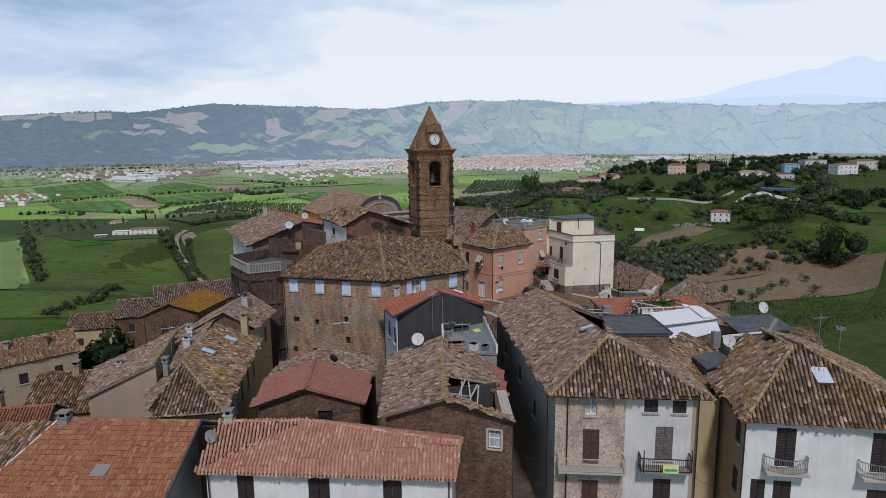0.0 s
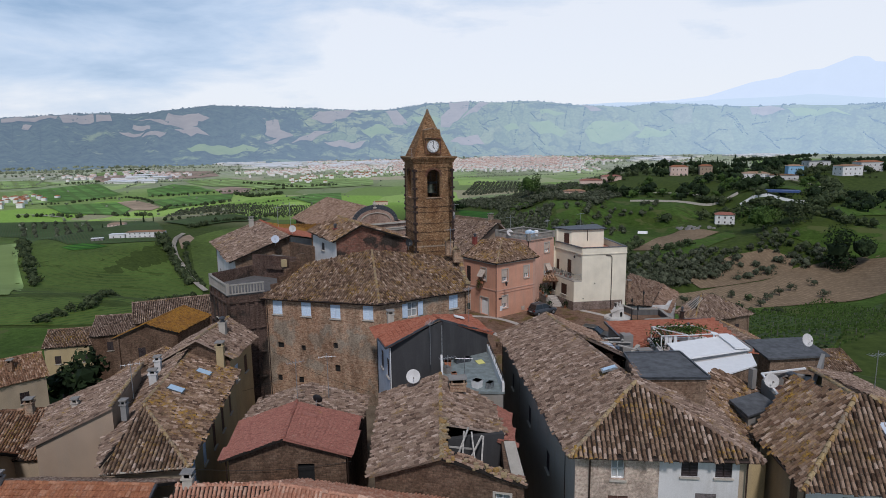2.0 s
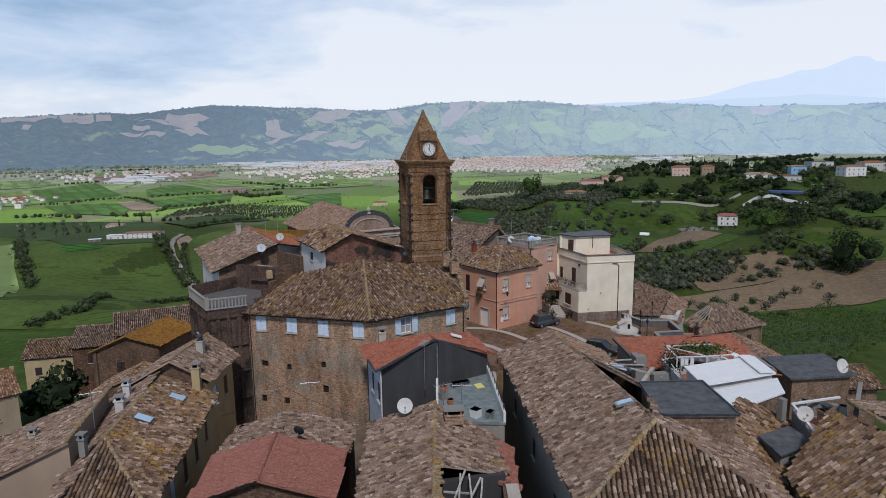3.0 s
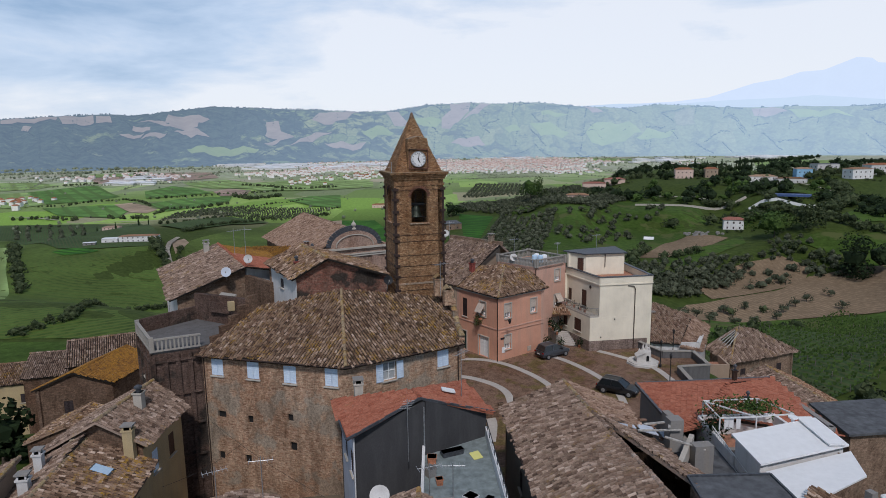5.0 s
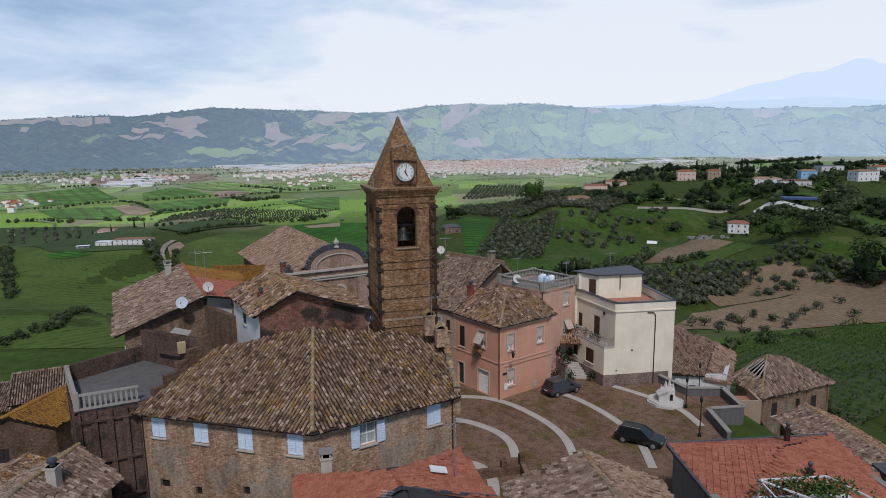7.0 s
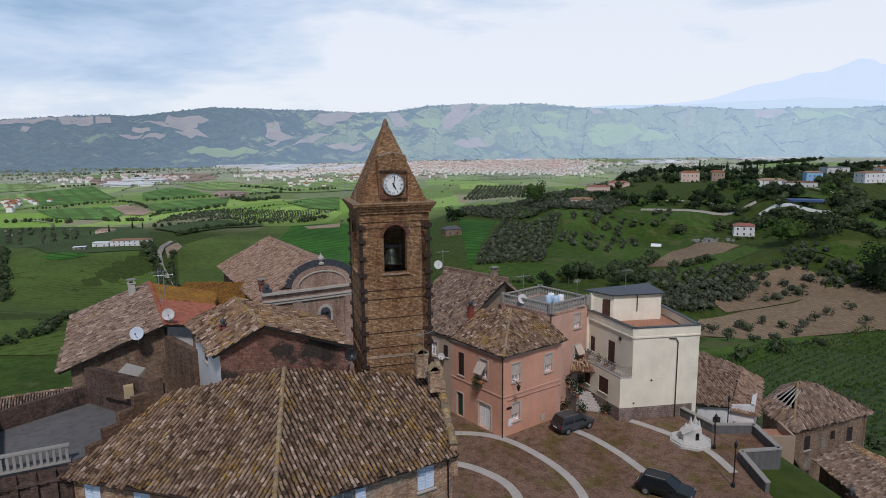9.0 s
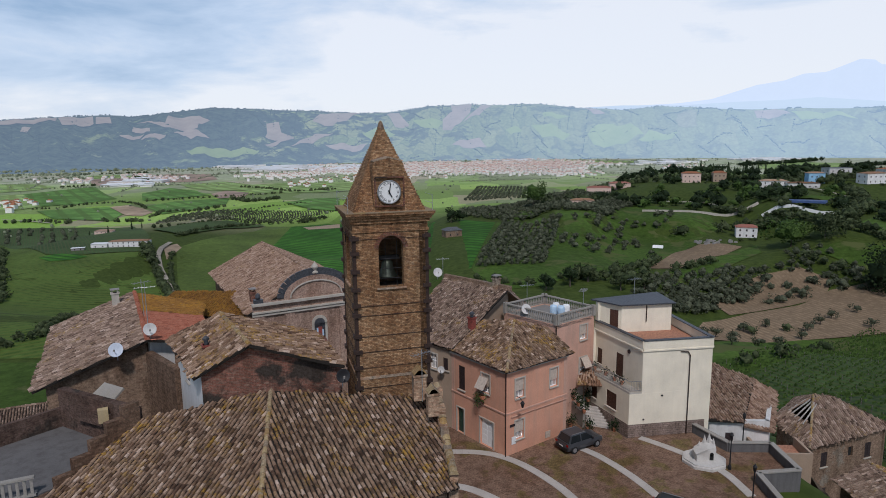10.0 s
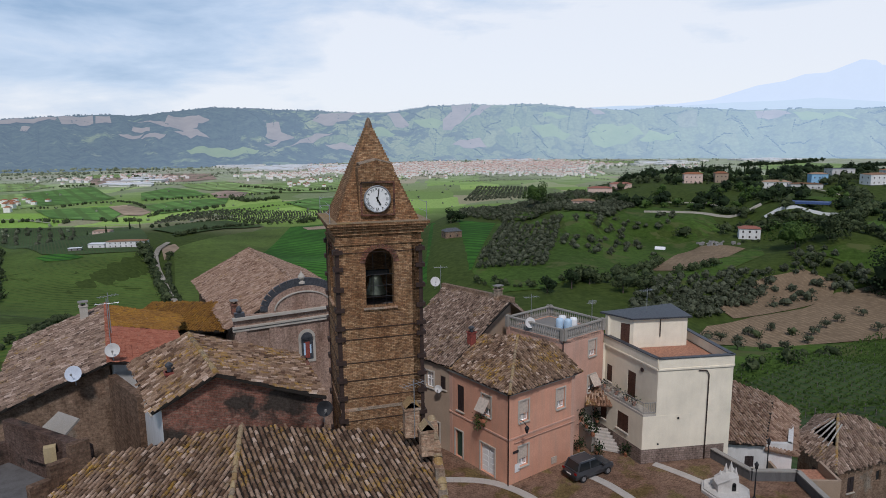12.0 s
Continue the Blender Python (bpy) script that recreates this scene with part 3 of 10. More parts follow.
def tile_mesh(mat, length, r, seg=4, crown=1.2, step=0.03):
    """One barrel tile: it lies along +y (up the slope), crown up. A low crown and a high step make a flat interlocking tile."""
    key = (mat.name, length, r, crown)
    if key not in TILE:
        v, f = [], []
        for y, rad, lift in ((-length / 2, r * 0.95, step), (length / 2, r * (0.76 if crown > 1 else 0.95), 0.0)):
            for j in range(seg + 1):
                a = math.pi * j / seg
                v.append((math.cos(a) * rad, y, math.sin(a) * rad * crown + lift))
        f = [(j + 1, j, seg + 1 + j, seg + 2 + j) for j in range(seg)]
        # the thickness that shows at the lower end
        k = len(v)
        for j in range(seg + 1):
            a = math.pi * j / seg
            v.append((math.cos(a) * (r * 0.95 - 0.025), -length / 2, math.sin(a) * (r * 0.95 - 0.025) * crown + step - (0.05 if crown < 1 else 0)))
        f += [(j, j + 1, k + j + 1, k + j) for j in range(seg)]
        me = bpy.data.meshes.new("roof_tile")
        me.from_pydata(v, [], f)
        me.materials.append(mat)
        TILE[key] = (me, np.array(v), f)
    return TILE[key]


def inside(poly, x, y):
    hit = False
    for (x0, y0), (x1, y1) in zip(poly, poly[1:] + poly[:1]):
        if (y0 > y) != (y1 > y) and x < (x1 - x0) * (y - y0) / (y1 - y0) + x0:
            hit = not hit
    return hit


def tiled(parent, poly, mat, seed=1, pitch=0.25, row=0.32, length=0.41, r=0.10, mess=1.0, singles=0, skip=None, gone=0.0, bed_mat=None):
    """A roof slope: a bed with rows of barrel tiles on it. singles: how many of the lowest tiles are parts of their own."""
    poly = [Vector(p) for p in poly]
    rng = random.Random(seed)
    if len(poly) == 4:
        flat_n = (poly[1] - poly[0]).cross(poly[2] - poly[0]).normalized()
        if abs((poly[3] - poly[0]).dot(flat_n)) > 0.08:
            # a twisted slope is laid as two planes that share an edge
            tiled(parent, [poly[0], poly[1], poly[2]], mat, seed, pitch, row, length, r, mess, singles // 2, skip, gone, mat)
            return tiled(parent, [poly[0], poly[2], poly[3]], mat, seed + 500, pitch, row, length, r, mess, singles // 2, skip, gone, mat)
    mid_ = sum(poly, Vector()) / len(poly)
    nrm = sum(((p - mid_).cross(q - mid_) for p, q in zip(poly, poly[1:] + poly[:1])), Vector()).normalized()
    poly = [Vector((p.x, p.y, mid_.z - ((p.x - mid_.x) * nrm.x + (p.y - mid_.y) * nrm.y) / nrm.z)) for p in poly]
    nrm = nrm if nrm.z > 0 else -nrm
    e = Vector((0, 0, 1)).cross(nrm).normalized()
    up = nrm.cross(e)
    o = poly[0]
    flat = [((p - o).dot(e), (p - o).dot(up)) for p in poly]
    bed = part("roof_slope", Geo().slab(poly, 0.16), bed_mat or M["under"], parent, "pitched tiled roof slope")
    modern = mess < 0.5
    me, base_v, base_f = tile_mesh(mat, length, pitch * 0.56, 4, 0.42, 0.055) if modern else tile_mesh(mat, length, r)
    x0, x1 = min(x for x, _ in flat), max(x for x, _ in flat)
    y0, y1 = min(y for _, y in flat), max(y for _, y in flat)
    spots = []
    shift = [0.0 if modern else rng.uniform(-0.27, 0.27) * row * min(1.0, mess) for _ in range(int((x1 - x0) / pitch) + 2)]
    for k in range(int((y1 - y0) / row) + 2):
        for j in range(int((x1 - x0) / pitch) + 2):
            x = x0 + (j + 0.5) * pitch + rng.uniform(-0.02, 0.02) * mess
            y = y0 + k * row + row * 0.35 + shift[j] + rng.uniform(-0.05, 0.05) * mess
            if inside(flat, x, y) and rng.random() >= gone and not (skip and inside(skip, *(o + e * x + up * y).xy)):
                bulge = 0.04 * mess * noise.noise(Vector((x * 0.5, y * 0.5, seed)))
                spots.append((x, y, bulge + rng.uniform(-0.008, 0.012) * mess, rng.uniform(-0.06, 0.06) * mess, rng.uniform(-0.05, 0.05) * mess))
    world_pts = [(o + e * s[0] + up * s[1]) for s in spots]
    order = sorted(range(len(spots)), key=lambda i: world_pts[i].y)
    lone = set(order[:singles])
    base = BASE[parent]
    rest_v, rest_f = [], []
    ax = np.array([e, up, nrm])
    for i, (x, y, dz, tw, tilt) in enumerate(spots):
        c, s = math.cos(tw), math.sin(tw)
        spot = world_pts[i] + nrm * (dz + 0.01)
        if i in lone:
            ob = new("roof_tile", me)
            ob.parent = bed
            a, b = e * c + up * s, up * c - e * s
            m = Matrix((a, b, nrm)).transposed().to_4x4()
            m.translation = spot - base
            ob.matrix_local = m
            continue
        lx = base_v[:, 0] * c - base_v[:, 1] * s
        ly = base_v[:, 0] * s + base_v[:, 1] * c
        lz = base_v[:, 2] + tilt * base_v[:, 0]
        k = len(rest_v) * len(base_v)
        rest_v.append(np.stack([lx, ly, lz], 1) @ ax + np.array(spot - base))
        rest_f.append(k)
    if rest_v:
        verts = np.concatenate(rest_v)
        faces = [tuple(k + i for i in f) for k in rest_f for f in base_f]
        mesh = bpy.data.meshes.new("roof_tiles")
        mesh.from_pydata(verts.tolist(), [], faces)
        mesh.materials.append(mat)
        ob = new("roof_tiles", mesh)
        ob.parent = bed
        tagged(ob, "rows of weathered clay roof tiles", kind="stuff")
    return bed


def ridge(parent, p, q, mat, seed=3, r=0.15, length=0.5, name="ridge_tile"):
    """Half-round tiles end to end along a ridge or hip."""
    p, q = Vector(p), Vector(q)
    d = (q - p).normalized()
    side = d.cross(Vector((0, 0, 1))).normalized()
    up = side.cross(d)
    rng = random.Random(seed)
    g = Geo()
    count = max(1, int((q - p).length / (length * 0.85)))
    for i in range(count):
        c = p.lerp(q, (i + 0.5) / count) + up * rng.uniform(-0.01, 0.02) + side * rng.uniform(-0.015, 0.015)
        ring = lambda t, rad, lift: [c + d * t + side * math.cos(math.pi * j / 5) * rad + up * (math.sin(math.pi * j / 5) * rad + lift - 0.02) for j in range(6)]
        g.add(ring(-length / 2, r, 0.03) + ring(length / 2, r * 0.85, 0.0), [(j, j + 1, 7 + j, 6 + j) for j in range(5)] + [(5, 4, 3, 2, 1, 0)])
    return part(name, g, mat, parent, "line of half-round ridge tiles")


def gutter(parent, p, q, mat=None, r=0.07):
    p, q = Vector(p), Vector(q)
    return part("gutter", Geo().tube([p, q], r, 8), mat or M["copper"], parent, "metal eaves gutter")


def downpipe(parent, x, y, z0, z1, mat=None, r=0.05):
    return part("drainpipe", Geo().tube([(x, y, z1), (x, y, z0)], r, 8), mat or M["copper"], parent, "metal rainwater pipe")


def chimney(at, w, d, h, mat, label, turn=0.0, cap="slab"):
    ob = thing("chimney", at, label, "chimney", "chimneys")
    part("shaft", Geo().box(at, (w, d, h), turn), mat, ob)
    top = Vector(at) + Vector((0, 0, h))
    part("collar", Geo().box(top - Vector((0, 0, 0.12)), (w + 0.14, d + 0.14, 0.12), turn), mat, ob)
    if cap == "slab":
        for sx in (-1, 1):
            for sy in (-1, 1):
                g = Geo().box(top + Matrix.Rotation(radians(turn), 3, "Z") @ Vector((sx * w * 0.38, sy * d * 0.38, 0)), (0.1, 0.1, 0.25), turn)
                part("support", g, mat, ob)
        part("cap", Geo().box(top + Vector((0, 0, 0.25)), (w + 0.16, d + 0.16, 0.08), turn), M["cement"], ob, "flat chimney cap")
    elif cap == "tiles":
        r = Matrix.Rotation(radians(turn), 3, "Z")
        for s in (-1, 1):
            part("cap_tile", Geo().bar(top + r @ Vector((s * w * 0.5, 0, 0.05)), top + r @ Vector((0, 0, 0.42)), d + 0.1, 0.05, r @ Vector((0, 1, 0)) .cross(Vector((0, 0, 1)))), M["ridge"], ob)
    else:
        part("cowl", Geo().spin(top, [(w * 0.3, 0), (w * 0.3, 0.25), (w * 0.5, 0.28), (w * 0.5, 0.4), (w * 0.15, 0.52)], 10), M["lead"], ob, "metal cowl")
    return ob


def antenna(at, h, turn=0.0, rods=6):
    ob = thing("antenna", at, "thin metal television aerial on a pole", "antenna", "aerials")
    a = Vector(at)
    r = Matrix.Rotation(radians(turn), 3, "Z")
    part("pole", Geo().tube([a, a + Vector((0, 0, h))], 0.028, 6), M["steel"], ob)
    boom = a + Vector((0, 0, h * 0.92))
    part("boom", Geo().tube([boom - r @ Vector((0.7, 0, 0)), boom + r @ Vector((0.7, 0, 0))], 0.018, 5), M["steel"], ob)
    for k in range(rods):
        c = boom + r @ Vector((-0.65 + 1.3 * k / (rods - 1), 0, 0))
        part("rod", Geo().tube([c - r @ Vector((0, 0.35, 0)), c + r @ Vector((0, 0.35, 0))], 0.012, 4), M["steel"], ob)
    return ob


def dish(at, facing, size=0.45, mat=None, label="round satellite dish on a short bracket"):
    ob = thing("satellite_dish", at, label, "satellite dish", "satellite dishes")
    a, d = Vector(at), Vector(facing).normalized()
    part("bracket", Geo().tube([a, a + Vector((0, 0, 0.6)), a + Vector((0, 0, 0.7)) + d * 0.1], 0.03, 6), M["steel"], ob)
    c = a + Vector((0, 0, 0.75)) + d * 0.12
    part("reflector", Geo().spin(c, [(0.03, 0), (size * 0.5, 0.03), (size * 0.85, 0.1), (size, 0.17), (size - 0.02, 0.17), (size * 0.5, 0.055), (0.03, 0.03)], 16, d), mat or M["whitegrey"], ob, smooth=True)
    part("arm", Geo().tube([c + Vector((0, 0, -size * 0.8)) + d * 0.1, c + d * (size * 1.1) + Vector((0, 0, -0.1))], 0.015, 5), M["steel"], ob)
    part("receiver", Geo().box(c + d * size * 1.1 + Vector((0, 0, -0.14)), (0.09, 0.09, 0.12)), M["cement"], ob)
    return ob


def railing(name, pts, h, label, mat, gap=0.13, rail=0.05, bar=0.022, category="railing", group=""):
    ob = thing(name, pts[0], label, category, group)
    z = Vector((0, 0, 1))
    for a, b in zip(pts, pts[1:]):
        a, b = Vector(a), Vector(b)
        part("handrail", Geo().bar(a + z * h, b + z * h, rail, rail), mat, ob)
        part("bottom_rail", Geo().bar(a + z * 0.08, b + z * 0.08, rail * 0.7, rail * 0.7), mat, ob)
        count = max(2, int((b - a).length / gap))
        for i in range(count + 1):
            c = a.lerp(b, i / count)
            part("bar", Geo().bar(c + z * 0.08, c + z * h, bar, bar), mat, ob)
    return ob

# ---- the lie of the land ----
HILL = [(0, 0, -0.4), (20, 0, -0.8), (-10, -10, -0.5), (10, -15, -1.0), (0, -45, -4.5), (-30, -40, -5.5), (10, -62, -4.5), (0, -95, -5.5), (-40, -80, -7), (45, -80, -6),
        (-35, -15, -5), (-55, -10, -9.5), (-80, 25, -20), (30, 6, -11.0), (45, -30, -9), (42, 20, -16), (0, 32, -6), (-25, 40, -9)]
SLOPE = [(0, 70, -20), (75, 50, -25), (-60, 80, -30), (145, 205, -51), (90, 120, -42), (20, 150, -42), (-60, 200, -60), (-150, 150, -52), (-150, 50, -40), (-239, 457, -86), (-314, 532, -72)]
FAR = [(183, 352, -40), (134, 359, -44), (164, 436, -31), (265, 389, -27), (270, 441, -20), (262, 648, -20), (109, 469, -27), (30, 420, -40), (-100, 420, -78), (-150, 700, -90), (420, 620, -14)]
WIDE = [(300, 250, -34), (650, 1000, -42), (120, 900, -78), (-600, 900, -94), (-700, 400, -88), (-300, -300, -45), (300, -300, -40), (700, 300, -40), (0, -700, -80), (0, 1500, -92)]
CONTROL = np.array(HILL + SLOPE + FAR + WIDE, float)


def spread(x, y):
    r = np.hypot(x, y) + 1e-6
    k = np.log1p(r / 60) / r
    return x * k, y * k


CU, CV = spread(CONTROL[:, 0], CONTROL[:, 1])


def height(x, y):
    """Ground level; numbers or arrays."""
    x, y = np.asarray(x, float), np.asarray(y, float)
    u, v = spread(x, y)
    d = (u[..., None] - CU) ** 2 + (v[..., None] - CV) ** 2 + 0.0012
    w = d ** -2.6
    z = (w * CONTROL[:, 2]).sum(-1) / w.sum(-1)
    r = np.hypot(x, y)
    k = np.clip((r - 900) / 900, 0, 1)
    k = k * k * (3 - 2 * k)
    return z * (1 - k) + -94.0 * k


def ground_at(x, y):
    return float(height(x, y))


# one sheet from the village to the foot of the hills
radii = [0.0] + list(np.geomspace(4, 4700, 190))
steps = 360
angles = np.arange(steps) * math.tau / steps
gx = np.concatenate([[0.0], *[r * np.cos(angles) for r in radii[1:]]])
gy = np.concatenate([[0.0], *[r * np.sin(angles) for r in radii[1:]]])
gz = height(gx, gy)
faces = [(0, 1 + j, 1 + (j + 1) % steps) for j in range(steps)]
for i in range(len(radii) - 2):
    a, b = 1 + i * steps, 1 + (i + 1) * steps
    faces += [(a + j, b + j, b + (j + 1) % steps, a + (j + 1) % steps) for j in range(steps)]
me = bpy.data.meshes.new("ground")
me.from_pydata(np.stack([gx, gy, gz], 1).tolist(), [], faces)
me.polygons.foreach_set("use_smooth", [True] * len(me.polygons))

# patchwork of fields for the whole sheet
m, t, b = shader("patchwork farmland", True)
vor = node(t, "ShaderNodeTexVoronoi", Scale=0.0075)
vor.distance = "CHEBYCHEV"
vor.inputs["Randomness"].default_value = 0.85
t.links.new(place_coords(t, (1.0, 0.62, 0.0)), vor.inputs["Vector"])
# far plots get lightened base colours in place of haze
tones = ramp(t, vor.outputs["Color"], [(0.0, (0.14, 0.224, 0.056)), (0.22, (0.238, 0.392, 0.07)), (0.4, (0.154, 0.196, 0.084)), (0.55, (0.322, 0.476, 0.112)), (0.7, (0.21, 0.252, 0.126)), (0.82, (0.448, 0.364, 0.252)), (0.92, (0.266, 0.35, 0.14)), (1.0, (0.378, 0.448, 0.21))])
tufts = noise_of(t, 0.22, 8, 0.65)
tones = blend(t, "OVERLAY", tones, ramp(t, tufts, [(0.3, (0.36, 0.36, 0.36)), (0.7, (0.64, 0.64, 0.64))]), 0.8)
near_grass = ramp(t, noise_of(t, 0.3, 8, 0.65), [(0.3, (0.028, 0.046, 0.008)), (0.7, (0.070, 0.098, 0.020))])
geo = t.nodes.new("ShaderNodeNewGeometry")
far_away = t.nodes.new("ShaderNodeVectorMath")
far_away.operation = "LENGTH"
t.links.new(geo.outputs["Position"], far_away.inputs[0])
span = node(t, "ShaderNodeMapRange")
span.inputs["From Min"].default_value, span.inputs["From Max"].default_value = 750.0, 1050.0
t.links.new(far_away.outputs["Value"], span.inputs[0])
# the river plain: bare poplars, yards and pale lanes among the plots; lightened with distance to paint in haze
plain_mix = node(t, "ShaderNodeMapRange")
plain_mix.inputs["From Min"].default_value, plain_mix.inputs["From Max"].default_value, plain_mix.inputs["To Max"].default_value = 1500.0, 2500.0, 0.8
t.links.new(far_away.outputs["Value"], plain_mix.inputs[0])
hazy_groves = ramp(t, noise_of(t, 0.02, 8, 0.7), [(0.35, (0.26, 0.30, 0.20)), (0.52, (0.42, 0.43, 0.34)), (0.66, (0.62, 0.59, 0.52))])
tones = blend(t, "MIX", tones, hazy_groves, plain_mix.outputs[0])
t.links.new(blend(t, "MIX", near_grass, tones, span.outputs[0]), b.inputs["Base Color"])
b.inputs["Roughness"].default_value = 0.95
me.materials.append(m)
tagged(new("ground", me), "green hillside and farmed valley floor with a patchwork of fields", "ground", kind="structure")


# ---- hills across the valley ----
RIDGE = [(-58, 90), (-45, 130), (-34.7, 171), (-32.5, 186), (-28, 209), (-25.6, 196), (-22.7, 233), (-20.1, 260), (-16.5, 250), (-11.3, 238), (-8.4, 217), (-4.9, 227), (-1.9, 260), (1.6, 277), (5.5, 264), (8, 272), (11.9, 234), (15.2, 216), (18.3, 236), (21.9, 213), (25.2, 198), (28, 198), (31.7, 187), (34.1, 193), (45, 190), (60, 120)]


def hill_fold(a, k):
    """Spurs and gullies that run down the far hills."""
    return 15 * math.sin(0.8 * a + 3 * k) + 10 * math.sin(1.7 * a - 4 * k + 1) + 6 * math.sin(3.7 * a + 6 * k + 2) + 2.5 * math.sin(8.3 * a - 9 * k)


def sheet_point(a, k, r0, r1, top, base, folds):
    """A point of a far slope: a is its bearing in degrees, k goes from its foot to its crest."""
    r = r0 + (r1 - r0) * k
    x, y = -5 + r * math.sin(radians(a)), -50 + r * math.cos(radians(a))
    return Vector((x, y, base + (top - base) * k * k * (3 - 2 * k) + folds * hill_fold(a, k) * 4 * k * (1 - k)))


def backdrop_sheet(name, r0, r1, profile, base, mat, label, folds, n_r, n_a, a0, a1):
    az = np.linspace(a0, a1, n_a)
    tops = np.interp(az, [p[0] for p in profile], [p[1] for p in profile])
    pts = [sheet_point(a, i / (n_r - 1), r0(a), r1, top, base, folds) for i in range(n_r) for a, top in zip(az, tops)]
    f = [(i * n_a + j, i * n_a + j + 1, (i + 1) * n_a + j + 1, (i + 1) * n_a + j) for i in range(n_r - 1) for j in range(n_a - 1)]
    me = bpy.data.meshes.new(name)
    me.from_pydata(pts, [], f)
    me.polygons.foreach_set("use_smooth", [True] * len(f))
    me.materials.append(mat)
    return tagged(new(name, me), label, "hills", kind="structure")


def add_haze_glow(t, b, air, amount):
    """Paints the haze of a long depth of air before far country as emission, brighter towards the cloud break."""
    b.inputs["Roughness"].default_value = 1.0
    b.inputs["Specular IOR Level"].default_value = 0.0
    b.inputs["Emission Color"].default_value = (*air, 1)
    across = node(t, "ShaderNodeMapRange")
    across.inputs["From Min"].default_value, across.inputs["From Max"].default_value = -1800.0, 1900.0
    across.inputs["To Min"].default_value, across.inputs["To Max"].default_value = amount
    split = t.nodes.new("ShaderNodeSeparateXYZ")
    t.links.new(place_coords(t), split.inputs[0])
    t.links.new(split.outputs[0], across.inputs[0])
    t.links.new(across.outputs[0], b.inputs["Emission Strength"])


def distance_mat(name, stops, air, amount):
    """A far surface of one kind, mottled, with painted haze glowing from it."""
    m, t, b = shader(name)
    c = ramp(t, noise_of(t, 0.012, 8, 0.7), [(0.3, stops[0]), (0.7, stops[1])])
    t.links.new(c, b.inputs["Base Color"])
    add_haze_glow(t, b, air, amount)
    return m


def hill_country(name, air, amount):
    """Woods in the gullies and hedged plots between them; more wood to the west, more plots to the east. Painted haze
    evens out the east.
    """
    m, t, b = shader(name)
    warp = node(t, "ShaderNodeTexNoise", Scale=0.0035, Detail=3.0)
    t.links.new(place_coords(t), warp.inputs["Vector"])
    off = t.nodes.new("ShaderNodeVectorMath")
    off.operation = "MULTIPLY_ADD"
    t.links.new(warp.outputs[1], off.inputs[0])
    off.inputs[1].default_value = (160, 160, 0)
    t.links.new(place_coords(t, (1.0, 0.42, 0.0)), off.inputs[2])
    plots, edges = node(t, "ShaderNodeTexVoronoi", Scale=0.011), node(t, "ShaderNodeTexVoronoi", Scale=0.011)
    edges.feature = "DISTANCE_TO_EDGE"
    for v in (plots, edges):
        t.links.new(off.outputs[0], v.inputs["Vector"])
    c = ramp(t, plots.outputs["Color"], [(0.1, (0.125, 0.15, 0.055)), (0.35, (0.165, 0.195, 0.075)), (0.5, (0.105, 0.135, 0.05)), (0.65, (0.205, 0.22, 0.09)), (0.8, (0.14, 0.165, 0.07)), (0.95, (0.24, 0.20, 0.14))])
    c = blend(t, "MIX", (0.035, 0.05, 0.030), c, ramp(t, edges.outputs["Distance"], [(0.015, (0.5, 0.5, 0.5)), (0.05, (1, 1, 1))]))
    split = t.nodes.new("ShaderNodeSeparateXYZ")
    t.links.new(place_coords(t), split.inputs[0])
    east = node(t, "ShaderNodeMapRange")
    for k, v in (("From Min", -1500.0), ("From Max", -100.0), ("To Min", 0.14), ("To Max", -0.02)):
        east.inputs[k].default_value = v
    t.links.new(split.outputs[0], east.inputs[0])
    more = t.nodes.new("ShaderNodeMath")
    t.links.new(noise_of(t, 0.006, 9, 0.68), more.inputs[0])
    t.links.new(east.outputs[0], more.inputs[1])
    c = blend(t, "MIX", c, ramp(t, noise_of(t, 0.02, 6, 0.7), [(0.35, (0.012, 0.022, 0.018)), (0.65, (0.055, 0.075, 0.045))]), ramp(t, more.outputs[0], [(0.50, (0, 0, 0)), (0.545, (1, 1, 1))]))
    # haze painted into the base colour: contrast fades to pale green eastward
    east_haze = node(t, "ShaderNodeMapRange")
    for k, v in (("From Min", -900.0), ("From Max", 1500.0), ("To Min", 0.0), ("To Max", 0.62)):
        east_haze.inputs[k].default_value = v
    t.links.new(split.outputs[0], east_haze.inputs[0])
    c = blend(t, "MIX", c, (0.15, 0.17, 0.085), east_haze.outputs[0])
    c = blend(t, "OVERLAY", c, ramp(t, noise_of(t, 0.05, 7, 0.75), [(0.3, (0.2, 0.2, 0.2)), (0.7, (0.8, 0.8, 0.8))]), 0.6)
    t.links.new(c, b.inputs["Base Color"])
    add_haze_glow(t, b, air, amount)
    return m


# haze colour and its strength west to east, emitted by the hill materials
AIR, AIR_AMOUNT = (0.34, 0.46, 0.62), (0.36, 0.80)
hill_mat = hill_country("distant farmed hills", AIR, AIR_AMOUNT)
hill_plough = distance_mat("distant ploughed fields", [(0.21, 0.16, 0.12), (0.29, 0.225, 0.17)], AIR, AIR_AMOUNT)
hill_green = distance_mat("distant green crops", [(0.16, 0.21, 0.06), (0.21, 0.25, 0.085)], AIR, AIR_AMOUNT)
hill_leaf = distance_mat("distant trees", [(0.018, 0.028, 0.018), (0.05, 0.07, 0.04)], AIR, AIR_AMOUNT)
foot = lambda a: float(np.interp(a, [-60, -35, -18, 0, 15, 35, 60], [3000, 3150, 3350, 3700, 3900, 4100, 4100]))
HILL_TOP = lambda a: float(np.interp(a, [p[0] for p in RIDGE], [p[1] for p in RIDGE]))
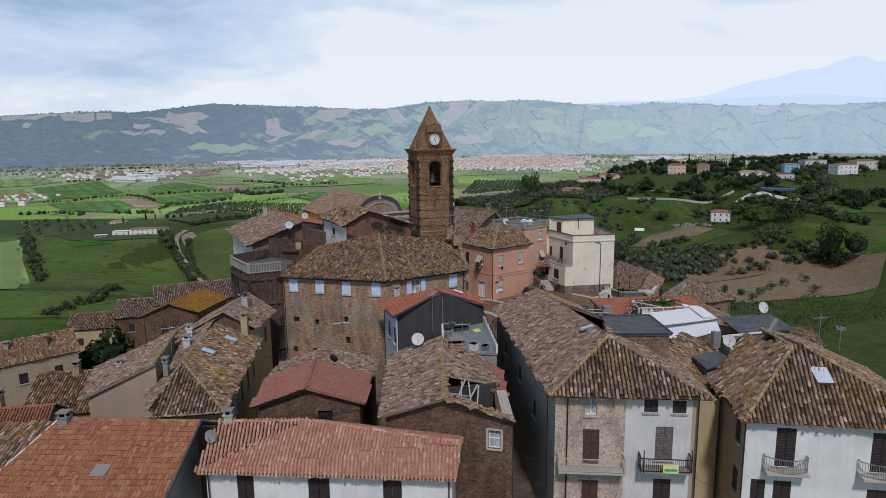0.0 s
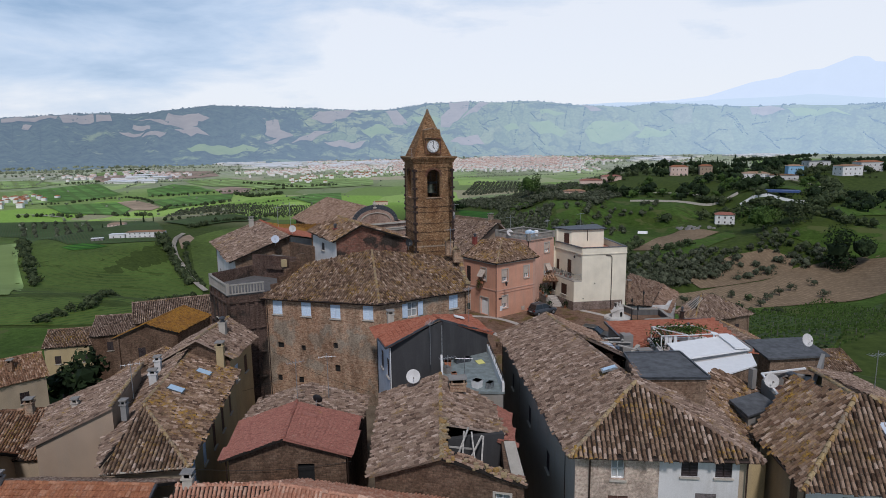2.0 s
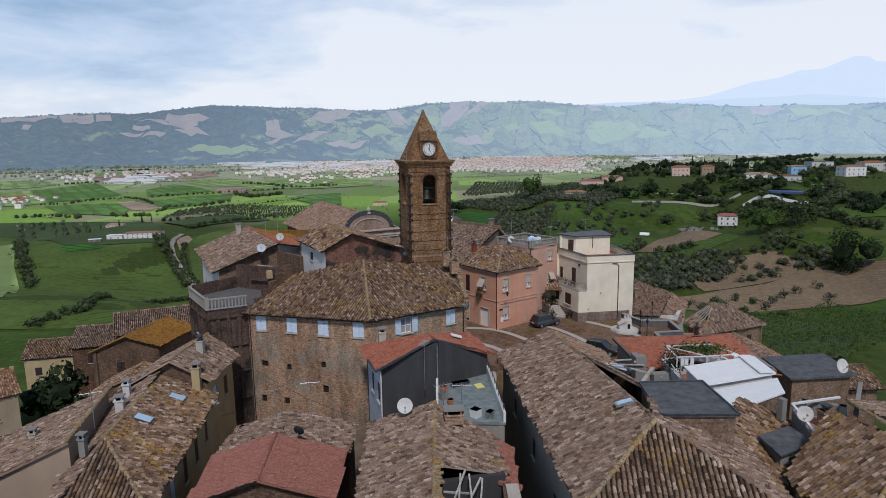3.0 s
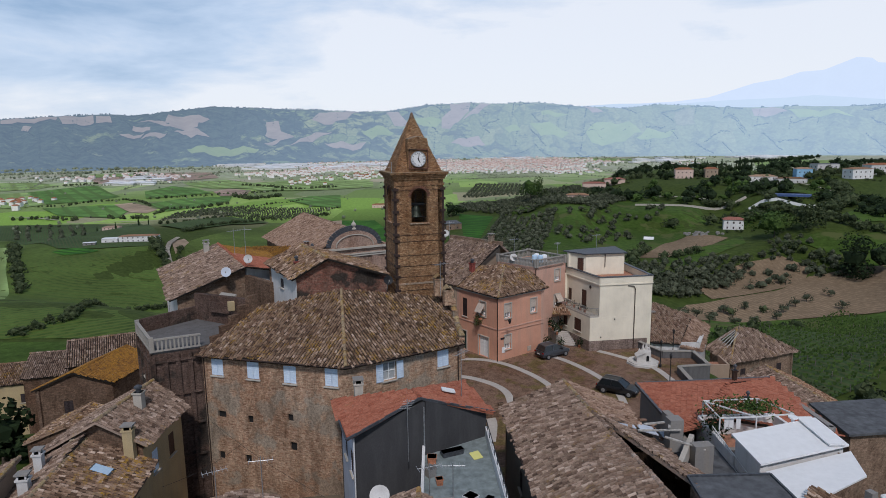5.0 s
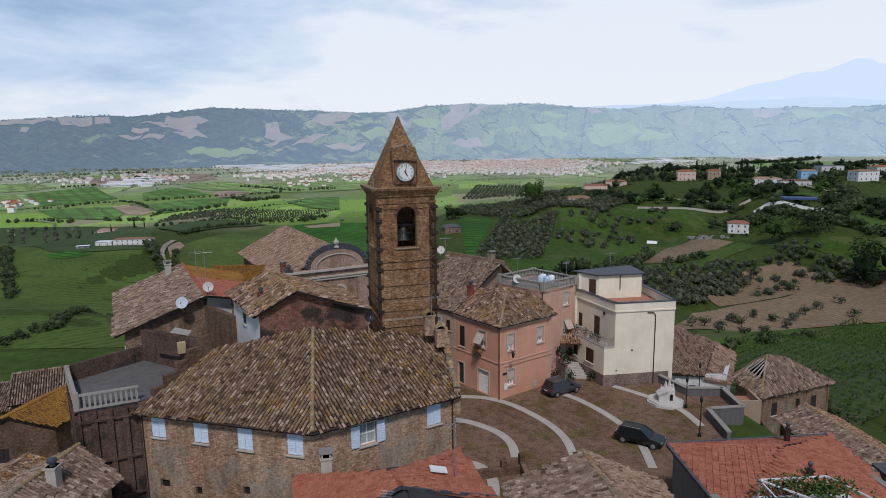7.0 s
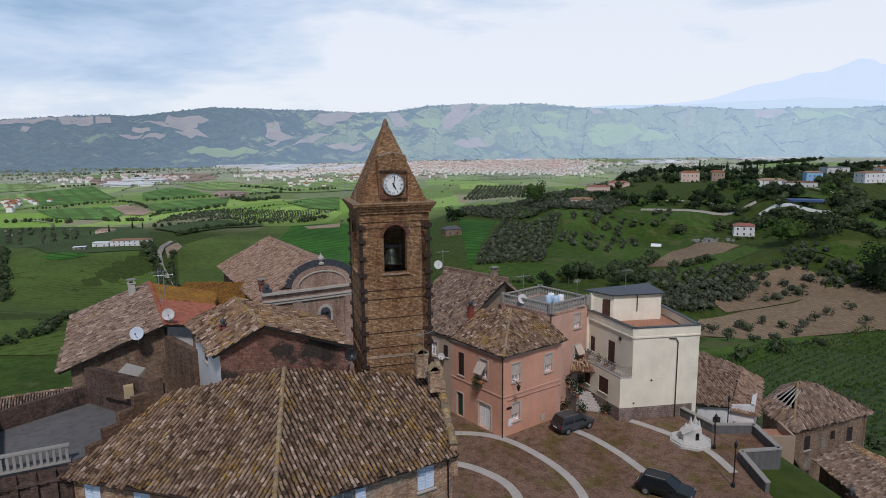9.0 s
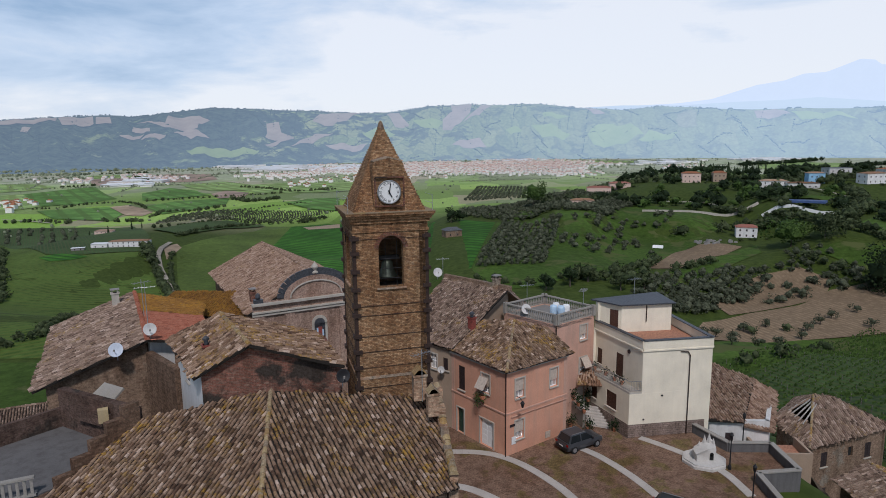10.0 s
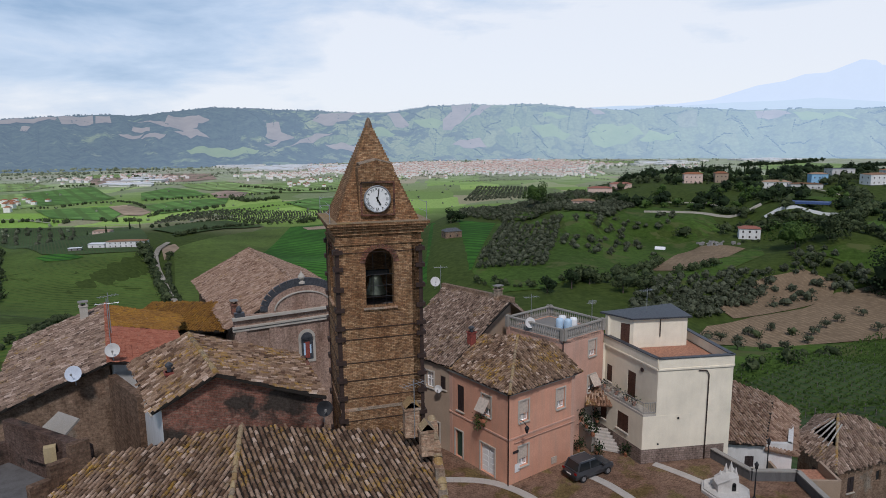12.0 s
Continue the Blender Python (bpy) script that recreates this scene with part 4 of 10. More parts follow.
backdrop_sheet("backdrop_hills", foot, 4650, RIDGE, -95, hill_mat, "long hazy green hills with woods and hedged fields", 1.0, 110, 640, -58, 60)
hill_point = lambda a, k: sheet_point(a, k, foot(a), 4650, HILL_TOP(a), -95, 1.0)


def cut_polygon(corners, step_x, step_y):
    """A flat polygon cut along a grid, so that it can follow the land. Returns its points and faces."""
    bm = bmesh.new()
    bm.faces.new([bm.verts.new((x, y, 0)) for x, y in corners])
    for axis, step in ((0, step_x), (1, step_y)):
        lo, hi = min(p[axis] for p in corners), max(p[axis] for p in corners)
        for i in range(1, int((hi - lo) / step) + 1):
            at = [0.0, 0.0, 0.0]
            at[axis] = lo + i * step
            bmesh.ops.bisect_plane(bm, geom=bm.verts[:] + bm.edges[:] + bm.faces[:], plane_co=at, plane_no=(1, 0, 0) if axis == 0 else (0, 1, 0))
    bmesh.ops.recalc_face_normals(bm, faces=bm.faces)
    bm.verts.index_update()
    pts, fs = [v.co.copy() for v in bm.verts], [[v.index for v in (f.verts if f.normal.z > 0 else reversed(f.verts))] for f in bm.faces]
    bm.free()
    return pts, fs


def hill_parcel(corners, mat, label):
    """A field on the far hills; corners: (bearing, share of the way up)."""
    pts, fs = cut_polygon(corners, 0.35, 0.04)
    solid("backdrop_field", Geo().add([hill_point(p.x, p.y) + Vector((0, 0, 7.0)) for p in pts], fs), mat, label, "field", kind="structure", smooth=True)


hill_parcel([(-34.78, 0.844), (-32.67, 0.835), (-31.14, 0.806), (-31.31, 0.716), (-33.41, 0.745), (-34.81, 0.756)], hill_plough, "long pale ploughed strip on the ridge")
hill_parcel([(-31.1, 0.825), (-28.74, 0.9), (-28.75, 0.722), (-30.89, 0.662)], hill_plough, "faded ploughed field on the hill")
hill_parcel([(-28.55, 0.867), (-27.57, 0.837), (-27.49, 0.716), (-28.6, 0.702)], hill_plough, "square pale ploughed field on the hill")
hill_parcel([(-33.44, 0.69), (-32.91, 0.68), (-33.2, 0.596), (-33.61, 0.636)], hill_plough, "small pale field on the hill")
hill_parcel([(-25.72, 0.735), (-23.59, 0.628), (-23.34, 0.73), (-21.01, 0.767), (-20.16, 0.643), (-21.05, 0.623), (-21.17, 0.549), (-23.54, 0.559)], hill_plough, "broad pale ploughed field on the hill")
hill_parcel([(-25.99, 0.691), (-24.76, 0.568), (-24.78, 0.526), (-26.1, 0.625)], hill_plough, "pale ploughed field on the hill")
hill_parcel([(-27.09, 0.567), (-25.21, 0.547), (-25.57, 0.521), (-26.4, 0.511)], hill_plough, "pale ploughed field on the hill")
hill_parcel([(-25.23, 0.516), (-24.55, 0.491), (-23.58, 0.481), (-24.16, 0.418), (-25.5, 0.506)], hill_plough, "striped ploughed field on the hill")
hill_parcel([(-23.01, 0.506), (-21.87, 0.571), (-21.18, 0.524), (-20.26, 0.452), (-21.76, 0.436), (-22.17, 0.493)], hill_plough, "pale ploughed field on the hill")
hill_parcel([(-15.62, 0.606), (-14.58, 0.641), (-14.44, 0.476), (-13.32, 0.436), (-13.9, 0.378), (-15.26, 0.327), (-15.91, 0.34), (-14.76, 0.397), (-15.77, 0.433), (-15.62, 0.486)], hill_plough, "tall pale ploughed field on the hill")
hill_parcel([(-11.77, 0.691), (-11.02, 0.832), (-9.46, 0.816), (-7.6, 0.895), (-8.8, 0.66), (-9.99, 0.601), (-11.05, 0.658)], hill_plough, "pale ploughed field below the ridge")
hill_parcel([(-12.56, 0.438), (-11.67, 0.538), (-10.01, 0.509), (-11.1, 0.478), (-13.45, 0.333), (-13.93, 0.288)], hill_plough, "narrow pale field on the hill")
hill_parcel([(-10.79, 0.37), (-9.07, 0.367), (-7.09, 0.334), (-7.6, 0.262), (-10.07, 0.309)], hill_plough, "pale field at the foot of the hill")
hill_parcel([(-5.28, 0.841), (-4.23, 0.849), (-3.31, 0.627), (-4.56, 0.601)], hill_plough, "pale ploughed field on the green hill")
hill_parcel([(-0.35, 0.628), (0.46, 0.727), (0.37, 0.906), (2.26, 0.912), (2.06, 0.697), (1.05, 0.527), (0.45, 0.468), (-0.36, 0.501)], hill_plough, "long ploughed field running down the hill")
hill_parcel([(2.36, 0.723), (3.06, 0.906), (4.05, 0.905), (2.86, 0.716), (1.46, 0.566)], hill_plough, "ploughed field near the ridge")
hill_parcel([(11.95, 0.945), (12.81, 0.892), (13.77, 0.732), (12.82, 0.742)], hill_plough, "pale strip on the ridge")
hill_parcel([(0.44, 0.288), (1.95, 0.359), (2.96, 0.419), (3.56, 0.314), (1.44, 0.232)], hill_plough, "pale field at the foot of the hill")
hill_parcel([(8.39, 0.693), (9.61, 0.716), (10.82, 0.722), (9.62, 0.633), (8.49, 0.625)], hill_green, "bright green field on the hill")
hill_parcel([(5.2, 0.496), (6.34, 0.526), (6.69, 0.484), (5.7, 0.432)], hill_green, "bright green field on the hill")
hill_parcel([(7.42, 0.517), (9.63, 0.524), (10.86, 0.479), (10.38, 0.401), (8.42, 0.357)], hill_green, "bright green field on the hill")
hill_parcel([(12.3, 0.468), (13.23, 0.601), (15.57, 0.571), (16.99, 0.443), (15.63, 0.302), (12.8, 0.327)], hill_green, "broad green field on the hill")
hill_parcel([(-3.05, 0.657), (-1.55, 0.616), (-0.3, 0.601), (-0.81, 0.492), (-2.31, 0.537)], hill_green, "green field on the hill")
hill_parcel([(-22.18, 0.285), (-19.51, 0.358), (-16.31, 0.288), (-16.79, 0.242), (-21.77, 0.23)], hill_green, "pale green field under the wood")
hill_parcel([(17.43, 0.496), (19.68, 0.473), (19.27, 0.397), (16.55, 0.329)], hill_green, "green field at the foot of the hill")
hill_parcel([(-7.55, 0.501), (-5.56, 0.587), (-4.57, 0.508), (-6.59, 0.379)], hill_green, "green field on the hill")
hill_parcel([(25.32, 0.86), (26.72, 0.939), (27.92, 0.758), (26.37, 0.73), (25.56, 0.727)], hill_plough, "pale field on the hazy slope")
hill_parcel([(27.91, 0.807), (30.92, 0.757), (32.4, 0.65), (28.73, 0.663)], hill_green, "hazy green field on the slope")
# nearly all the colour here is emitted haze over dark base tones
mount_mat = distance_mat("haze-blue far mountain", [(0.04, 0.05, 0.06), (0.06, 0.07, 0.08)], (0.62, 0.71, 0.84), (1.02, 1.02))
spur_mat = distance_mat("haze-blue far foothills", [(0.05, 0.06, 0.06), (0.07, 0.08, 0.08)], (0.53, 0.64, 0.76), (0.9, 1.06))
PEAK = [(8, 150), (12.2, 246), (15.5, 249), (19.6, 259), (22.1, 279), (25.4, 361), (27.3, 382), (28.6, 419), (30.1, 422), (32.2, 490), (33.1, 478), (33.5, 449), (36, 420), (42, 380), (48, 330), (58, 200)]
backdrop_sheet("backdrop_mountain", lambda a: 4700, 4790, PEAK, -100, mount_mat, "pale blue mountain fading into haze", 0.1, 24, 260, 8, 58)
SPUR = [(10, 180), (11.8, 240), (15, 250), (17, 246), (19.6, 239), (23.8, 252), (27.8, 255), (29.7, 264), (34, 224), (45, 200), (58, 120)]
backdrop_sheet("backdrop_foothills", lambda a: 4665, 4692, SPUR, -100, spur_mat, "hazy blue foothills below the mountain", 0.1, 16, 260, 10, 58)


# ---- village houses ----
def on_plane(a, b, c, x, y):
    a, b, c = Vector(a), Vector(b), Vector(c)
    n = (b - a).cross(c - a)
    return Vector((x, y, a.z - (n.x * (x - a.x) + n.y * (y - a.y)) / n.z))


def house(name, at, label, group="village houses", category="house"):
    return thing(name, at, label, category, group)


def shell(ob, outline, z0, z1, mats, holes=None, thick=0.42):
    """Walls round an outline (anticlockwise); holes: {side: openings}."""
    holes = holes or {}
    for i, p in enumerate(outline):
        q = outline[(i + 1) % len(outline)]
        mat = mats[i % len(mats)] if isinstance(mats, (list, tuple)) else mats
        wall(ob, p, q, z0, z1, mat, holes.get(i, ()), thick)


# bell tower
TC, TA = Vector((-8.9, -11.3, 0)), 16.6
TU = Vector((math.cos(radians(TA)), math.sin(radians(TA)), 0))
TN = Vector((TU.y, -TU.x, 0))


def tw(a, b, z):
    """A place on the tower: a along the clock side, b towards the viewer of the clock."""
    return TC + TU * a + TN * b + Vector((0, 0, z))


tower = thing("bell_tower", TC + Vector((0, 0, -0.5)), "tall square brick bell tower with pointed spire and white clock", "bell tower")
H = 2.3
corners = [tw(-H, H, 0), tw(H, H, 0), tw(H, -H, 0), tw(-H, -H, 0)]


def arch_wall(p, q, z0, z1, s0, s1, sill, spring, mat):
    """A tower side with a round-headed bell opening through it."""
    u, n, length = along(p, q)
    p = Vector((p[0], p[1], 0))
    thick = 0.55
    pt = lambda s, d, z: p + u * s - n * d + Vector((0, 0, z))
    r, c = (s1 - s0) / 2, (s0 + s1) / 2
    arc = [(c - r * math.cos(math.pi * k / 12), spring + r * math.sin(math.pi * k / 12)) for k in range(13)]
    top = spring + r + 0.02
    g = Geo()
    for d, flip in ((0, False), (thick, True)):
        faces = [[(0, z0), (length, z0), (length, sill), (0, sill)], [(0, sill), (s0, sill), (s0, spring), (0, spring)], [(s1, sill), (length, sill), (length, spring), (s1, spring)],
                 [(0, spring), (s0, spring), (s0, top), (0, top)], [(s1, spring), (length, spring), (length, top), (s1, top)], [(0, top), (length, top), (length, z1), (0, z1)]]
        for a, b in zip(arc, arc[1:]):
            faces.append([a, b, (b[0], top), (a[0], top)])
        for f in faces:
            pts = [pt(s, d, z) for s, z in f]
            g.quad(*(pts[::-1] if flip else pts))
    rim = [(s0, sill)] + arc + [(s1, sill)]
    for a, b in zip(rim, rim[1:] + rim[:1]):
        g.quad(pt(a[0], 0, a[1]), pt(a[0], thick, a[1]), pt(b[0], thick, b[1]), pt(b[0], 0, b[1]))
    ob = part("wall", g, mat, tower, "brick tower wall with an arched bell opening")
    ring = Geo()
    for k in range(15):
        a = math.pi * (k + 0.5) / 15
        b0, b1 = (c - r * math.cos(a), spring + r * math.sin(a)), (c - (r + 0.28) * math.cos(a), spring + (r + 0.28) * math.sin(a))
        ring.bar(pt(b0[0], -0.012, b0[1]), pt(b1[0], -0.012, b1[1]), 0.13, 0.05, n)
    part("arch_brick", ring, M["brick_dark"], ob, "ring of bricks on edge round the arch")
    part("sill", Geo().bar(pt(s0 - 0.15, -0.03, sill - 0.06), pt(s1 + 0.15, -0.03, sill - 0.06), 0.2, 0.1), M["brick_wall"], ob)
    return ob


for i in (0, 3):
    arch_wall(corners[i], corners[(i + 1) % 4], -0.5, 22.3, 2.3 - 0.76, 2.3 + 0.76, 18.35, 20.75, M["brick_tower"])
for i in (1, 2):
    wall(tower, corners[i], corners[(i + 1) % 4], -0.5, 22.3, M["brick_tower"], (), 0.55)
part("bell_floor", Geo().box(TC + Vector((0, 0, 17.6)), (4.1, 4.1, 0.2), TA), M["wood_grey"], tower)
for k, (half, z, h) in enumerate(((2.36, 21.75, 0.14), (2.42, 22.3, 0.2), (2.52, 22.5, 0.16), (2.62, 22.66, 0.12), (2.7, 22.78, 0.15))):
    part("cornice", Geo().box(TC + Vector((0, 0, z)), (half * 2, half * 2, h), TA), M["brick_tower"], tower, "stepped brick cornice")
part("cornice_flashing", Geo().box(TC + Vector((0, 0, 22.93)), (5.44, 5.44, 0.04), TA), M["ridge"], tower, "lichen-spotted cornice top")
g = Geo()
base = [tw(-2.16, 2.16, 22.97), tw(2.16, 2.16, 22.97), tw(2.16, -2.16, 22.97), tw(-2.16, -2.16, 22.97)]
tip = 28.2
rings = 22
rows = []
for k in range(rings + 1):
    f = k / rings
    rows.append([b.lerp(TC + Vector((0, 0, tip)), f) * 1.0 + Vector((0, 0, 0)) for b in base])
for k in range(rings):
    for j in range(4):
        a, b = rows[k][j], rows[k][(j + 1) % 4]
        c, d = rows[k + 1][(j + 1) % 4], rows[k + 1][j]
        out = ((a + b) / 2 - TC)
        out.z = 0
        out = out.normalized() * 0.02
        g.quad(a + out, b + out, c + out, d + out)
        g.quad(d + out, c + out, c, d)
part("spire", g, M["brick_tower"], tower, "pyramid spire of weathered brick")
part("spire_cap", Geo().spin(TC + Vector((0, 0, tip - 0.42)), [(0.2, 0), (0.19, 0.25), (0.1, 0.5), (0.03, 0.58)], 8), M["stone_grey"], tower)
# quoin tiles up the spire's edges
for b in base:
    for k in range(34):
        part("edge_brick", Geo().box(b.lerp(TC + Vector((0, 0, tip)), k / 35.5), (0.06, 0.06, 0.13), TA), M["brick_tower"], tower)
# clock in a brick dormer
g = Geo()
left, right = -0.96, 0.92
front, back = 2.2, 0.6
outline = [(left, 22.97), (right, 22.97), (right, 25.7), (right - 0.12, 25.95), (0, 26.15), (left + 0.12, 25.95), (left, 25.7)]
n = len(outline)
g.add([tw(a, front, z) for a, z in outline] + [tw(a, back, z) for a, z in outline], [tuple(range(n)), tuple(range(n, 2 * n))[::-1]] + [(i, n + i, n + (i + 1) % n, (i + 1) % n) for i in range(n)])
dormer = part("clock_dormer", g, M["brick_tower"], tower, "upright brick panel that carries the clock")
g = Geo()
for a, b in (((left + 0.05, 25.95), (0, 26.17)), ((0, 26.17), (right - 0.05, 25.95))):
    g.bar(tw(a[0], 1.75, a[1]), tw(b[0], 1.75, b[1]), 0.95, 0.08)
part("dormer_cap", g, M["brick_wall"], dormer)
g = Geo()
for a, b in (((-0.86, 23.3), (-0.86, 25.0)), ((-0.86, 25.0), (0.86, 25.0)), ((0.86, 25.0), (0.86, 23.3)), ((0.86, 23.3), (-0.86, 23.3))):
    g.bar(tw(a[0], 2.32, a[1]), tw(b[0], 2.32, b[1]), 0.09, 0.09, TN)
part("clock_surround", g, M["brick_dark"], dormer)
clock = part("clock_rim", Geo().spin(tw(-0.03, 2.3, 24.12), [(0.7, 0), (0.72, 0.06), (0.68, 0.1), (0.66, 0.07), (0.6, 0.05)], 40, TN), M["steel"], dormer, "round metal rim of the clock")
clock = part("clock_dial", Geo().spin(tw(-0.03, 2.33, 24.12), [(0.67, 0), (0.67, 0.03)], 40, TN), M["white_paint"], dormer, "white enamel dial with Roman numerals")
numerals = ["XII", "I", "II", "III", "IV", "V", "VI", "VII", "VIII", "IX", "X", "XI"]
for k, text in enumerate(numerals):
    cu = bpy.data.curves.new("numeral", "FONT")
    cu.body, cu.size, cu.align_x, cu.align_y, cu.extrude = text, 0.21, "CENTER", "CENTER", 0.004
    tmp = bpy.data.objects.new("numeral", cu)
    me = bpy.data.meshes.new_from_object(tmp)
    bpy.data.objects.remove(tmp)
    me.materials.clear()
    me.materials.append(M["black"])
    a = math.tau * k / 12
    ob = new("numeral", me)
    ob.parent = clock
    c = tw(-0.03, 2.372, 24.12) + (TU * math.sin(a) + Vector((0, 0, 1)) * math.cos(a)) * 0.52 - BASE[clock]
    m = Matrix((TU, Vector((0, 0, 1)), TN)).transposed() @ Matrix.Rotation(-a, 3, "Z")
    m = m.to_4x4()
    m.translation = c
    ob.matrix_local = m
for name, ang, ln, w in (("hour_hand", 152, 0.34, 0.07), ("minute_hand", 10, 0.52, 0.05)):
    d = TU * math.sin(radians(ang)) + Vector((0, 0, 1)) * math.cos(radians(ang))
    c = tw(-0.03, 2.40, 24.12)
    part(name, Geo().bar(c - d * 0.12, c + d * ln, w, 0.015, TN), M["black"], clock)
# iron corset: corner angles, brackets and tie bars
z_marks = [9.6, 10.9, 12.0, 13.3, 14.3, 15.3, 16.6, 17.2, 18.2, 19.3, 20.4, 21.3]
for a, b in ((-1, 1), (1, 1), (-1, -1), (1, -1)):
    g = Geo()
    g.bar(tw(a * (H + 0.02), b * (H - 0.08), 8.5), tw(a * (H + 0.02), b * (H - 0.08), 21.6), 0.18, 0.04, TU)
    g.bar(tw(a * (H - 0.08), b * (H + 0.02), 8.5), tw(a * (H - 0.08), b * (H + 0.02), 21.6), 0.18, 0.04, TN)
    part("corner_angle", g, M["iron"], tower, "rusty iron corner angle")
    for k, z in enumerate(z_marks):
        part("bracket", Geo().box(tw(a * (H - 0.10), b * (H - 0.10), z), (0.5, 0.5, 0.22), TA), M["iron"], tower)
for k, z in enumerate(z_marks):
    if 18.2 <= z < 21.3:
        continue
    for b in (-1, 1):
        part("tie_bar", Geo().bar(tw(-H, b * (H + 0.03), z + 0.05), tw(H, b * (H + 0.03), z + 0.05), 0.02, 0.03), M["iron"], tower)
        part("tie_bar", Geo().bar(tw(b * (H + 0.03), -H, z + 0.05), tw(b * (H + 0.03), H, z + 0.05), 0.02, 0.03), M["iron"], tower)
part("string_course", Geo().box(TC + Vector((0, 0, 12.6)), (4.66, 4.66, 0.18), TA), M["brick_wall"], tower)
g = Geo()
for s in (-0.35, 0.35):
    g.tube([tw(s, 2.25, 18.4), tw(s, 2.25, 21.2)], 0.018, 5)
for z in (18.9, 19.5, 20.1):
    g.tube([tw(-0.72, 2.25, z), tw(0.72, 2.25, z)], 0.018, 5)
part("safety_grille", g, M["iron_dark"], tower, "thin steel bars across the bell opening")
g = Geo()
for a in (-2.55, 2.55):
    for b in (-2.55, 2.55):
        g.tube([tw(a, b, 22.97), tw(a, b, 23.95)], 0.02, 5)
for z in (23.4, 23.9):
    for a, b, c, d in ((-2.55, -2.55, -2.55, -1.4), (-2.55, -2.55, -1.4, -2.55), (-2.55, 2.55, -2.55, 0.9), (2.55, 2.55, 2.55, 0.9)):
        g.tube([tw(a, b, z), tw(c, d, z)], 0.014, 4)
part("top_rail", g, M["steel"], tower, "thin rail on the cornice")
bell = thing("church_bell", tw(0, 0.9, 18.75), "large dark bronze church bell", "bell")
part("bell_body", Geo().spin(tw(0, 0.9, 18.75), [(0.62, 0), (0.6, 0.06), (0.48, 0.3), (0.38, 0.6), (0.34, 0.9), (0.2, 1.05), (0.05, 1.08)], 24), M["bronze"], bell, smooth=True)
part("headstock", Geo().bar(tw(-0.75, 0.9, 19.95), tw(0.75, 0.9, 19.95), 0.25, 0.25), M["iron_dark"], bell)
part("clapper", Geo().tube([tw(0, 0.9, 19.6), tw(0, 0.9, 18.6)], [0.03, 0.08], 8), M["iron_dark"], bell)

# long brick house below the tower
A, B, C, D, E, F = (-25.9, -21.8), (-13.6, -25.3), (-4.7, -19.8), (-5.4, -14.2), (-11.2, -14.4), (-22.6, -17.3)
ob = house("brick_house", (-15, -19.5, -5), "large old brick house with tiled roof and pale blue shutters")
w4 = [(1.36, 7.15, 1.1, 1.45, "blue"), (4.67, 7.15, 1.1, 1.45, "blue"), (7.96, 7.1, 1.1, 1.45, "blue"), (11.54, 7.2, 1.1, 1.45, "blue")]
small = [(1.5, 3.5, 0.75, 0.6, "hole"), (4.15, 3.35, 0.5, 0.62, "hole"), (7.82, 3.9, 0.5, 0.62, "hole"), (1.2, -0.2, 0.55, 0.7, "hole"), (3.7, -0.2, 0.6, 0.7, "hole"), (7.96, 1.4, 0.6, 0.75, "hole")]
shell(ob, [A, B, C, D, E, F], -6.0, 8.9, M["brick_wall"], {0: w4 + small, 1: [(3.7, 7.05, 1.2, 1.5, "open"), (8.68, 7.15, 1.1, 1.45, "blue"), (5.2, 2.6, 0.6, 0.7, "hole")]})
a3, b3, c3, r3 = (-26.4, -22.15, 8.85), (-13.55, -25.85, 9.0), (-4.35, -20.15, 8.95), (-15.3, -16.0, 12.75)
l3 = on_plane(a3, b3, r3, -22.8, -16.9)
d3 = on_plane(b3, c3, r3, -5.9, -14.0)
tiled(ob, [a3, b3, r3, l3], M["tile_old"], 11, singles=300)
tiled(ob, [b3, c3, d3, r3], M["tile_old"], 12, singles=300)
ridge(ob, Vector(b3) + Vector((0, 0.2, 0.1)), r3, M["ridge"])
gutter(ob, a3, b3)
gutter(ob, b3, c3)
downpipe(ob, -25.75, -21.95, -4, 8.8)
downpipe(ob, -4.95, -20.1, -2, 8.8)
# stepped parapet on the tower side
g = Geo()
for k in range(6):
    p, q = Vector((-4.6, -19.9, 0)).lerp(Vector((-5.6, -14.4, 0)), k / 6), Vector((-4.6, -19.9, 0)).lerp(Vector((-5.6, -14.4, 0)), (k + 1) / 6)
    top = (9.5, 9.6, 10.1, 10.9, 11.7, 12.4)[k]
    g.bar(Vector((p.x, p.y, (7.5 + top) / 2)), Vector((q.x, q.y, (7.5 + top) / 2)), 0.45, top - 7.5)
part("parapet", g, M["brick_wall"], ob, "stepped brick parapet with lichen")
ridge(ob, (-4.6, -20.1, 9.62), (-4.95, -17.6, 9.85), M["ridge"], 4, 0.26, 0.5, "coping_tile")
ridge(ob, (-4.95, -17.6, 9.85), (-5.6, -14.4, 12.45), M["ridge"], 5, 0.26, 0.5, "coping_tile")
g = Geo()
for k in range(6):
    p, q = Vector((-26.0, -21.6, 0)).lerp(Vector((-22.7, -17.0, 0)), k / 6), Vector((-26.0, -21.6, 0)).lerp(Vector((-22.7, -17.0, 0)), (k + 1) / 6)
    top = 9.35 + 0.66 * k
    g.bar(Vector((p.x, p.y, (8 + top) / 2)), Vector((q.x, q.y, (8 + top) / 2)), 0.4, top - 8)
part("parapet", g, M["stone"], ob, "stepped stone parapet")
chimney((-6.6, -15.6, 12.0), 0.75, 0.6, 1.6, M["brick_wall"], "brick chimney with a pitched tile cap", 16, "tiles")
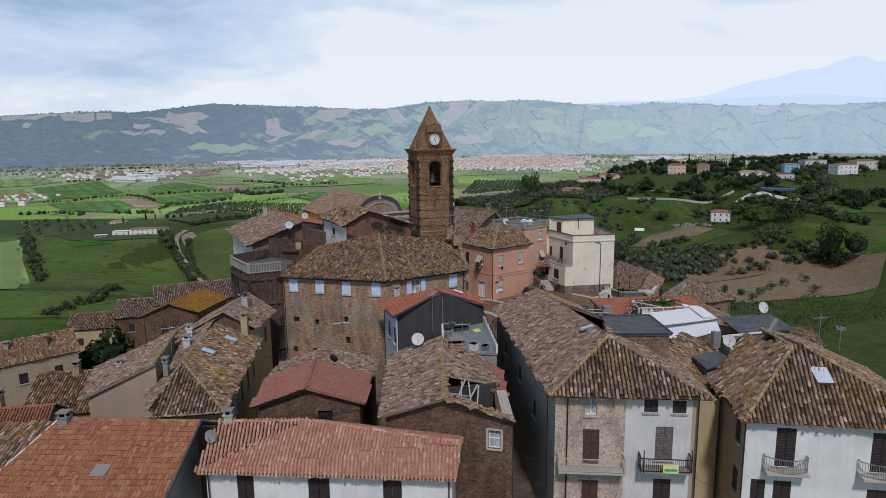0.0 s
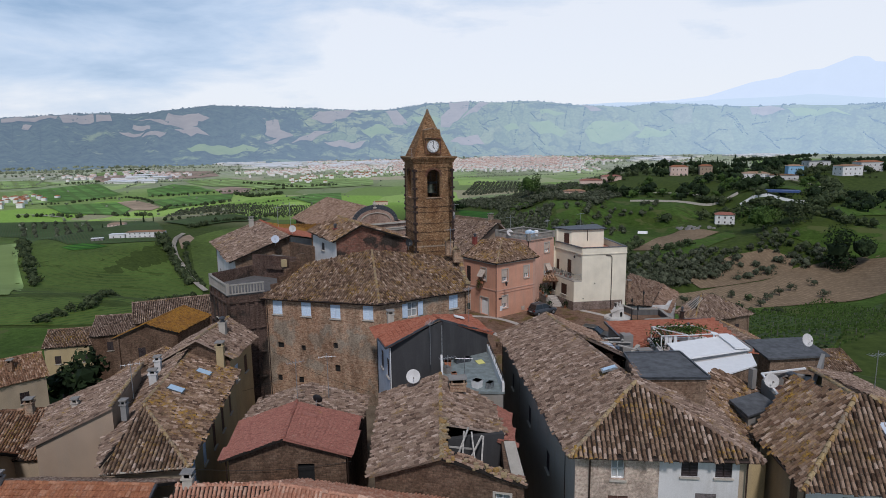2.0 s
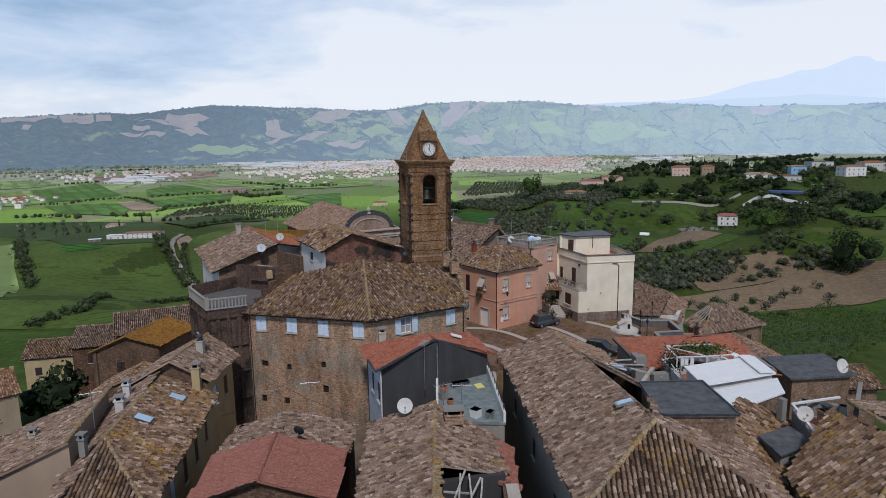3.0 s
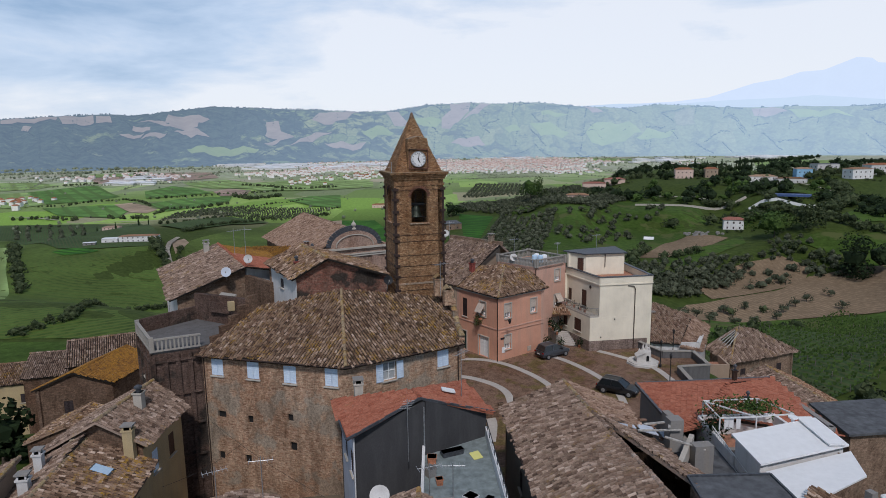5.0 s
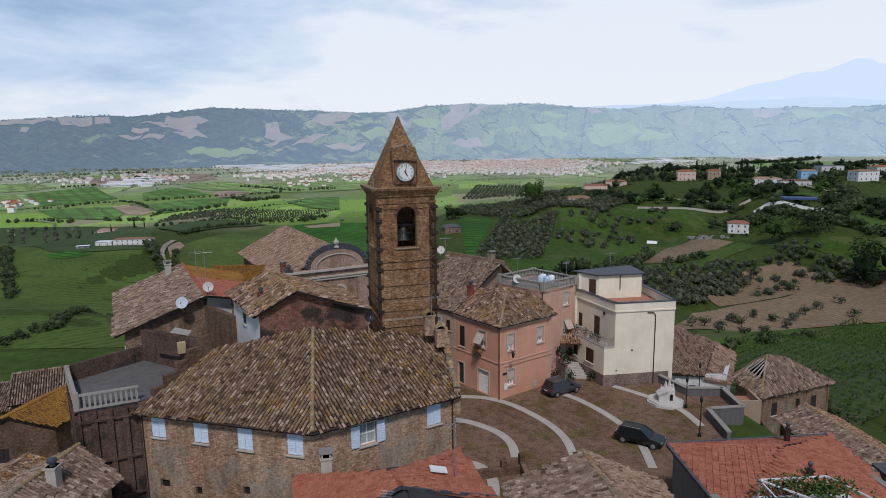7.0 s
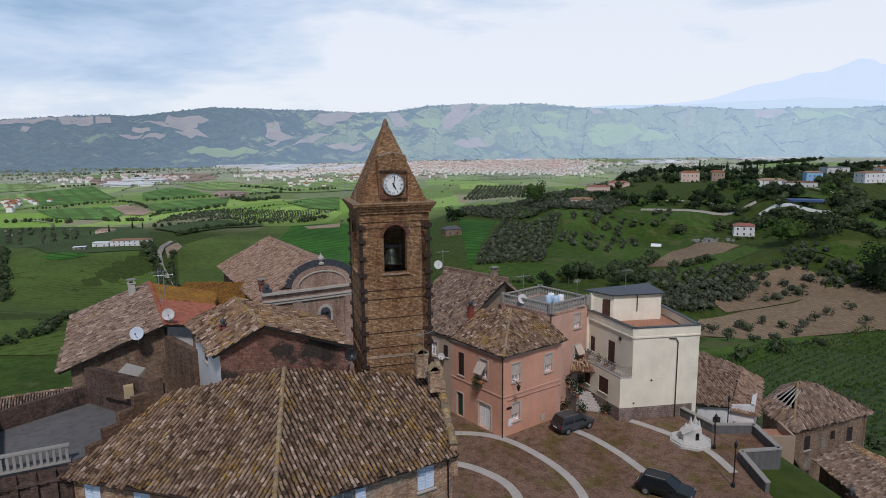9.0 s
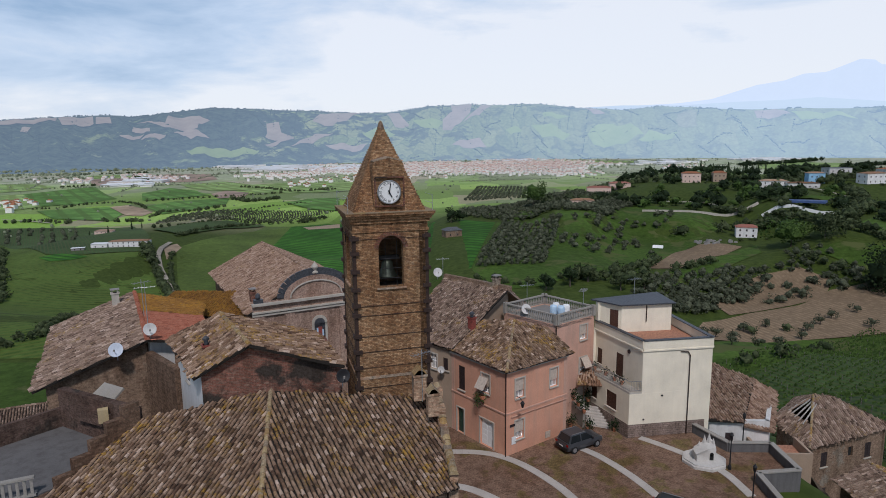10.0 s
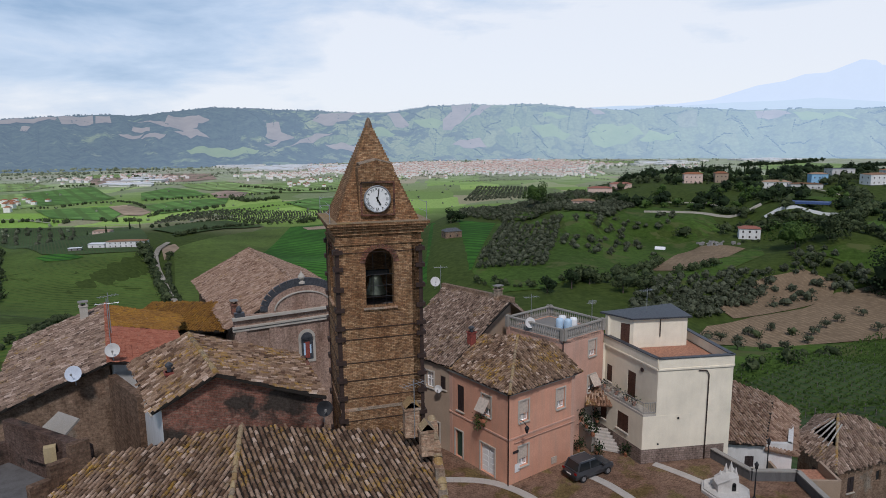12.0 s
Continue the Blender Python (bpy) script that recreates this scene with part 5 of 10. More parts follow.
chimney((-5.8, -16.3, 11.3), 0.65, 0.55, 1.4, M["brick_wall"], "weathered brick chimney with a pitched tile cap", 16, "tiles")
antenna((-6.4, -16.0, 12.0), 3.2, 40)
dish((-11.2, -15.2, 12.6), (0.4, -1, 0.3), 0.42, M["iron_dark"], "dark round satellite dish")

# small gabled brick house in front of the church
ob = house("gabled_house", (-15.5, -13, 9), "small gabled house with dark red brick end and lichen-covered tiles")
g0, g1, g2, g3 = (-19.2, -16.3), (-11.4, -14.3), (-13.5, -8.5), (-23.2, -10.4)
shell(ob, [g0, g1, g2, g3], 6.0, 13.75, [M["brick_dark"], M["brick_dark"], M["stone"], M["whitegrey"]], {3: [(3.4, 12.3, 0.8, 0.9, "dark")]})
gable(ob, g0, g1, 13.75, 2.93, 15.45, M["brick_dark"])
e0, e1, ra, rb = Vector((-19.5, -16.85, 13.85)), Vector((-11.1, -14.7, 13.75)), Vector((-16.35, -16.1, 15.6)), Vector((-20.0, -10.5, 16.0))
tiled(ob, [e0, ra, rb, on_plane(e0, ra, rb, -23.7, -10.6)], M["tile_old"], 21, singles=0)
tiled(ob, [ra, e1, on_plane(ra, e1, rb, -14.2, -8.0), rb], M["tile_old"], 22)
ridge(ob, ra + Vector((0, 0, 0.05)), rb, M["ridge"])
chimney((-19.6, -14.2, 14.3), 0.4, 0.4, 0.75, M["red_paint"], "short red metal flue on the roof", 30, "cowl")

# church
ob = thing("church", (-22, 15, -6), "old brick church with a curved pediment and a pale tiled roof", "church")
f0, f1 = Vector((-22.6, 4.7, 0)), Vector((-12.2, 10.4, 0))
cu_, cn_, clen = along(f0, f1)
back = -cn_
n0, n1 = f0 + back * 22, f1 + back * 22
shell(ob, [tuple(f0.xy), tuple(f1.xy), tuple(n1.xy), tuple(n0.xy)], -8, 11.6, [M["stone_pale"], M["stone"], M["stone"], M["stone"]], {3: [(13.5, 7.2, 1.0, 2.4, "dark"), (18.5, 7.2, 1.0, 2.4, "dark")]})
fp = lambda s, z, d=0.0: f0 + cu_ * s + cn_ * d + Vector((0, 0, z))
g = Geo()
n = 16
outline = [(0, 11.4), (clen, 11.4), (clen, 12.6)] + [(clen / 2 + 3.1 * math.cos(math.pi * k / n), 12.7 + 2.0 * math.sin(math.pi * k / n)) for k in range(n + 1)] + [(0, 12.6)]
k = len(outline)
g.add([fp(s, z, 0.02) for s, z in outline] + [fp(s, z, -0.6) for s, z in outline], [tuple(range(k)), tuple(range(k, 2 * k))[::-1]] + [(i, k + i, k + (i + 1) % k, (i + 1) % k) for i in range(k)])
part("pediment", g, M["stone_pale"], ob, "curved brick pediment")
for z, d, h in ((11.5, 0.14, 0.2), (11.75, 0.24, 0.14), (12.5, 0.3, 0.22)):
    part("cornice", Geo().bar(fp(-0.15, z, d / 2), fp(clen + 0.15, z, d / 2), d + 0.1, h), M["stonecap"], ob, "moulded stone cornice")
g = Geo()
arc = [fp(clen / 2 + 3.2 * math.cos(math.pi * k / n), 12.78 + 2.1 * math.sin(math.pi * k / n), -0.15) for k in range(n + 1)]
for a, b in zip(arc, arc[1:]):
    part("arch_coping", Geo().bar(a, b, 1.0, 0.2, cn_), M["lead"], ob, "dark metal coping on the curved pediment")
arc = [fp(clen / 2 + 2.5 * math.cos(math.pi * k / n), 12.75 + 1.45 * math.sin(math.pi * k / n), 0.06) for k in range(n + 1)]
g = Geo()
for a, b in zip(arc, arc[1:]):
    g.bar(a, b, 0.1, 0.16, cn_)
part("arch_moulding", g, M["stonecap"], ob)
part("finial", Geo().spin(fp(clen / 2, 14.85, -0.15), [(0.3, 0), (0.3, 0.15), (0.12, 0.25), (0.3, 0.5), (0.32, 0.65), (0.18, 0.85), (0.06, 1.0), (0.03, 1.15)], 12), M["stonecap"], ob)
for s in (0.5, clen - 0.5):
    part("corner_pedestal", Geo().box(fp(s, 12.6, -0.2), (0.8, 0.6, 0.35), 29).spin(fp(s, 12.95, -0.2), [(0.16, 0), (0.25, 0.2), (0.2, 0.45), (0.05, 0.6)], 10), M["lead"], ob)
for s in (0.55, 3.3, clen - 3.3, clen - 0.55):
    part("pilaster", Geo().bar(fp(s, -1, 0.06), fp(s, 11.4, 0.06), 0.9, 0.14, cn_), M["stone_pale"], ob)
niche = part("niche_frame", Geo().bar(fp(6.1, 7.7, 0.05), fp(6.1, 10.0, 0.05), 1.5, 0.1, cn_).spin(fp(6.1, 10.0, 0.0), [(0.75, 0), (0.75, 0.1)], 20, cn_), M["stonecap"], ob, "round-headed stone niche frame")
part("niche_panel", Geo().bar(fp(6.1, 7.95, 0.11), fp(6.1, 9.95, 0.11), 1.05, 0.02, cn_).spin(fp(6.1, 9.95, 0.1), [(0.52, 0), (0.52, 0.02)], 20, cn_), M["lead"], niche, "dark painted panel")
part("painted_shape", Geo().bar(fp(6.1, 8.1, 0.13), fp(6.1, 9.6, 0.13), 0.42, 0.02, cn_), M["red_paint"], niche, "red painted shape")
part("painted_shape", Geo().bar(fp(5.85, 8.4, 0.135), fp(5.85, 9.5, 0.135), 0.16, 0.02, cn_).bar(fp(6.38, 8.5, 0.135), fp(6.38, 9.3, 0.135), 0.14, 0.02, cn_), M["plastic_lb"], niche, "pale blue painted shape")
ce = lambda s, b, z: f0 + cu_ * s + back * b + Vector((0, 0, z))
tiled(ob, [ce(-0.5, 0.3, 11.55), ce(clen / 2, 0.3, 14.75), ce(clen / 2, 22.5, 14.75), ce(-0.5, 22.5, 11.55)][::-1], M["tile_beige"], 31, 0.27, 0.38, 0.48, 0.115)
tiled(ob, [ce(clen / 2, 0.3, 14.75), ce(clen + 0.5, 0.3, 11.55), ce(clen + 0.5, 22.5, 11.55), ce(clen / 2, 22.5, 14.75)][::-1], M["tile_beige"], 32, 0.27, 0.38, 0.48, 0.115)
ridge(ob, ce(clen / 2, 0.5, 14.8), ce(clen / 2, 22.4, 14.8), M["tile_beige"], 6)
chimney(tuple(ce(0.6, 3, 12.2)), 0.5, 0.5, 0.9, M["brick_dark"], "small brick chimney on the church eaves", 29)

# pink corner house
ob = house("pink_house", (0.5, 5, -0.3), "two-storey pink plastered corner house with a hipped old tile roof")
p0, p1, p2, p3 = (-4.6, 5.7), (0.0, 0.0), (6.0, 4.4), (1.5, 10.2)
shell(ob, [p0, p1, p2, p3], -0.8, 7.75, [M["pink"], M["pink"], M["pink_pale"], M["pink_pale"]], {
    0: [(1.5, 4.3, 0.85, 2.3, "dark"), (4.75, 5.0, 1.05, 1.75, "blind"), (1.3, 0.0, 0.95, 2.45, "green_door"), (4.9, 0.0, 1.7, 2.5, "garage")],
    1: [(1.6, 5.0, 1.0, 1.75, "blind"), (5.75, 5.0, 0.95, 1.75, "blind"), (1.6, 1.2, 1.0, 1.75, "blind")]})
for a, b in ((p0, p1), (p1, p2)):
    u_, n_, l_ = along(a, b)
    pa, pb = Vector((*a, 3.85)) + n_ * 0.03, Vector((*b, 3.85)) + n_ * 0.03
    part("string_course", Geo().bar(pa, pb, 0.08, 0.14), M["pink_pale"], ob)
    part("eaves_moulding", Geo().bar(pa + Vector((0, 0, 3.8)) + n_ * 0.08, pb + Vector((0, 0, 3.8)) + n_ * 0.08, 0.24, 0.16), M["stonecap"], ob, "pale eaves moulding")
e0, e1, e2, ap = Vector((-5.1, 5.9, 7.85)), Vector((0.0, -0.5, 7.85)), Vector((6.55, 4.3, 7.85)), Vector((1.4, 6.9, 10.25))
tiled(ob, [e0, e1, ap, on_plane(e0, e1, ap, -2.9, 9.4)], M["tile_old"], 41, singles=150)
tiled(ob, [e1, e2, on_plane(e1, e2, ap, 4.6, 7.0), ap], M["tile_old"], 42, singles=150)
ridge(ob, e1, ap, M["ridge"])
gutter(ob, e0, e1)
gutter(ob, e1, e2)
downpipe(ob, -0.02, -0.12, -0.1, 7.8)
part("awning_blind", Geo().slab([(-2.15, 2.15, 6.6), (-1.45, 1.3, 6.6), (-1.95, 0.9, 5.65), (-2.65, 1.75, 5.65)], 0.04), M["beige_blind"], ob, "blind propped out from the window")
part("gas_pipe", Geo().tube([(0.5, 0.2, 3.5), (3, 2.05, 3.5), (6, 4.2, 3.5)], 0.03, 6), M["pink_pale"], ob)
part("sign_board", Geo().box((0.75, 0.5, 0.9), (0.5, 0.04, 0.7), 36), M["white_paint"], ob, "small white notice board on the wall")
part("sign_plate", Geo().box((0.62, 0.4, 2.55), (0.6, 0.03, 0.22), 36), M["wood_dark"], ob, "dark street plate with unreadable bars")
part("meter_box", Geo().box((4.1, 2.95, 0.3), (0.6, 0.06, 0.6), 36), M["beige_blind"], ob)
chimney((-2.6, 7.6, 9.1), 0.55, 0.55, 1.3, M["red_paint"], "red-sided chimney with a dark cowl", 40, "cowl")

# pink block with the balustraded roof terrace
ob = house("terrace_house", (4.5, 10.5, -0.3), "tall pale pink house with a balustraded roof terrace")
q0, q1, q2, q3 = (0.8, 10.9), (5.3, 6.2), (9.6, 9.6), (5.4, 14.6)
shell(ob, [q0, q1, q2, q3], -1, 9.9, M["pink_pale"], {1: [(3.9, 7.7, 1.0, 1.5, "blind"), (3.9, 4.3, 1.0, 1.6, "blind"), (3.7, 1.0, 1.0, 1.8, "blind")]})
part("terrace_floor", Geo().slab([(*q0, 9.85), (*q1, 9.85), (*q2, 9.85), (*q3, 9.85)], 0.3), M["cement"], ob)
part("awning_blind", Geo().slab([(8.1, 8.5, 6.0), (8.9, 9.1, 6.0), (9.3, 8.5, 5.0), (8.5, 7.9, 5.0)], 0.04), M["beige_blind"], ob, "blind propped out from the window")
downpipe(ob, 5.25, 6.05, 7.5, 9.9)
for a, b in ((q0, q1), (q1, q2), (q2, q3), (q3, q0)):
    u_, n_, l_ = along(a, b)
    bal = thing("balustrade", (*a, 9.88), "weathered concrete balustrade on the terrace edge", "balustrade", "terrace balustrades")
    pa, pb = Vector((*a, 9.88)) - n_ * 0.15, Vector((*b, 9.88)) - n_ * 0.15
    part("base_rail", Geo().bar(pa + Vector((0, 0, 0.06)), pb + Vector((0, 0, 0.06)), 0.2, 0.12), M["concrete"], bal)
    part("handrail", Geo().bar(pa + Vector((0, 0, 0.92)), pb + Vector((0, 0, 0.92)), 0.26, 0.12), M["concrete"], bal)
    for k in range(int(l_ / 0.24)):
        c = pa.lerp(pb, (k + 0.5) / int(l_ / 0.24))
        part("baluster", Geo().spin(c + Vector((0, 0, 0.12)), [(0.06, 0), (0.09, 0.22), (0.05, 0.45), (0.06, 0.75)], 6), M["concrete"], bal)
    for c in (pa, pb):
        part("pier", Geo().box(c, (0.3, 0.3, 1.05), 38), M["concrete"], bal)
for k, (x, y, mt) in enumerate(((5.6, 9.9, "plastic_lb"), (6.3, 9.6, "plastic_lb"), (6.9, 10.1, "cloth_white"), (6.0, 10.8, "cloth_white"))):
    g = Geo().spin((x, y, 9.9), [(0.32, 0), (0.36, 0.15), (0.36, 0.8), (0.3, 0.95), (0.12, 1.0)], 14)
    tank = solid("water_drum", g, M[mt], "plastic drum standing on the roof terrace", "drum", "drums on the terrace", smooth=True)
dish((2.7, 9.2, 9.9), (0.3, -1, 0.4), 0.5)
antenna((2.9, 9.4, 9.9), 3.4, 20)
antenna((8.6, 10.2, 9.9), 2.6, 70)

# tan house between the tower and the pink house
ob = house("tan_house", (-4, 13, -0.5), "old tan plastered house with a long sagging tile roof")
h0, h1, h2, h3 = (-9.8, 10.2), (-4.6, 5.7), (1.5, 13.5), (-4.5, 19.5)
shell(ob, [h0, h1, h2, h3], -1, 8.0, M["tan"], {0: [(4.6, 5.4, 0.9, 1.5, "glass_surround"), (6.2, 5.6, 0.7, 1.2, "dark"), (2.9, 0, 1.2, 2.4, "wood_door"), (5.1, 0, 1.15, 2.3, "wood_door")]})
t0, t1, t2 = Vector((-10.2, 10.1, 8.0)), Vector((-4.5, 5.2, 8.0)), Vector((1.2, 12.6, 11.9))
tiled(ob, [t0, t1, on_plane(t0, t1, t2, 1.4, 12.4), on_plane(t0, t1, t2, -5.2, 18.2)], M["tile_grey"], 51, mess=1.3)
gable(ob, h1, h2, 8.0, along(h1, h2)[2] - 0.1, 11.5, M["tan"])
gable(ob, h3, h0, 8.0, 0.1, 11.5, M["tan"])
tiled(ob, [(1.4, 12.4, 11.85), (4.5, 16.5, 8.6), (-2, 22.5, 8.6), (-5.2, 18.2, 11.85)], M["tile_grey"], 52, mess=1.3)
part("parapet", Geo().bar((1.6, 12.3, 12.0), (-5.2, 18.4, 12.1), 0.4, 0.5), M["stone_grey"], ob)
chimney((0.2, 13.4, 11.6), 0.7, 0.5, 1.3, M["brick_wall"], "small brick chimney on the ridge", 40)
dish((-6.0, 17.2, 12.0), (0.2, -1, 0.3), 0.5)
antenna((-5.4, 17.5, 12.0), 2.4, 10)
dish((-5.5, 6.0, 5.0), (-0.3, -1, 0.2), 0.35)

# cream house
ob = house("cream_house", (15, 8, -0.5), "cream plastered modern house with brown shutters and a rooftop terrace")
k0, k1, k2, k3 = (11.5, 3.3), (19.3, 4.5), (17.9, 13.2), (8.6, 10.2)
wall(ob, k0, k1, -0.8, 1.25, M["stone_base"], (), 0.5, "plinth", "grey stone-clad plinth")
wall(ob, k3, k0, -0.8, 1.25, M["stone_base"], (), 0.5, "plinth", "grey stone-clad plinth")
wall(ob, k1, k2, -3, 8.3, M["cream"])
wall(ob, k2, k3, -3, 8.3, M["cream"])
wall(ob, k3, k0, 1.25, 4.2, M["cream"], [(2.2, 1.9, 0.9, 1.6, "brown"), (4.9, 1.9, 1.5, 1.6, "brown")])
wall(ob, k0, k1, 1.25, 4.2, M["cream"])
u0 = (12.65, 3.5)
u3 = (9.9, 10.4)
part("balcony_slab", Geo().slab([(*k0, 4.38), (*u0, 4.38), (*u3, 4.38), (*k3, 4.38)], 0.2), M["stonecap"], ob)
wall(ob, u3, u0, 4.2, 8.3, M["cream"], [(4.1, 4.45, 1.1, 2.5, "brown"), (0.9, 4.9, 0.8, 1.6, "brown")])
wall(ob, (12.65, 3.49), k1, 4.2, 8.3, M["cream"])
for a, b in ((u3, u0), (u0, k1), (k1, k2), (k2, u3)):
    u_, n_, l_ = along(a, b)
    part("parapet", Geo().bar(Vector((*a, 8.72)) + n_ * -0.1, Vector((*b, 8.72)) + n_ * -0.1, 0.34, 0.84), M["cream"], ob)
    part("parapet_band", Geo().bar(Vector((*a, 8.25)) + n_ * 0.06, Vector((*b, 8.25)) + n_ * 0.06, 0.14, 0.14), M["cream"], ob)
    part("coping", Geo().bar(Vector((*a, 9.17)) + n_ * -0.08, Vector((*b, 9.17)) + n_ * -0.08, 0.44, 0.06), M["lead"], ob, "dark blue-grey metal coping")
part("terrace_floor", Geo().slab([(*u0, 8.3), (*k1, 8.3), (*k2, 8.3), (*u3, 8.3)], 0.2), M["terracotta"], ob, "terracotta tiled terrace")
b0, b1, b2, b3 = (12.1, 8.9), (17.2, 9.6), (16.6, 13.0), (9.9, 10.4)
shell(ob, [b0, b1, b2, b3], 8.3, 11.05, M["cream"], {3: [(1.9, 8.4, 0.85, 2.1, "brown")], 0: []})
part("penthouse_roof", Geo().slab([(11.9, 8.55, 11.15), (17.5, 9.3, 11.15), (16.9, 13.3, 11.3), (9.4, 10.5, 11.3)], 0.14), M["lead"], ob, "flat metal roof of the penthouse")
downpipe(ob, 17.1, 4.05, -0.2, 7.6)
part("drain_bend", Geo().tube([(16.2, 3.95, 8.0), (16.9, 4.02, 7.95), (17.1, 4.05, 7.6)], 0.05, 8), M["copper"], ob)
downpipe(ob, 14.6, 9.15, 9.3, 11.0)
part("vent", Geo().spin((14.6, 3.75, 3.9), [(0.09, 0), (0.09, 0.05)], 10, (0.15, -1, 0)), M["black"], ob)
part("vent", Geo().spin((12.9, 3.48, 1.7), [(0.08, 0), (0.08, 0.05)], 10, (0.15, -1, 0)), M["black"], ob)
part("porthole", Geo().spin((11.9, 5.25, 7.6), [(0.2, 0), (0.2, 0.05)], 14, (-0.92, -0.38, 0)), M["wood_dark"], ob)
antenna((13.8, 10.8, 11.2), 2.2, 30)
railing("balcony_railing", [(8.9, 9.7, 4.4), (11.55, 3.45, 4.4), (12.6, 3.55, 4.4)], 0.95, "thin metal railing round the balcony", M["steel"], 0.14)
for x, y in ((9.4, 9.2), (10.1, 7.6), (10.6, 6.2), (11.0, 5.2)):
    pot = thing("potted_plant", (x + 0.3, y, 4.4), "terracotta pot with a bushy plant on the balcony", "plant pot", "balcony plants")
    part("pot", Geo().spin((x + 0.3, y, 4.4), [(0.13, 0), (0.19, 0.32)], 10), M["terracotta_pot"], pot)
    g = Geo()
    rr = random.Random(int(x * 100))
    for k in range(60):
        c = Vector((x + 0.3 + rr.gauss(0, 0.18), y + rr.gauss(0, 0.18), 4.85 + rr.gauss(0, 0.2)))
        d = Vector((rr.uniform(-1, 1), rr.uniform(-1, 1), rr.uniform(-0.5, 1))).normalized() * 0.12
        s = d.cross(Vector((rr.uniform(-1, 1), rr.uniform(-1, 1), 1))).normalized() * 0.05
        g.quad(c - d, c + s, c + d, c - s)
    part("leaves", g, M["leaf_dark"], pot)

# ---- houses along the near street ----
# long house with the hipped roof, its front half brick and half plaster
ob = house("hipped_house", (4, -45, -5), "long village house with weathered hipped roof, buff brick and plaster front")
r0, r1, r2, r3, r4 = (0.3, -52.6), (9.7, -53.5), (10.6, -44.0), (7.0, -27.0), (-1.6, -27.2)
rm = (4.96, -53.05)
wall(ob, r0, rm, -6, 7.3, M["brick_buff"], [(2.4, 5.75, 0.75, 1.2, "glass"), (2.45, 2.2, 1.1, 2.55, "brown"), (2.45, -1.4, 1.1, 2.4, "brown")])
wall(ob, rm, r1, -6, 7.3, M["whitegrey"], [(1.65, 6.1, 0.9, 0.9, "dark"), (3.5, 6.1, 0.9, 0.9, "dark"), (2.6, 2.7, 1.15, 2.4, "boards"), (2.6, -1.2, 1.15, 2.5, "dark")])
wall(ob, r1, r2, -6, 7.0, M["beige"])
wall(ob, r2, r3, -6, 6.0, M["stone_grey"])
wall(ob, r3, r4, -6, 6.0, M["stone_grey"])
wall(ob, r4, r0, -6, 6.3, M["concrete"], [(6, 3.2, 0.9, 1.4, "dark"), (13, 3.2, 0.9, 1.4, "dark"), (19, 2.6, 0.9, 1.4, "dark")])
gable(ob, r4, r0, 6.3, 25.3, 7.3, M["concrete"])
gable(ob, r3, r4, 5.95, 4.6, 8.0, M["stone_grey"])
v0, v1, pk, vb, vl = Vector((-0.2, -53.2, 7.35)), Vector((10.3, -54.15, 7.4)), Vector((4.65, -49.1, 10.15)), Vector((2.7, -26.6, 8.2)), Vector((-2.0, -26.9, 6.2))
tiled(ob, [v0, v1, pk], M["tile_old"], 61, 0.27, 0.38, 0.48, 0.115, singles=300)
tiled(ob, [vl, v0, pk, vb], M["tile_grey"], 62, mess=1.3, singles=100)
tiled(ob, [v1, (11.2, -44.2, 6.9), (5.6, -43.9, 9.9), pk], M["tile_grey"], 63)
tiled(ob, [(5.6, -43.8, 9.9), (10.6, -44, 7.0), (7.8, -33, 6.2), (3.2, -33.0, 8.7)], M["tile_grey"], 64, mess=1.6, gone=0.05)
tiled(ob, [(3.2, -33.0, 8.7), (7.2, -31, 6.6), (7.4, -26.6, 6.2), vb], M["tile_beige"], 65, mess=2.0, gone=0.1)
ridge(ob, v0, pk, M["ridge"])
ridge(ob, v1, pk, M["tile_grey"])
ridge(ob, pk, (3.0, -30, 8.5), M["tile_grey"])
ridge(ob, (3.2, -33, 8.75), vb, M["ridge"])
gutter(ob, v0, v1)
gutter(ob, v0, vl)
downpipe(ob, 1.1, -52.8, -5, 7.2)
downpipe(ob, 9.6, -53.7, -5, 7.2)
downpipe(ob, 0.15, -50.5, -5, 7.0)
downpipe(ob, -0.9, -36, -5, 6.4)
sk = part("skylight_frame", Geo().slab([(3.2, -46.6, 9.82), (4.25, -46.5, 10.07), (4.3, -45.8, 10.02), (3.25, -45.9, 9.78)], 0.1), M["steel"], ob, "tilted roof window")
part("skylight_pane", Geo().slab([(3.3, -46.5, 9.88), (4.15, -46.42, 10.1), (4.2, -45.9, 10.06), (3.35, -45.98, 9.84)], 0.03), M["plastic_lb"], sk)
# broken masonry at the far end of that roof
rubble = thing("ruined_roof_edge", (6.5, -32, 6.4), "broken roof edge with loose tiles, planks and cement upstands", "ruin")
rng = random.Random(5)
for k in range(46):
    x, y = rng.uniform(4.6, 9.4), rng.uniform(-36, -29)
    z = 8.3 - (x - 3.2) * 0.48 + 0.1
    part("loose_tile", Geo().box((x, y, z), (rng.uniform(0.15, 0.3), rng.uniform(0.35, 0.6), 0.07), rng.uniform(0, 180)), M["tile_beige"], rubble)
for k, (x, y, ln, a) in enumerate(((6.2, -33.5, 3.0, 0.2), (6.9, -32.6, 2.6, 0.4), (7.6, -34.4, 2.4, -0.5), (8.3, -33.2, 2.2, 1.2))):
    part("plank", Geo().bar((x, y, 7.5), (x + ln * math.cos(a), y + ln * math.sin(a), 7.2), 0.16, 0.08), M["timber"], rubble)
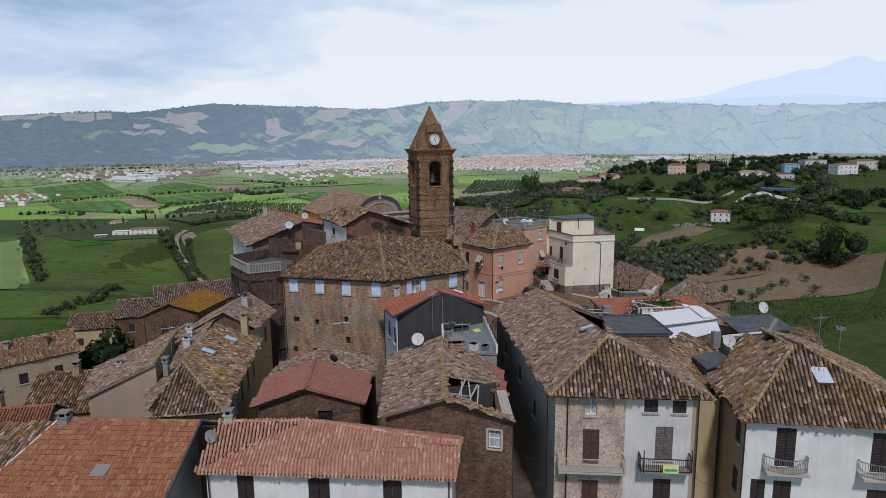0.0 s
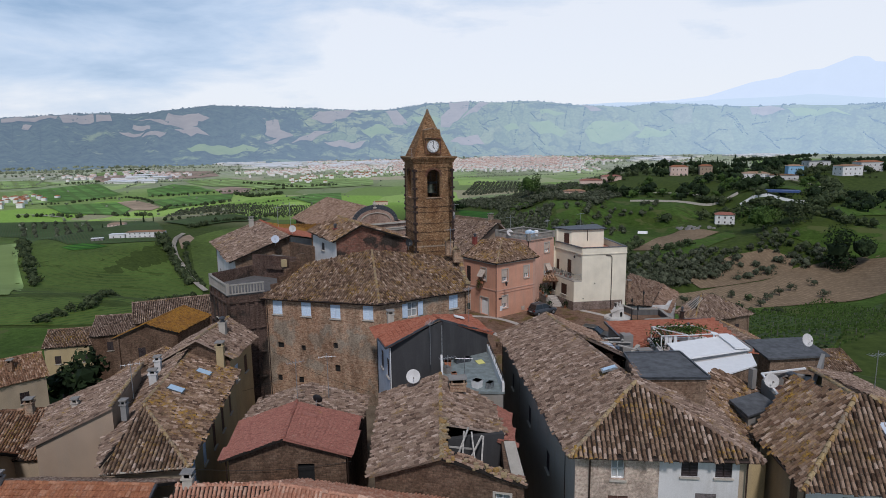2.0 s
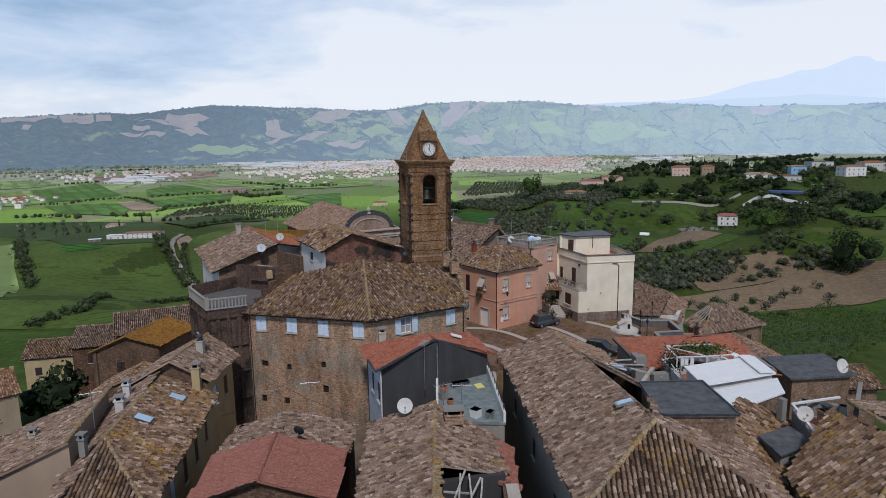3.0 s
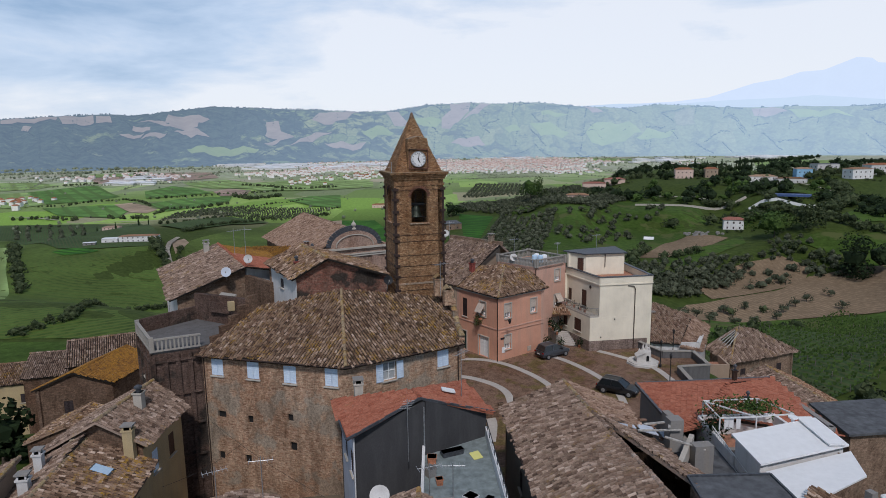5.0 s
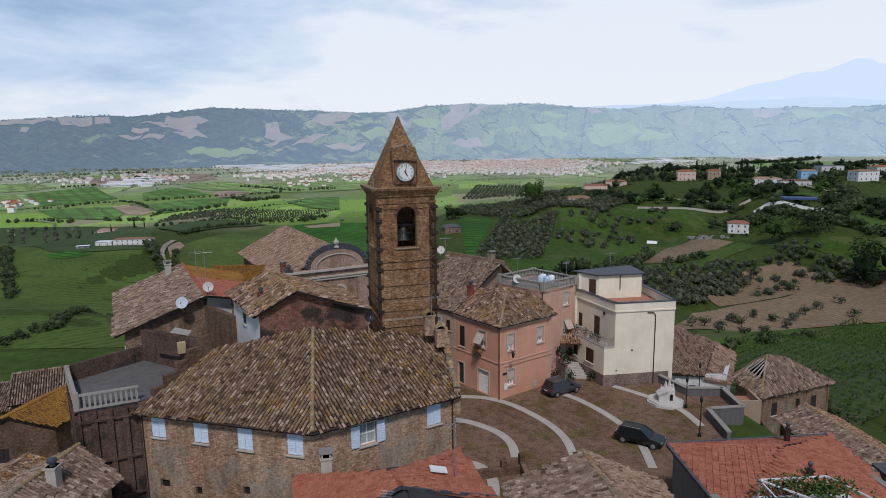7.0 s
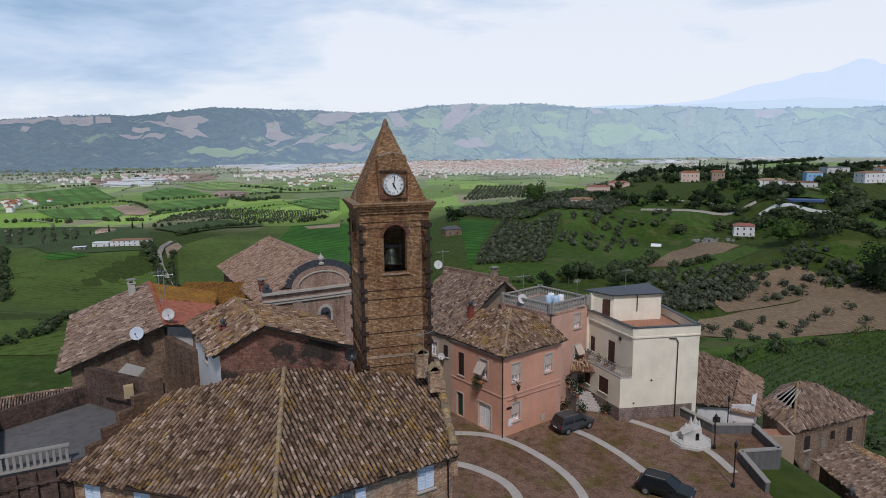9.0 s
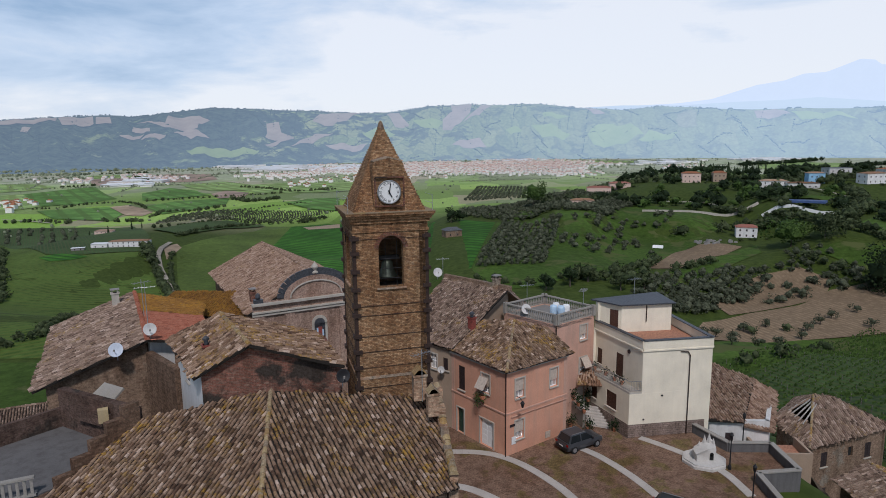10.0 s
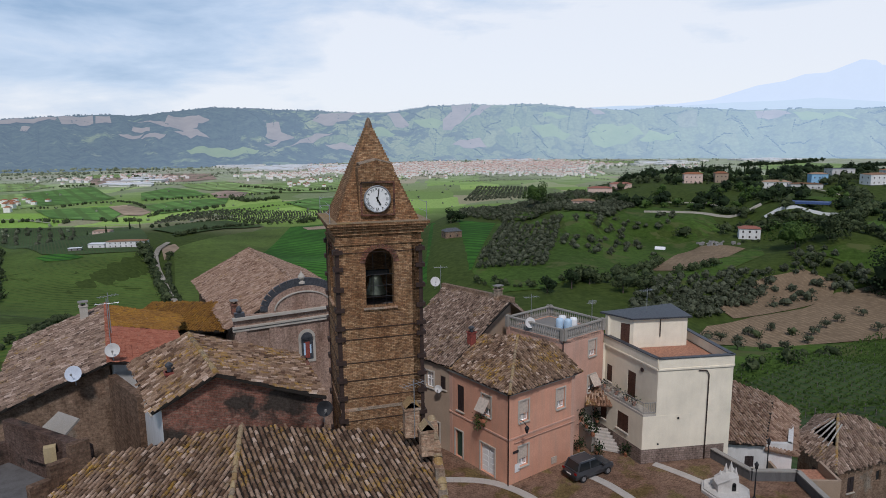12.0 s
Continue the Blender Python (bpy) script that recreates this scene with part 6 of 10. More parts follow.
for x, y, w, d, h in ((8.9, -32.4, 0.9, 0.8, 2.2), (9.6, -35.2, 1.2, 0.7, 1.8), (9.4, -30.6, 0.5, 1.9, 1.5)):
    part("cement_pier", Geo().box((x, y, 5.6), (w, d, h), 8), M["cement"], rubble)
part("wall_stub", Geo().bar((7.4, -37.4, 6.8), (9.6, -33.6, 6.8), 0.3, 0.9), M["stonecap"], rubble)
for k in range(3):
    part("cement_panel", Geo().bar((5.4 + k * 1.5, -31.3, 7.2 - k * 0.5), (6.6 + k * 1.5, -31.2, 6.8 - k * 0.5), 1.2, 0.06, (0.3, 0, 1)), M["paleblue"], rubble)

# balconies on that front
def balcony(name, c, u_, w, depth, mat, slab_mat, label, curved=False):
    n_ = Vector((u_.y, -u_.x, 0))
    c = Vector(c)
    ob = thing(name, c, label, "balcony", "street balconies")
    part("slab", Geo().bar(c - u_ * w / 2 + n_ * depth / 2, c + u_ * w / 2 + n_ * depth / 2, depth, 0.14), slab_mat, ob)
    if curved:
        pts = [c + u_ * (-w / 2 + w * k / 10) + n_ * (depth * (0.45 + 0.55 * math.sin(math.pi * k / 10))) for k in range(11)]
        pts = [c - u_ * w / 2] + pts + [c + u_ * w / 2]
    else:
        pts = [c - u_ * w / 2, c - u_ * w / 2 + n_ * depth, c + u_ * w / 2 + n_ * depth, c + u_ * w / 2]
    z = Vector((0, 0, 1))
    for a, b in zip(pts, pts[1:]):
        part("handrail", Geo().bar(a + z * 1.02, b + z * 1.02, 0.06, 0.05), mat, ob)
        part("lower_rail", Geo().bar(a + z * 0.15, b + z * 0.15, 0.035, 0.035), mat, ob)
        count = max(1, int((b - a).length / 0.13))
        for i in range(count):
            p = a.lerp(b, (i + 0.5) / count)
            part("bar", Geo().bar(p + z * 0.08, p + z * 1.0, 0.022, 0.022), mat, ob)
    for s in (-0.35, 0.35):
        part("corbel", Geo().box(c + u_ * w * s + n_ * depth * 0.3 - z * 0.32, (0.14, 0.14, 0.26)), slab_mat, ob)
    return ob


uf, nf, _ = along(r0, r1)
balcony("balcony", Vector((2.7, -52.85, 2.05)), uf, 4.4, 1.0, M["beige_blind"], M["stonecap"], "beige slatted balcony railing on a stone slab")
bb = balcony("balcony", Vector((7.55, -53.3, 2.25)), uf, 3.3, 1.0, M["iron_dark"], M["cement"], "black iron balcony railing with a banner")
part("banner", Geo().bar(Vector((7.2, -54.33, 2.62)), Vector((8.2, -54.42, 2.62)), 0.02, 0.62), M["yellow"], bb, "yellow and white banner with plain bars")
part("banner_bar", Geo().bar(Vector((7.3, -54.36, 2.55)), Vector((8.1, -54.43, 2.55)), 0.02, 0.16), M["rope_green"], bb)
for s in (5.95, 9.15):
    part("lamp_post", Geo().tube([(s, -54.2, 2.3), (s, -54.2, 3.9)], 0.035, 6), M["iron_dark"], bb)

# flat-roofed box, white-roofed addition and terraces behind the hipped house
ob = house("flat_roof_block", (7.5, -46, 6.5), "low stone block with a dark felt flat roof")
shell(ob, [(5.35, -48.0), (9.45, -48.1), (9.3, -43.5), (5.6, -43.6)], 6.0, 9.85, M["stone_grey"])
part("felt_roof", Geo().slab([(5.25, -48.15, 9.98), (9.6, -48.25, 9.98), (9.45, -43.35, 9.98), (5.5, -43.45, 9.98)], 0.14), M["membrane"], ob, "dark bitumen felt roof")
g = Geo()
for a, b in (((5.25, -48.15), (9.6, -48.25)), ((9.6, -48.25), (9.45, -43.35)), ((9.45, -43.35), (5.5, -43.45)), ((5.5, -43.45), (5.25, -48.15))):
    g.bar((*a, 10.02), (*b, 10.02), 0.1, 0.1)
part("roof_edge", g, M["lead"], ob)
ob = house("white_roof_block", (15, -37, 3), "white rooftop addition with sheet roofing beside a tiled terrace")
shell(ob, [(12.2, -37.2), (18.2, -35.2), (18.2, -32.0), (12.1, -34.2)], 3.0, 7.2, M["white"])
part("white_roof", Geo().slab([(12.0, -37.6, 7.35), (18.4, -35.4, 7.35), (18.4, -31.8, 7.45), (11.9, -34.0, 7.45)], 0.12), M["metal_white"], ob, "white sheet roof")
part("white_roof_lip", Geo().bar((17.5, -35.7, 7.5), (17.5, -32.0, 7.58), 1.0, 0.08), M["metal_white"], ob)
part("lower_roof", Geo().slab([(12.4, -41.4, 7.05), (17.4, -38.6, 7.15), (18.4, -35.6, 7.05), (12.2, -37.8, 7.0)], 0.1), M["metal_white"], ob, "lower white sheet roof")
shell(ob, [(12.5, -41.2), (17.2, -38.6), (18.1, -35.6), (12.3, -37.8)], 2.5, 6.9, M["stone_grey"])
part("vent_cap", Geo().spin((16.6, -32.4, 7.4), [(0.1, 0), (0.1, 0.3), (0.3, 0.32), (0.3, 0.4)], 12), M["metal_white"], ob)
downpipe(ob, 12.15, -37.3, 3.5, 7.1, M["white_paint"])

# red-roofed house with the pergola terrace
ob = house("red_roof_house", (16, -25, -3), "house with a bright red tiled roof, white terrace and pergola")
shell(ob, [(10.6, -31.0), (18.2, -31.6), (22.3, -28.0), (22.0, -19.2), (10.4, -20.6)], -5, 4.9, M["cement"])
s0, s1, s2, s3, mid = Vector((10.2, -20.3, 5.25)), Vector((22.3, -18.8, 5.0)), Vector((22.6, -28.5, 4.5)), Vector((10.3, -29.8, 5.6)), Vector((17.05, -22.1, 5.95))
tiled(ob, [s3, (14.0, -28.5, 5.75), mid, s0], M["tile_red"], 71, 0.24, 0.4, 0.42, 0.09, 0.3)
tiled(ob, [s0, mid, (20.5, -20.0, 5.35), s1], M["tile_red"], 72, 0.24, 0.4, 0.42, 0.09, 0.3)
tiled(ob, [s1, (20.5, -20.0, 5.35), mid, (14.0, -28.5, 5.75), s2], M["tile_red"], 73, 0.24, 0.4, 0.42, 0.09, 0.3)
ridge(ob, s0, mid, M["tile_red"])
part("verge", Geo().bar(s0 + Vector((-0.15, 0.1, 0)), s1 + Vector((0, 0.2, 0)), 0.2, 0.2), M["lead"], ob)
part("verge", Geo().bar(s0 + Vector((-0.15, 0, 0)), s3 + Vector((-0.15, 0, 0)), 0.2, 0.2), M["lead"], ob)
for p in (Vector((18.2, -20.6, 5.6)), Vector((17.0, -25.5, 5.3))):
    chimney(tuple(p), 0.3, 0.3, 0.9, M["copper"], "thin brown metal flue on the red roof", 0, "cowl")
part("terrace_floor", Geo().slab([(12.2, -34.2, 4.6), (17.9, -32.1, 4.6), (17.6, -28.2, 4.6), (12.3, -28.4, 4.6)], 0.3), M["terracotta"], ob, "terracotta terrace floor")
for a, b in (((12.1, -34.2), (12.2, -28.3)), ((12.2, -28.3), (17.6, -28.1)), ((17.6, -28.1), (18.1, -32.0))):
    part("terrace_wall", Geo().bar((*a, 5.1), (*b, 5.1), 0.22, 1.9), M["white"], ob, "white rendered terrace wall")
pg = thing("pergola", (14.5, -29.5, 4.6), "white pergola frame with climbing plants", "pergola")
posts = [(12.4, -31.2), (12.4, -28.4), (16.4, -28.1), (17.6, -30.7), (14.9, -31.1)]
for x, y in posts:
    part("post", Geo().bar((x, y, 4.6), (x, y, 7.2), 0.08, 0.08), M["white_paint"], pg)
for a, b in ((0, 1), (1, 2), (2, 3), (0, 4), (4, 3), (1, 4)):
    part("beam", Geo().bar((*posts[a], 7.2), (*posts[b], 7.2), 0.08, 0.08), M["white_paint"], pg)
g = Geo()
for k in range(11):
    x = 12.4 + 0.36 * k
    g.bar((x, -28.35, 6.5), (x + 0.5, -28.32, 7.15), 0.02, 0.03)
    g.bar((x + 0.5, -28.33, 6.5), (x, -28.34, 7.15), 0.02, 0.03)
part("lattice", g, M["white_paint"], pg, "white diamond lattice")
rng = random.Random(9)


def leaf_cloud(count, c, spread_, size, rng_):
    g_ = Geo()
    for k in range(count):
        p = Vector((c[0] + rng_.gauss(0, spread_[0]), c[1] + rng_.gauss(0, spread_[1]), c[2] + rng_.gauss(0, spread_[2])))
        d = Vector((rng_.uniform(-1, 1), rng_.uniform(-1, 1), rng_.uniform(-0.6, 1))).normalized() * size
        s = d.cross(Vector((rng_.uniform(-1, 1), rng_.uniform(-1, 1), 1))).normalized() * size * 0.5
        g_.quad(p - d, p + s, p + d, p - s)
    return g_


part("vine", leaf_cloud(700, (15.4, -29.3, 7.2), (1.0, 0.6, 0.2), 0.13, rng), M["leaf_green"], pg, "green climbing plant")
part("vine", leaf_cloud(250, (13.6, -28.7, 7.0), (0.7, 0.3, 0.25), 0.12, rng), M["leaf_green"], pg)
bush = thing("terrace_bush", (12.0, -30.6, 4.6), "dark bush in a pot at the terrace corner", "bush")
part("pot", Geo().spin((12.5, -30.4, 4.6), [(0.25, 0), (0.34, 0.5)], 12), M["terracotta_pot"], bush)
part("leaves", leaf_cloud(420, (12.4, -30.5, 6.3), (0.45, 0.45, 0.5), 0.14, rng), M["leaf_dark"], bush)
g = Geo()
for k, (x, y) in enumerate(((12.9, -31.1), (13.25, -31.05), (13.7, -31.1))):
    g.bar((x, y, 6.35), (x, y, 7.15), 0.3, 0.04, (0, 1, 0))
solid("laundry", g, M["cloth_white"], "white and green washing hung from the pergola", "laundry")
railing("terrace_railing", [(12.0, -37.0, 5.0), (12.05, -30.9, 5.6)], 0.9, "white metal terrace railing", M["white_paint"], 0.3)
ob = house("flat_yard", (10.5, -35, 1), "low flat cement roofs between the houses")
shell(ob, [(9.3, -40.0), (12.0, -40.0), (12.0, -31.2), (9.0, -31.2)], 1.0, 5.2, M["cement"])
part("felt_roof", Geo().slab([(9.2, -40.1, 5.3), (12.1, -40.1, 5.3), (12.1, -31.0, 5.3), (8.9, -31.0, 5.3)], 0.15), M["membrane"], ob)

# roofs between the two front houses
ob = house("middle_house", (13, -44, -4), "low tiled house with a small cement canopy")
shell(ob, [(10.2, -50.5), (12.6, -50.0), (17.0, -42.0), (12.0, -40.8), (10.0, -43.5)], -5, 5.6, M["ochre"])
m0, m1, m2 = Vector((9.9, -51.0, 5.3)), Vector((13.0, -47.5, 5.3)), Vector((10.6, -43.6, 7.4))
tiled(ob, [m0, m1, on_plane(m0, m1, m2, 18.0, -41.2), on_plane(m0, m1, m2, 13.5, -40.2), m2], M["tile_old"], 81)
part("canopy", Geo().slab([(13.0, -46.6, 6.6), (15.9, -45.0, 6.6), (15.2, -43.3, 6.9), (12.6, -44.6, 6.9)], 0.16), M["membrane"], ob, "small flat cement canopy")
part("canopy_wall", Geo().prism([(13.2, -46.2), (15.6, -44.9), (15.1, -43.6), (12.9, -44.7)], 4.5, 6.5), M["cement"], ob)
ob = house("terrace_block", (18, -42, 0), "grey rendered block with a small balustraded terrace cut into the roof")
shell(ob, [(15.7, -45.3), (17.2, -46.2), (20.6, -40.5), (18.2, -39.3), (16.4, -41.4)], -4, 7.0, M["cement"])
part("terrace_floor", Geo().slab([(16.3, -44.6, 6.4), (18.6, -43.4, 6.4), (19.6, -40.6, 6.4), (16.9, -41.2, 6.4)], 0.15), M["terracotta"], ob)
g = Geo()
for a, b in (((15.7, -45.3), (16.6, -41.0)), ((16.6, -41.0), (20.4, -40.0))):
    g.bar((*a, 7.35), (*b, 7.35), 0.16, 0.12)
part("coping", g, M["white_paint"], ob)
part("side_wall", Geo().slab([(17.2, -46.2, 8.6), (20.9, -41.0, 8.9), (20.9, -40.9, 6.5), (17.2, -46.1, 6.5)], 0.25), M["cement"], ob, "grey rendered party wall")
part("pillar", Geo().box((15.6, -41.6, 6.5), (0.4, 0.4, 1.5), 20), M["cement"], ob)
chimney((17.9, -42.6, 6.5), 0.7, 0.6, 1.1, M["brick_wall"], "brick chimney with a white domed cap", 10, "cowl")
dish((16.0, -43.4, 7.0), (-0.2, -1, 0.4), 0.5)
dish((20.4, -39.6, 8.7), (0.3, -1, 0.4), 0.5)
ob = house("dark_flat_roof", (23, -34, -3), "dark felt-roofed building beside the red roof")
shell(ob, [(26.4, -23.6), (32.4, -22.8), (33.0, -17.2), (26.8, -18.0)], -8, 2.2, M["stone_grey"])
part("felt_roof", Geo().slab([(26.0, -24.0, 2.3), (32.8, -23.2, 2.3), (33.4, -16.8, 2.2), (26.4, -17.6, 2.2)], 0.2), M["membrane"], ob, "dark grey felt roof")
ob = house("old_tile_row", (31, -7, -9), "low old house with brown tile roof under the square")
shell(ob, [(29.6, -15.5), (36.0, -15.2), (34.4, -0.6), (28.7, -0.8)], -13, -2.3, M["stone"], {3: [(4.0, -5.6, 0.9, 1.4, "dark"), (9.5, -5.6, 0.9, 1.4, "dark")]})
n0_, n1_, n2_, n3_, n4_, n5_ = Vector((28.2, -0.3, -2.2)), Vector((31.6, 0.2, -0.9)), Vector((33.2, -16.0, -0.9)), Vector((29.0, -16.2, -2.2)), Vector((36.7, -15.8, -2.4)), Vector((35.0, 0.0, -2.4))
tiled(ob, [n3_, n2_, n1_, n0_], M["tile_grey"], 83)
tiled(ob, [n2_, n4_, n5_, n1_], M["tile_brown"], 84)
ridge(ob, n1_, n2_, M["ridge"])
ob = house("lichen_roof_shed", (38, -9, -9), "small stone shed with a lichen-spotted tile roof")
shell(ob, [(37.0, -13.0), (42.5, -12.6), (42.0, -6.0), (36.6, -6.6)], -14, -3.4, M["stone_grey"])
tiled(ob, [(36.4, -13.6, -3.4), (43.1, -13.2, -3.4), (42.9, -9.4, -1.9), (36.2, -9.8, -1.9)], M["tile_old"], 85)
tiled(ob, [(42.9, -9.4, -1.9), (42.6, -5.4, -3.4), (36.0, -6.0, -3.4), (36.2, -9.8, -1.9)], M["tile_old"], 86)

# white house with curved balconies
ob = house("white_house", (17, -51, -5), "white plastered house with dark shutters under a brown hipped tile roof")
x0_, x1_, x2_, x3_ = (12.4, -54.5), (23.5, -56.2), (25.0, -46.5), (13.2, -47.4)
shell(ob, [x0_, x1_, x2_, x3_], -6, 6.1, [M["white"], M["white"], M["beige"], M["beige"]], {
    0: [(2.5, 3.0, 1.2, 2.7, "dark"), (8.2, 3.0, 1.2, 2.7, "dark"), (2.5, -0.6, 1.1, 2.6, "dark"), (1.0, -0.6, 0.9, 2.6, "dark"), (8.2, -0.8, 1.2, 2.6, "dark")],
    3: [(5.8, 4.0, 1.0, 1.7, "dark"), (5.8, 0.4, 1.0, 1.7, "dark")]})
y0_, y1_, y2_, pk2 = Vector((12.0, -55.0, 6.25)), Vector((23.9, -56.8, 6.3)), Vector((12.8, -47.6, 6.0)), Vector((16.6, -51.6, 10.1))
pk3, pk4 = Vector((17.3, -51.7, 10.12)), Vector((17.8, -44.8, 9.2))
tiled(ob, [y0_, y1_, pk3, pk2], M["tile_old"], 91, 0.27, 0.38, 0.48, 0.115, singles=300)
tiled(ob, [y2_, y0_, pk2, on_plane(y2_, y0_, pk2, 16.2, -45.6)], M["tile_old"], 92, 0.27, 0.38, 0.48, 0.115)
tiled(ob, [y1_, (25.6, -46.2, 6.25), pk3], M["tile_old"], 93, 0.27, 0.38, 0.48, 0.115)
tiled(ob, [pk3, (25.6, -46.2, 6.25), (24.6, -38.6, 6.3), pk4], M["tile_grey"], 94)
ridge(ob, y0_, pk2, M["ridge"])
ridge(ob, y1_, pk3, M["ridge"])
ridge(ob, pk2, pk4, M["ridge"])
ridge(ob, (25.6, -46.2, 6.3), pk3, M["ridge"])
gutter(ob, y0_, y1_)
gutter(ob, y0_, y2_)
downpipe(ob, 12.3, -54.65, -5, 6.1)
sk = part("skylight_frame", Geo().slab([(17.1, -53.9, 8.28), (18.3, -54.08, 8.28), (18.2, -53.05, 9.12), (17.0, -52.87, 9.12)], 0.1), M["wood_dark"], ob, "roof window")
part("skylight_pane", Geo().slab([(17.2, -53.85, 8.38), (18.2, -54.0, 8.38), (18.1, -53.1, 9.12), (17.1, -52.95, 9.12)], 0.04), M["paleblue"], sk)
u2, n2f, _ = along(x0_, x1_)
for s in (2.5, 8.2):
    balcony("balcony", Vector((*x0_, 2.85)) + u2 * s, u2, 2.6, 0.9, M["steel"], M["stonecap"], "curved grey iron balcony", True)
antenna((23.0, -44, 6.5), 3.6, 15)
antenna((26.0, -42, 5.5), 3.0, 60)

# ruined stone house
ob = house("stone_house", (-7, -46, -5), "old rubble-stone house with its tiled roof partly fallen in")
z0_, z1_, z2_, z3_ = (-11.6, -49.4), (-2.5, -51.6), (-2.9, -39.6), (-12.0, -38.2)
shell(ob, [z0_, z1_, z2_, z3_], -6, 4.3, M["stone"], {0: [(8.1, 2.6, 0.9, 1.4, "glass_surround"), (2.05, 2.7, 0.75, 0.5, "hole")]})
gable(ob, z0_, z1_, 4.3, 4.42, 6.05, M["stone"], 4.7)
gable(ob, z2_, z3_, 4.3, 4.5, 6.6, M["stone"])
i0, i1, i2, i3 = Vector((-11.95, -49.9, 4.45)), Vector((-7.35, -50.9, 6.2)), Vector((-7.5, -39.2, 7.0)), Vector((-12.3, -38.0, 4.9))
tiled(ob, [i0, i1, i2, i3], M["tile_grey"], 101, 0.26, 0.34, 0.46, 0.115, 2.0, 300)
hole = [(-6.9, -49.6), (-3.2, -50.4), (-3.2, -46.0), (-6.9, -47.2)]
k1_, k2_ = Vector((-2.4, -51.9, 4.8)), Vector((-2.8, -41.0, 5.4))
slope = [(-7.35, -46.9, 6.5), (-3.0, -45.6, 5.1), (-3.6, -41.2, 5.4), (-7.45, -39.4, 7.0)]
tiled(ob, slope, M["tile_grey"], 102, 0.26, 0.34, 0.46, 0.115, 2.4)
tiled(ob, [(-7.35, -50.9, 6.15), (-2.3, -51.95, 4.85), (-2.4, -51.2, 4.95), (-7.35, -49.7, 6.25)], M["tile_beige"], 103, 0.26, 0.34, 0.46, 0.115, 3.0)
tiled(ob, [(-3.6, -46.2, 4.9), (-2.3, -46.4, 4.4), (-2.3, -41.5, 4.7), (-3.5, -41.4, 5.3)], M["tile_pinkred"], 104, 0.22, 0.36, 0.4, 0.09, 0.3)
ridge(ob, i1, i2, M["ridge"], 8, 0.17)
part("inner_wall", Geo().bar((-3.3, -50.9, 2.5), (-3.1, -46.0, 2.5), 0.5, 4.6), M["stone"], ob)
part("wall_top", Geo().bar((-2.75, -51.4, 4.75), (-2.85, -46.6, 4.85), 0.75, 0.35), M["stonecap"], ob, "crumbling pale wall head")
part("cross_wall", Geo().bar((-7.0, -46.7, 3.2), (-3.2, -45.8, 3.2), 0.4, 4.2), M["charcoal"], ob)
for k, (a, b) in enumerate((((-6.6, -49.0, 4.6), (-5.6, -47.0, 6.2)), ((-6.1, -49.3, 4.4), (-5.9, -47.1, 6.0)), ((-5.2, -49.2, 4.2), (-5.4, -47.0, 5.9)), ((-5.8, -48.6, 4.3), (-4.7, -46.9, 5.6)), ((-6.9, -48.2, 5.5), (-5.4, -47.4, 4.9)), ((-4.9, -49.0, 4.0), (-4.6, -46.8, 5.5)))):
    part("rafter", Geo().bar(a, b, 0.1, 0.1), M["timber"], ob, "fallen silvery rafter")
g = Geo()
rng = random.Random(12)
for k in range(60):
    t_ = rng.random()
    c = Vector((-7.3, -50.5, 6.2)).lerp(Vector((-7.35, -46.8, 6.5)), t_) if k % 2 else Vector((-7.2, -50.9, 6.1)).lerp(Vector((-2.6, -51.7, 4.95)), t_)
    g.box(c + Vector((rng.uniform(-0.15, 0.35), rng.uniform(-0.1, 0.5), rng.uniform(-0.05, 0.12))), (rng.uniform(0.12, 0.35), rng.uniform(0.12, 0.4), rng.uniform(0.06, 0.2)), rng.uniform(0, 90))
part("rubble", g, M["ridge"], ob, "loose tiles and rubble on the broken roof edge")
dish((-9.6, -39.6, 6.2), (0.1, -1, 0.3), 0.55)
chimney((-6.2, -41.6, 6.6), 1.2, 0.8, 0.7, M["brick_wall"], "wide low brick chimney on the tile roof", 5, "slab")

# charcoal house with red roof and roof terrace
ob = house("charcoal_house", (-8, -31, -4), "house with charcoal cement walls and a red tiled roof")
d0, d1, d2, d3 = (-12.0, -33.2), (-7.3, -32.6), (-3.2, -30.0), (-4.9, -25.6)
d4 = (-13.7, -27.8)
wall(ob, d0, d1, -5, 7.2, M["charcoal"])
gable(ob, d0, d1, 7.2, 4.6, 9.2, M["charcoal"], 9.0)
wall(ob, d1, d2, -5, 7.4, M["charcoal"])
gable(ob, d1, d2, 7.4, 0.05, 9.2, M["charcoal"], 7.5)
wall(ob, d2, d3, -5, 7.3, M["charcoal"])
wall(ob, d3, d4, -5, 7.2, M["charcoal"])
wall(ob, d4, d0, -5, 7.2, M["paleblue"], [(2.6, 4.2, 0.9, 1.7, "dark"), (5.0, 4.2, 0.9, 1.7, "dark"), (5.0, 0.2, 0.9, 2.2, "dark")])
j0, j1, j2, j3 = Vector((-12.3, -33.9, 7.3)), Vector((-7.65, -32.5, 9.45)), Vector((-8.2, -30.7, 9.3)), Vector((-14.4, -27.4, 7.2))
tiled(ob, [j0, j1, j2, j3], M["tile_red"], 111, 0.24, 0.4, 0.42, 0.09, 0.3, 250)
tiled(ob, [j1, (-2.7, -30.3, 7.35), (-4.6, -25.0, 7.6), j2], M["tile_red"], 112, 0.24, 0.4, 0.42, 0.09, 0.3)
ridge(ob, j1, j2, M["tile_red"])
gutter(ob, j0, j3, M["lead"])
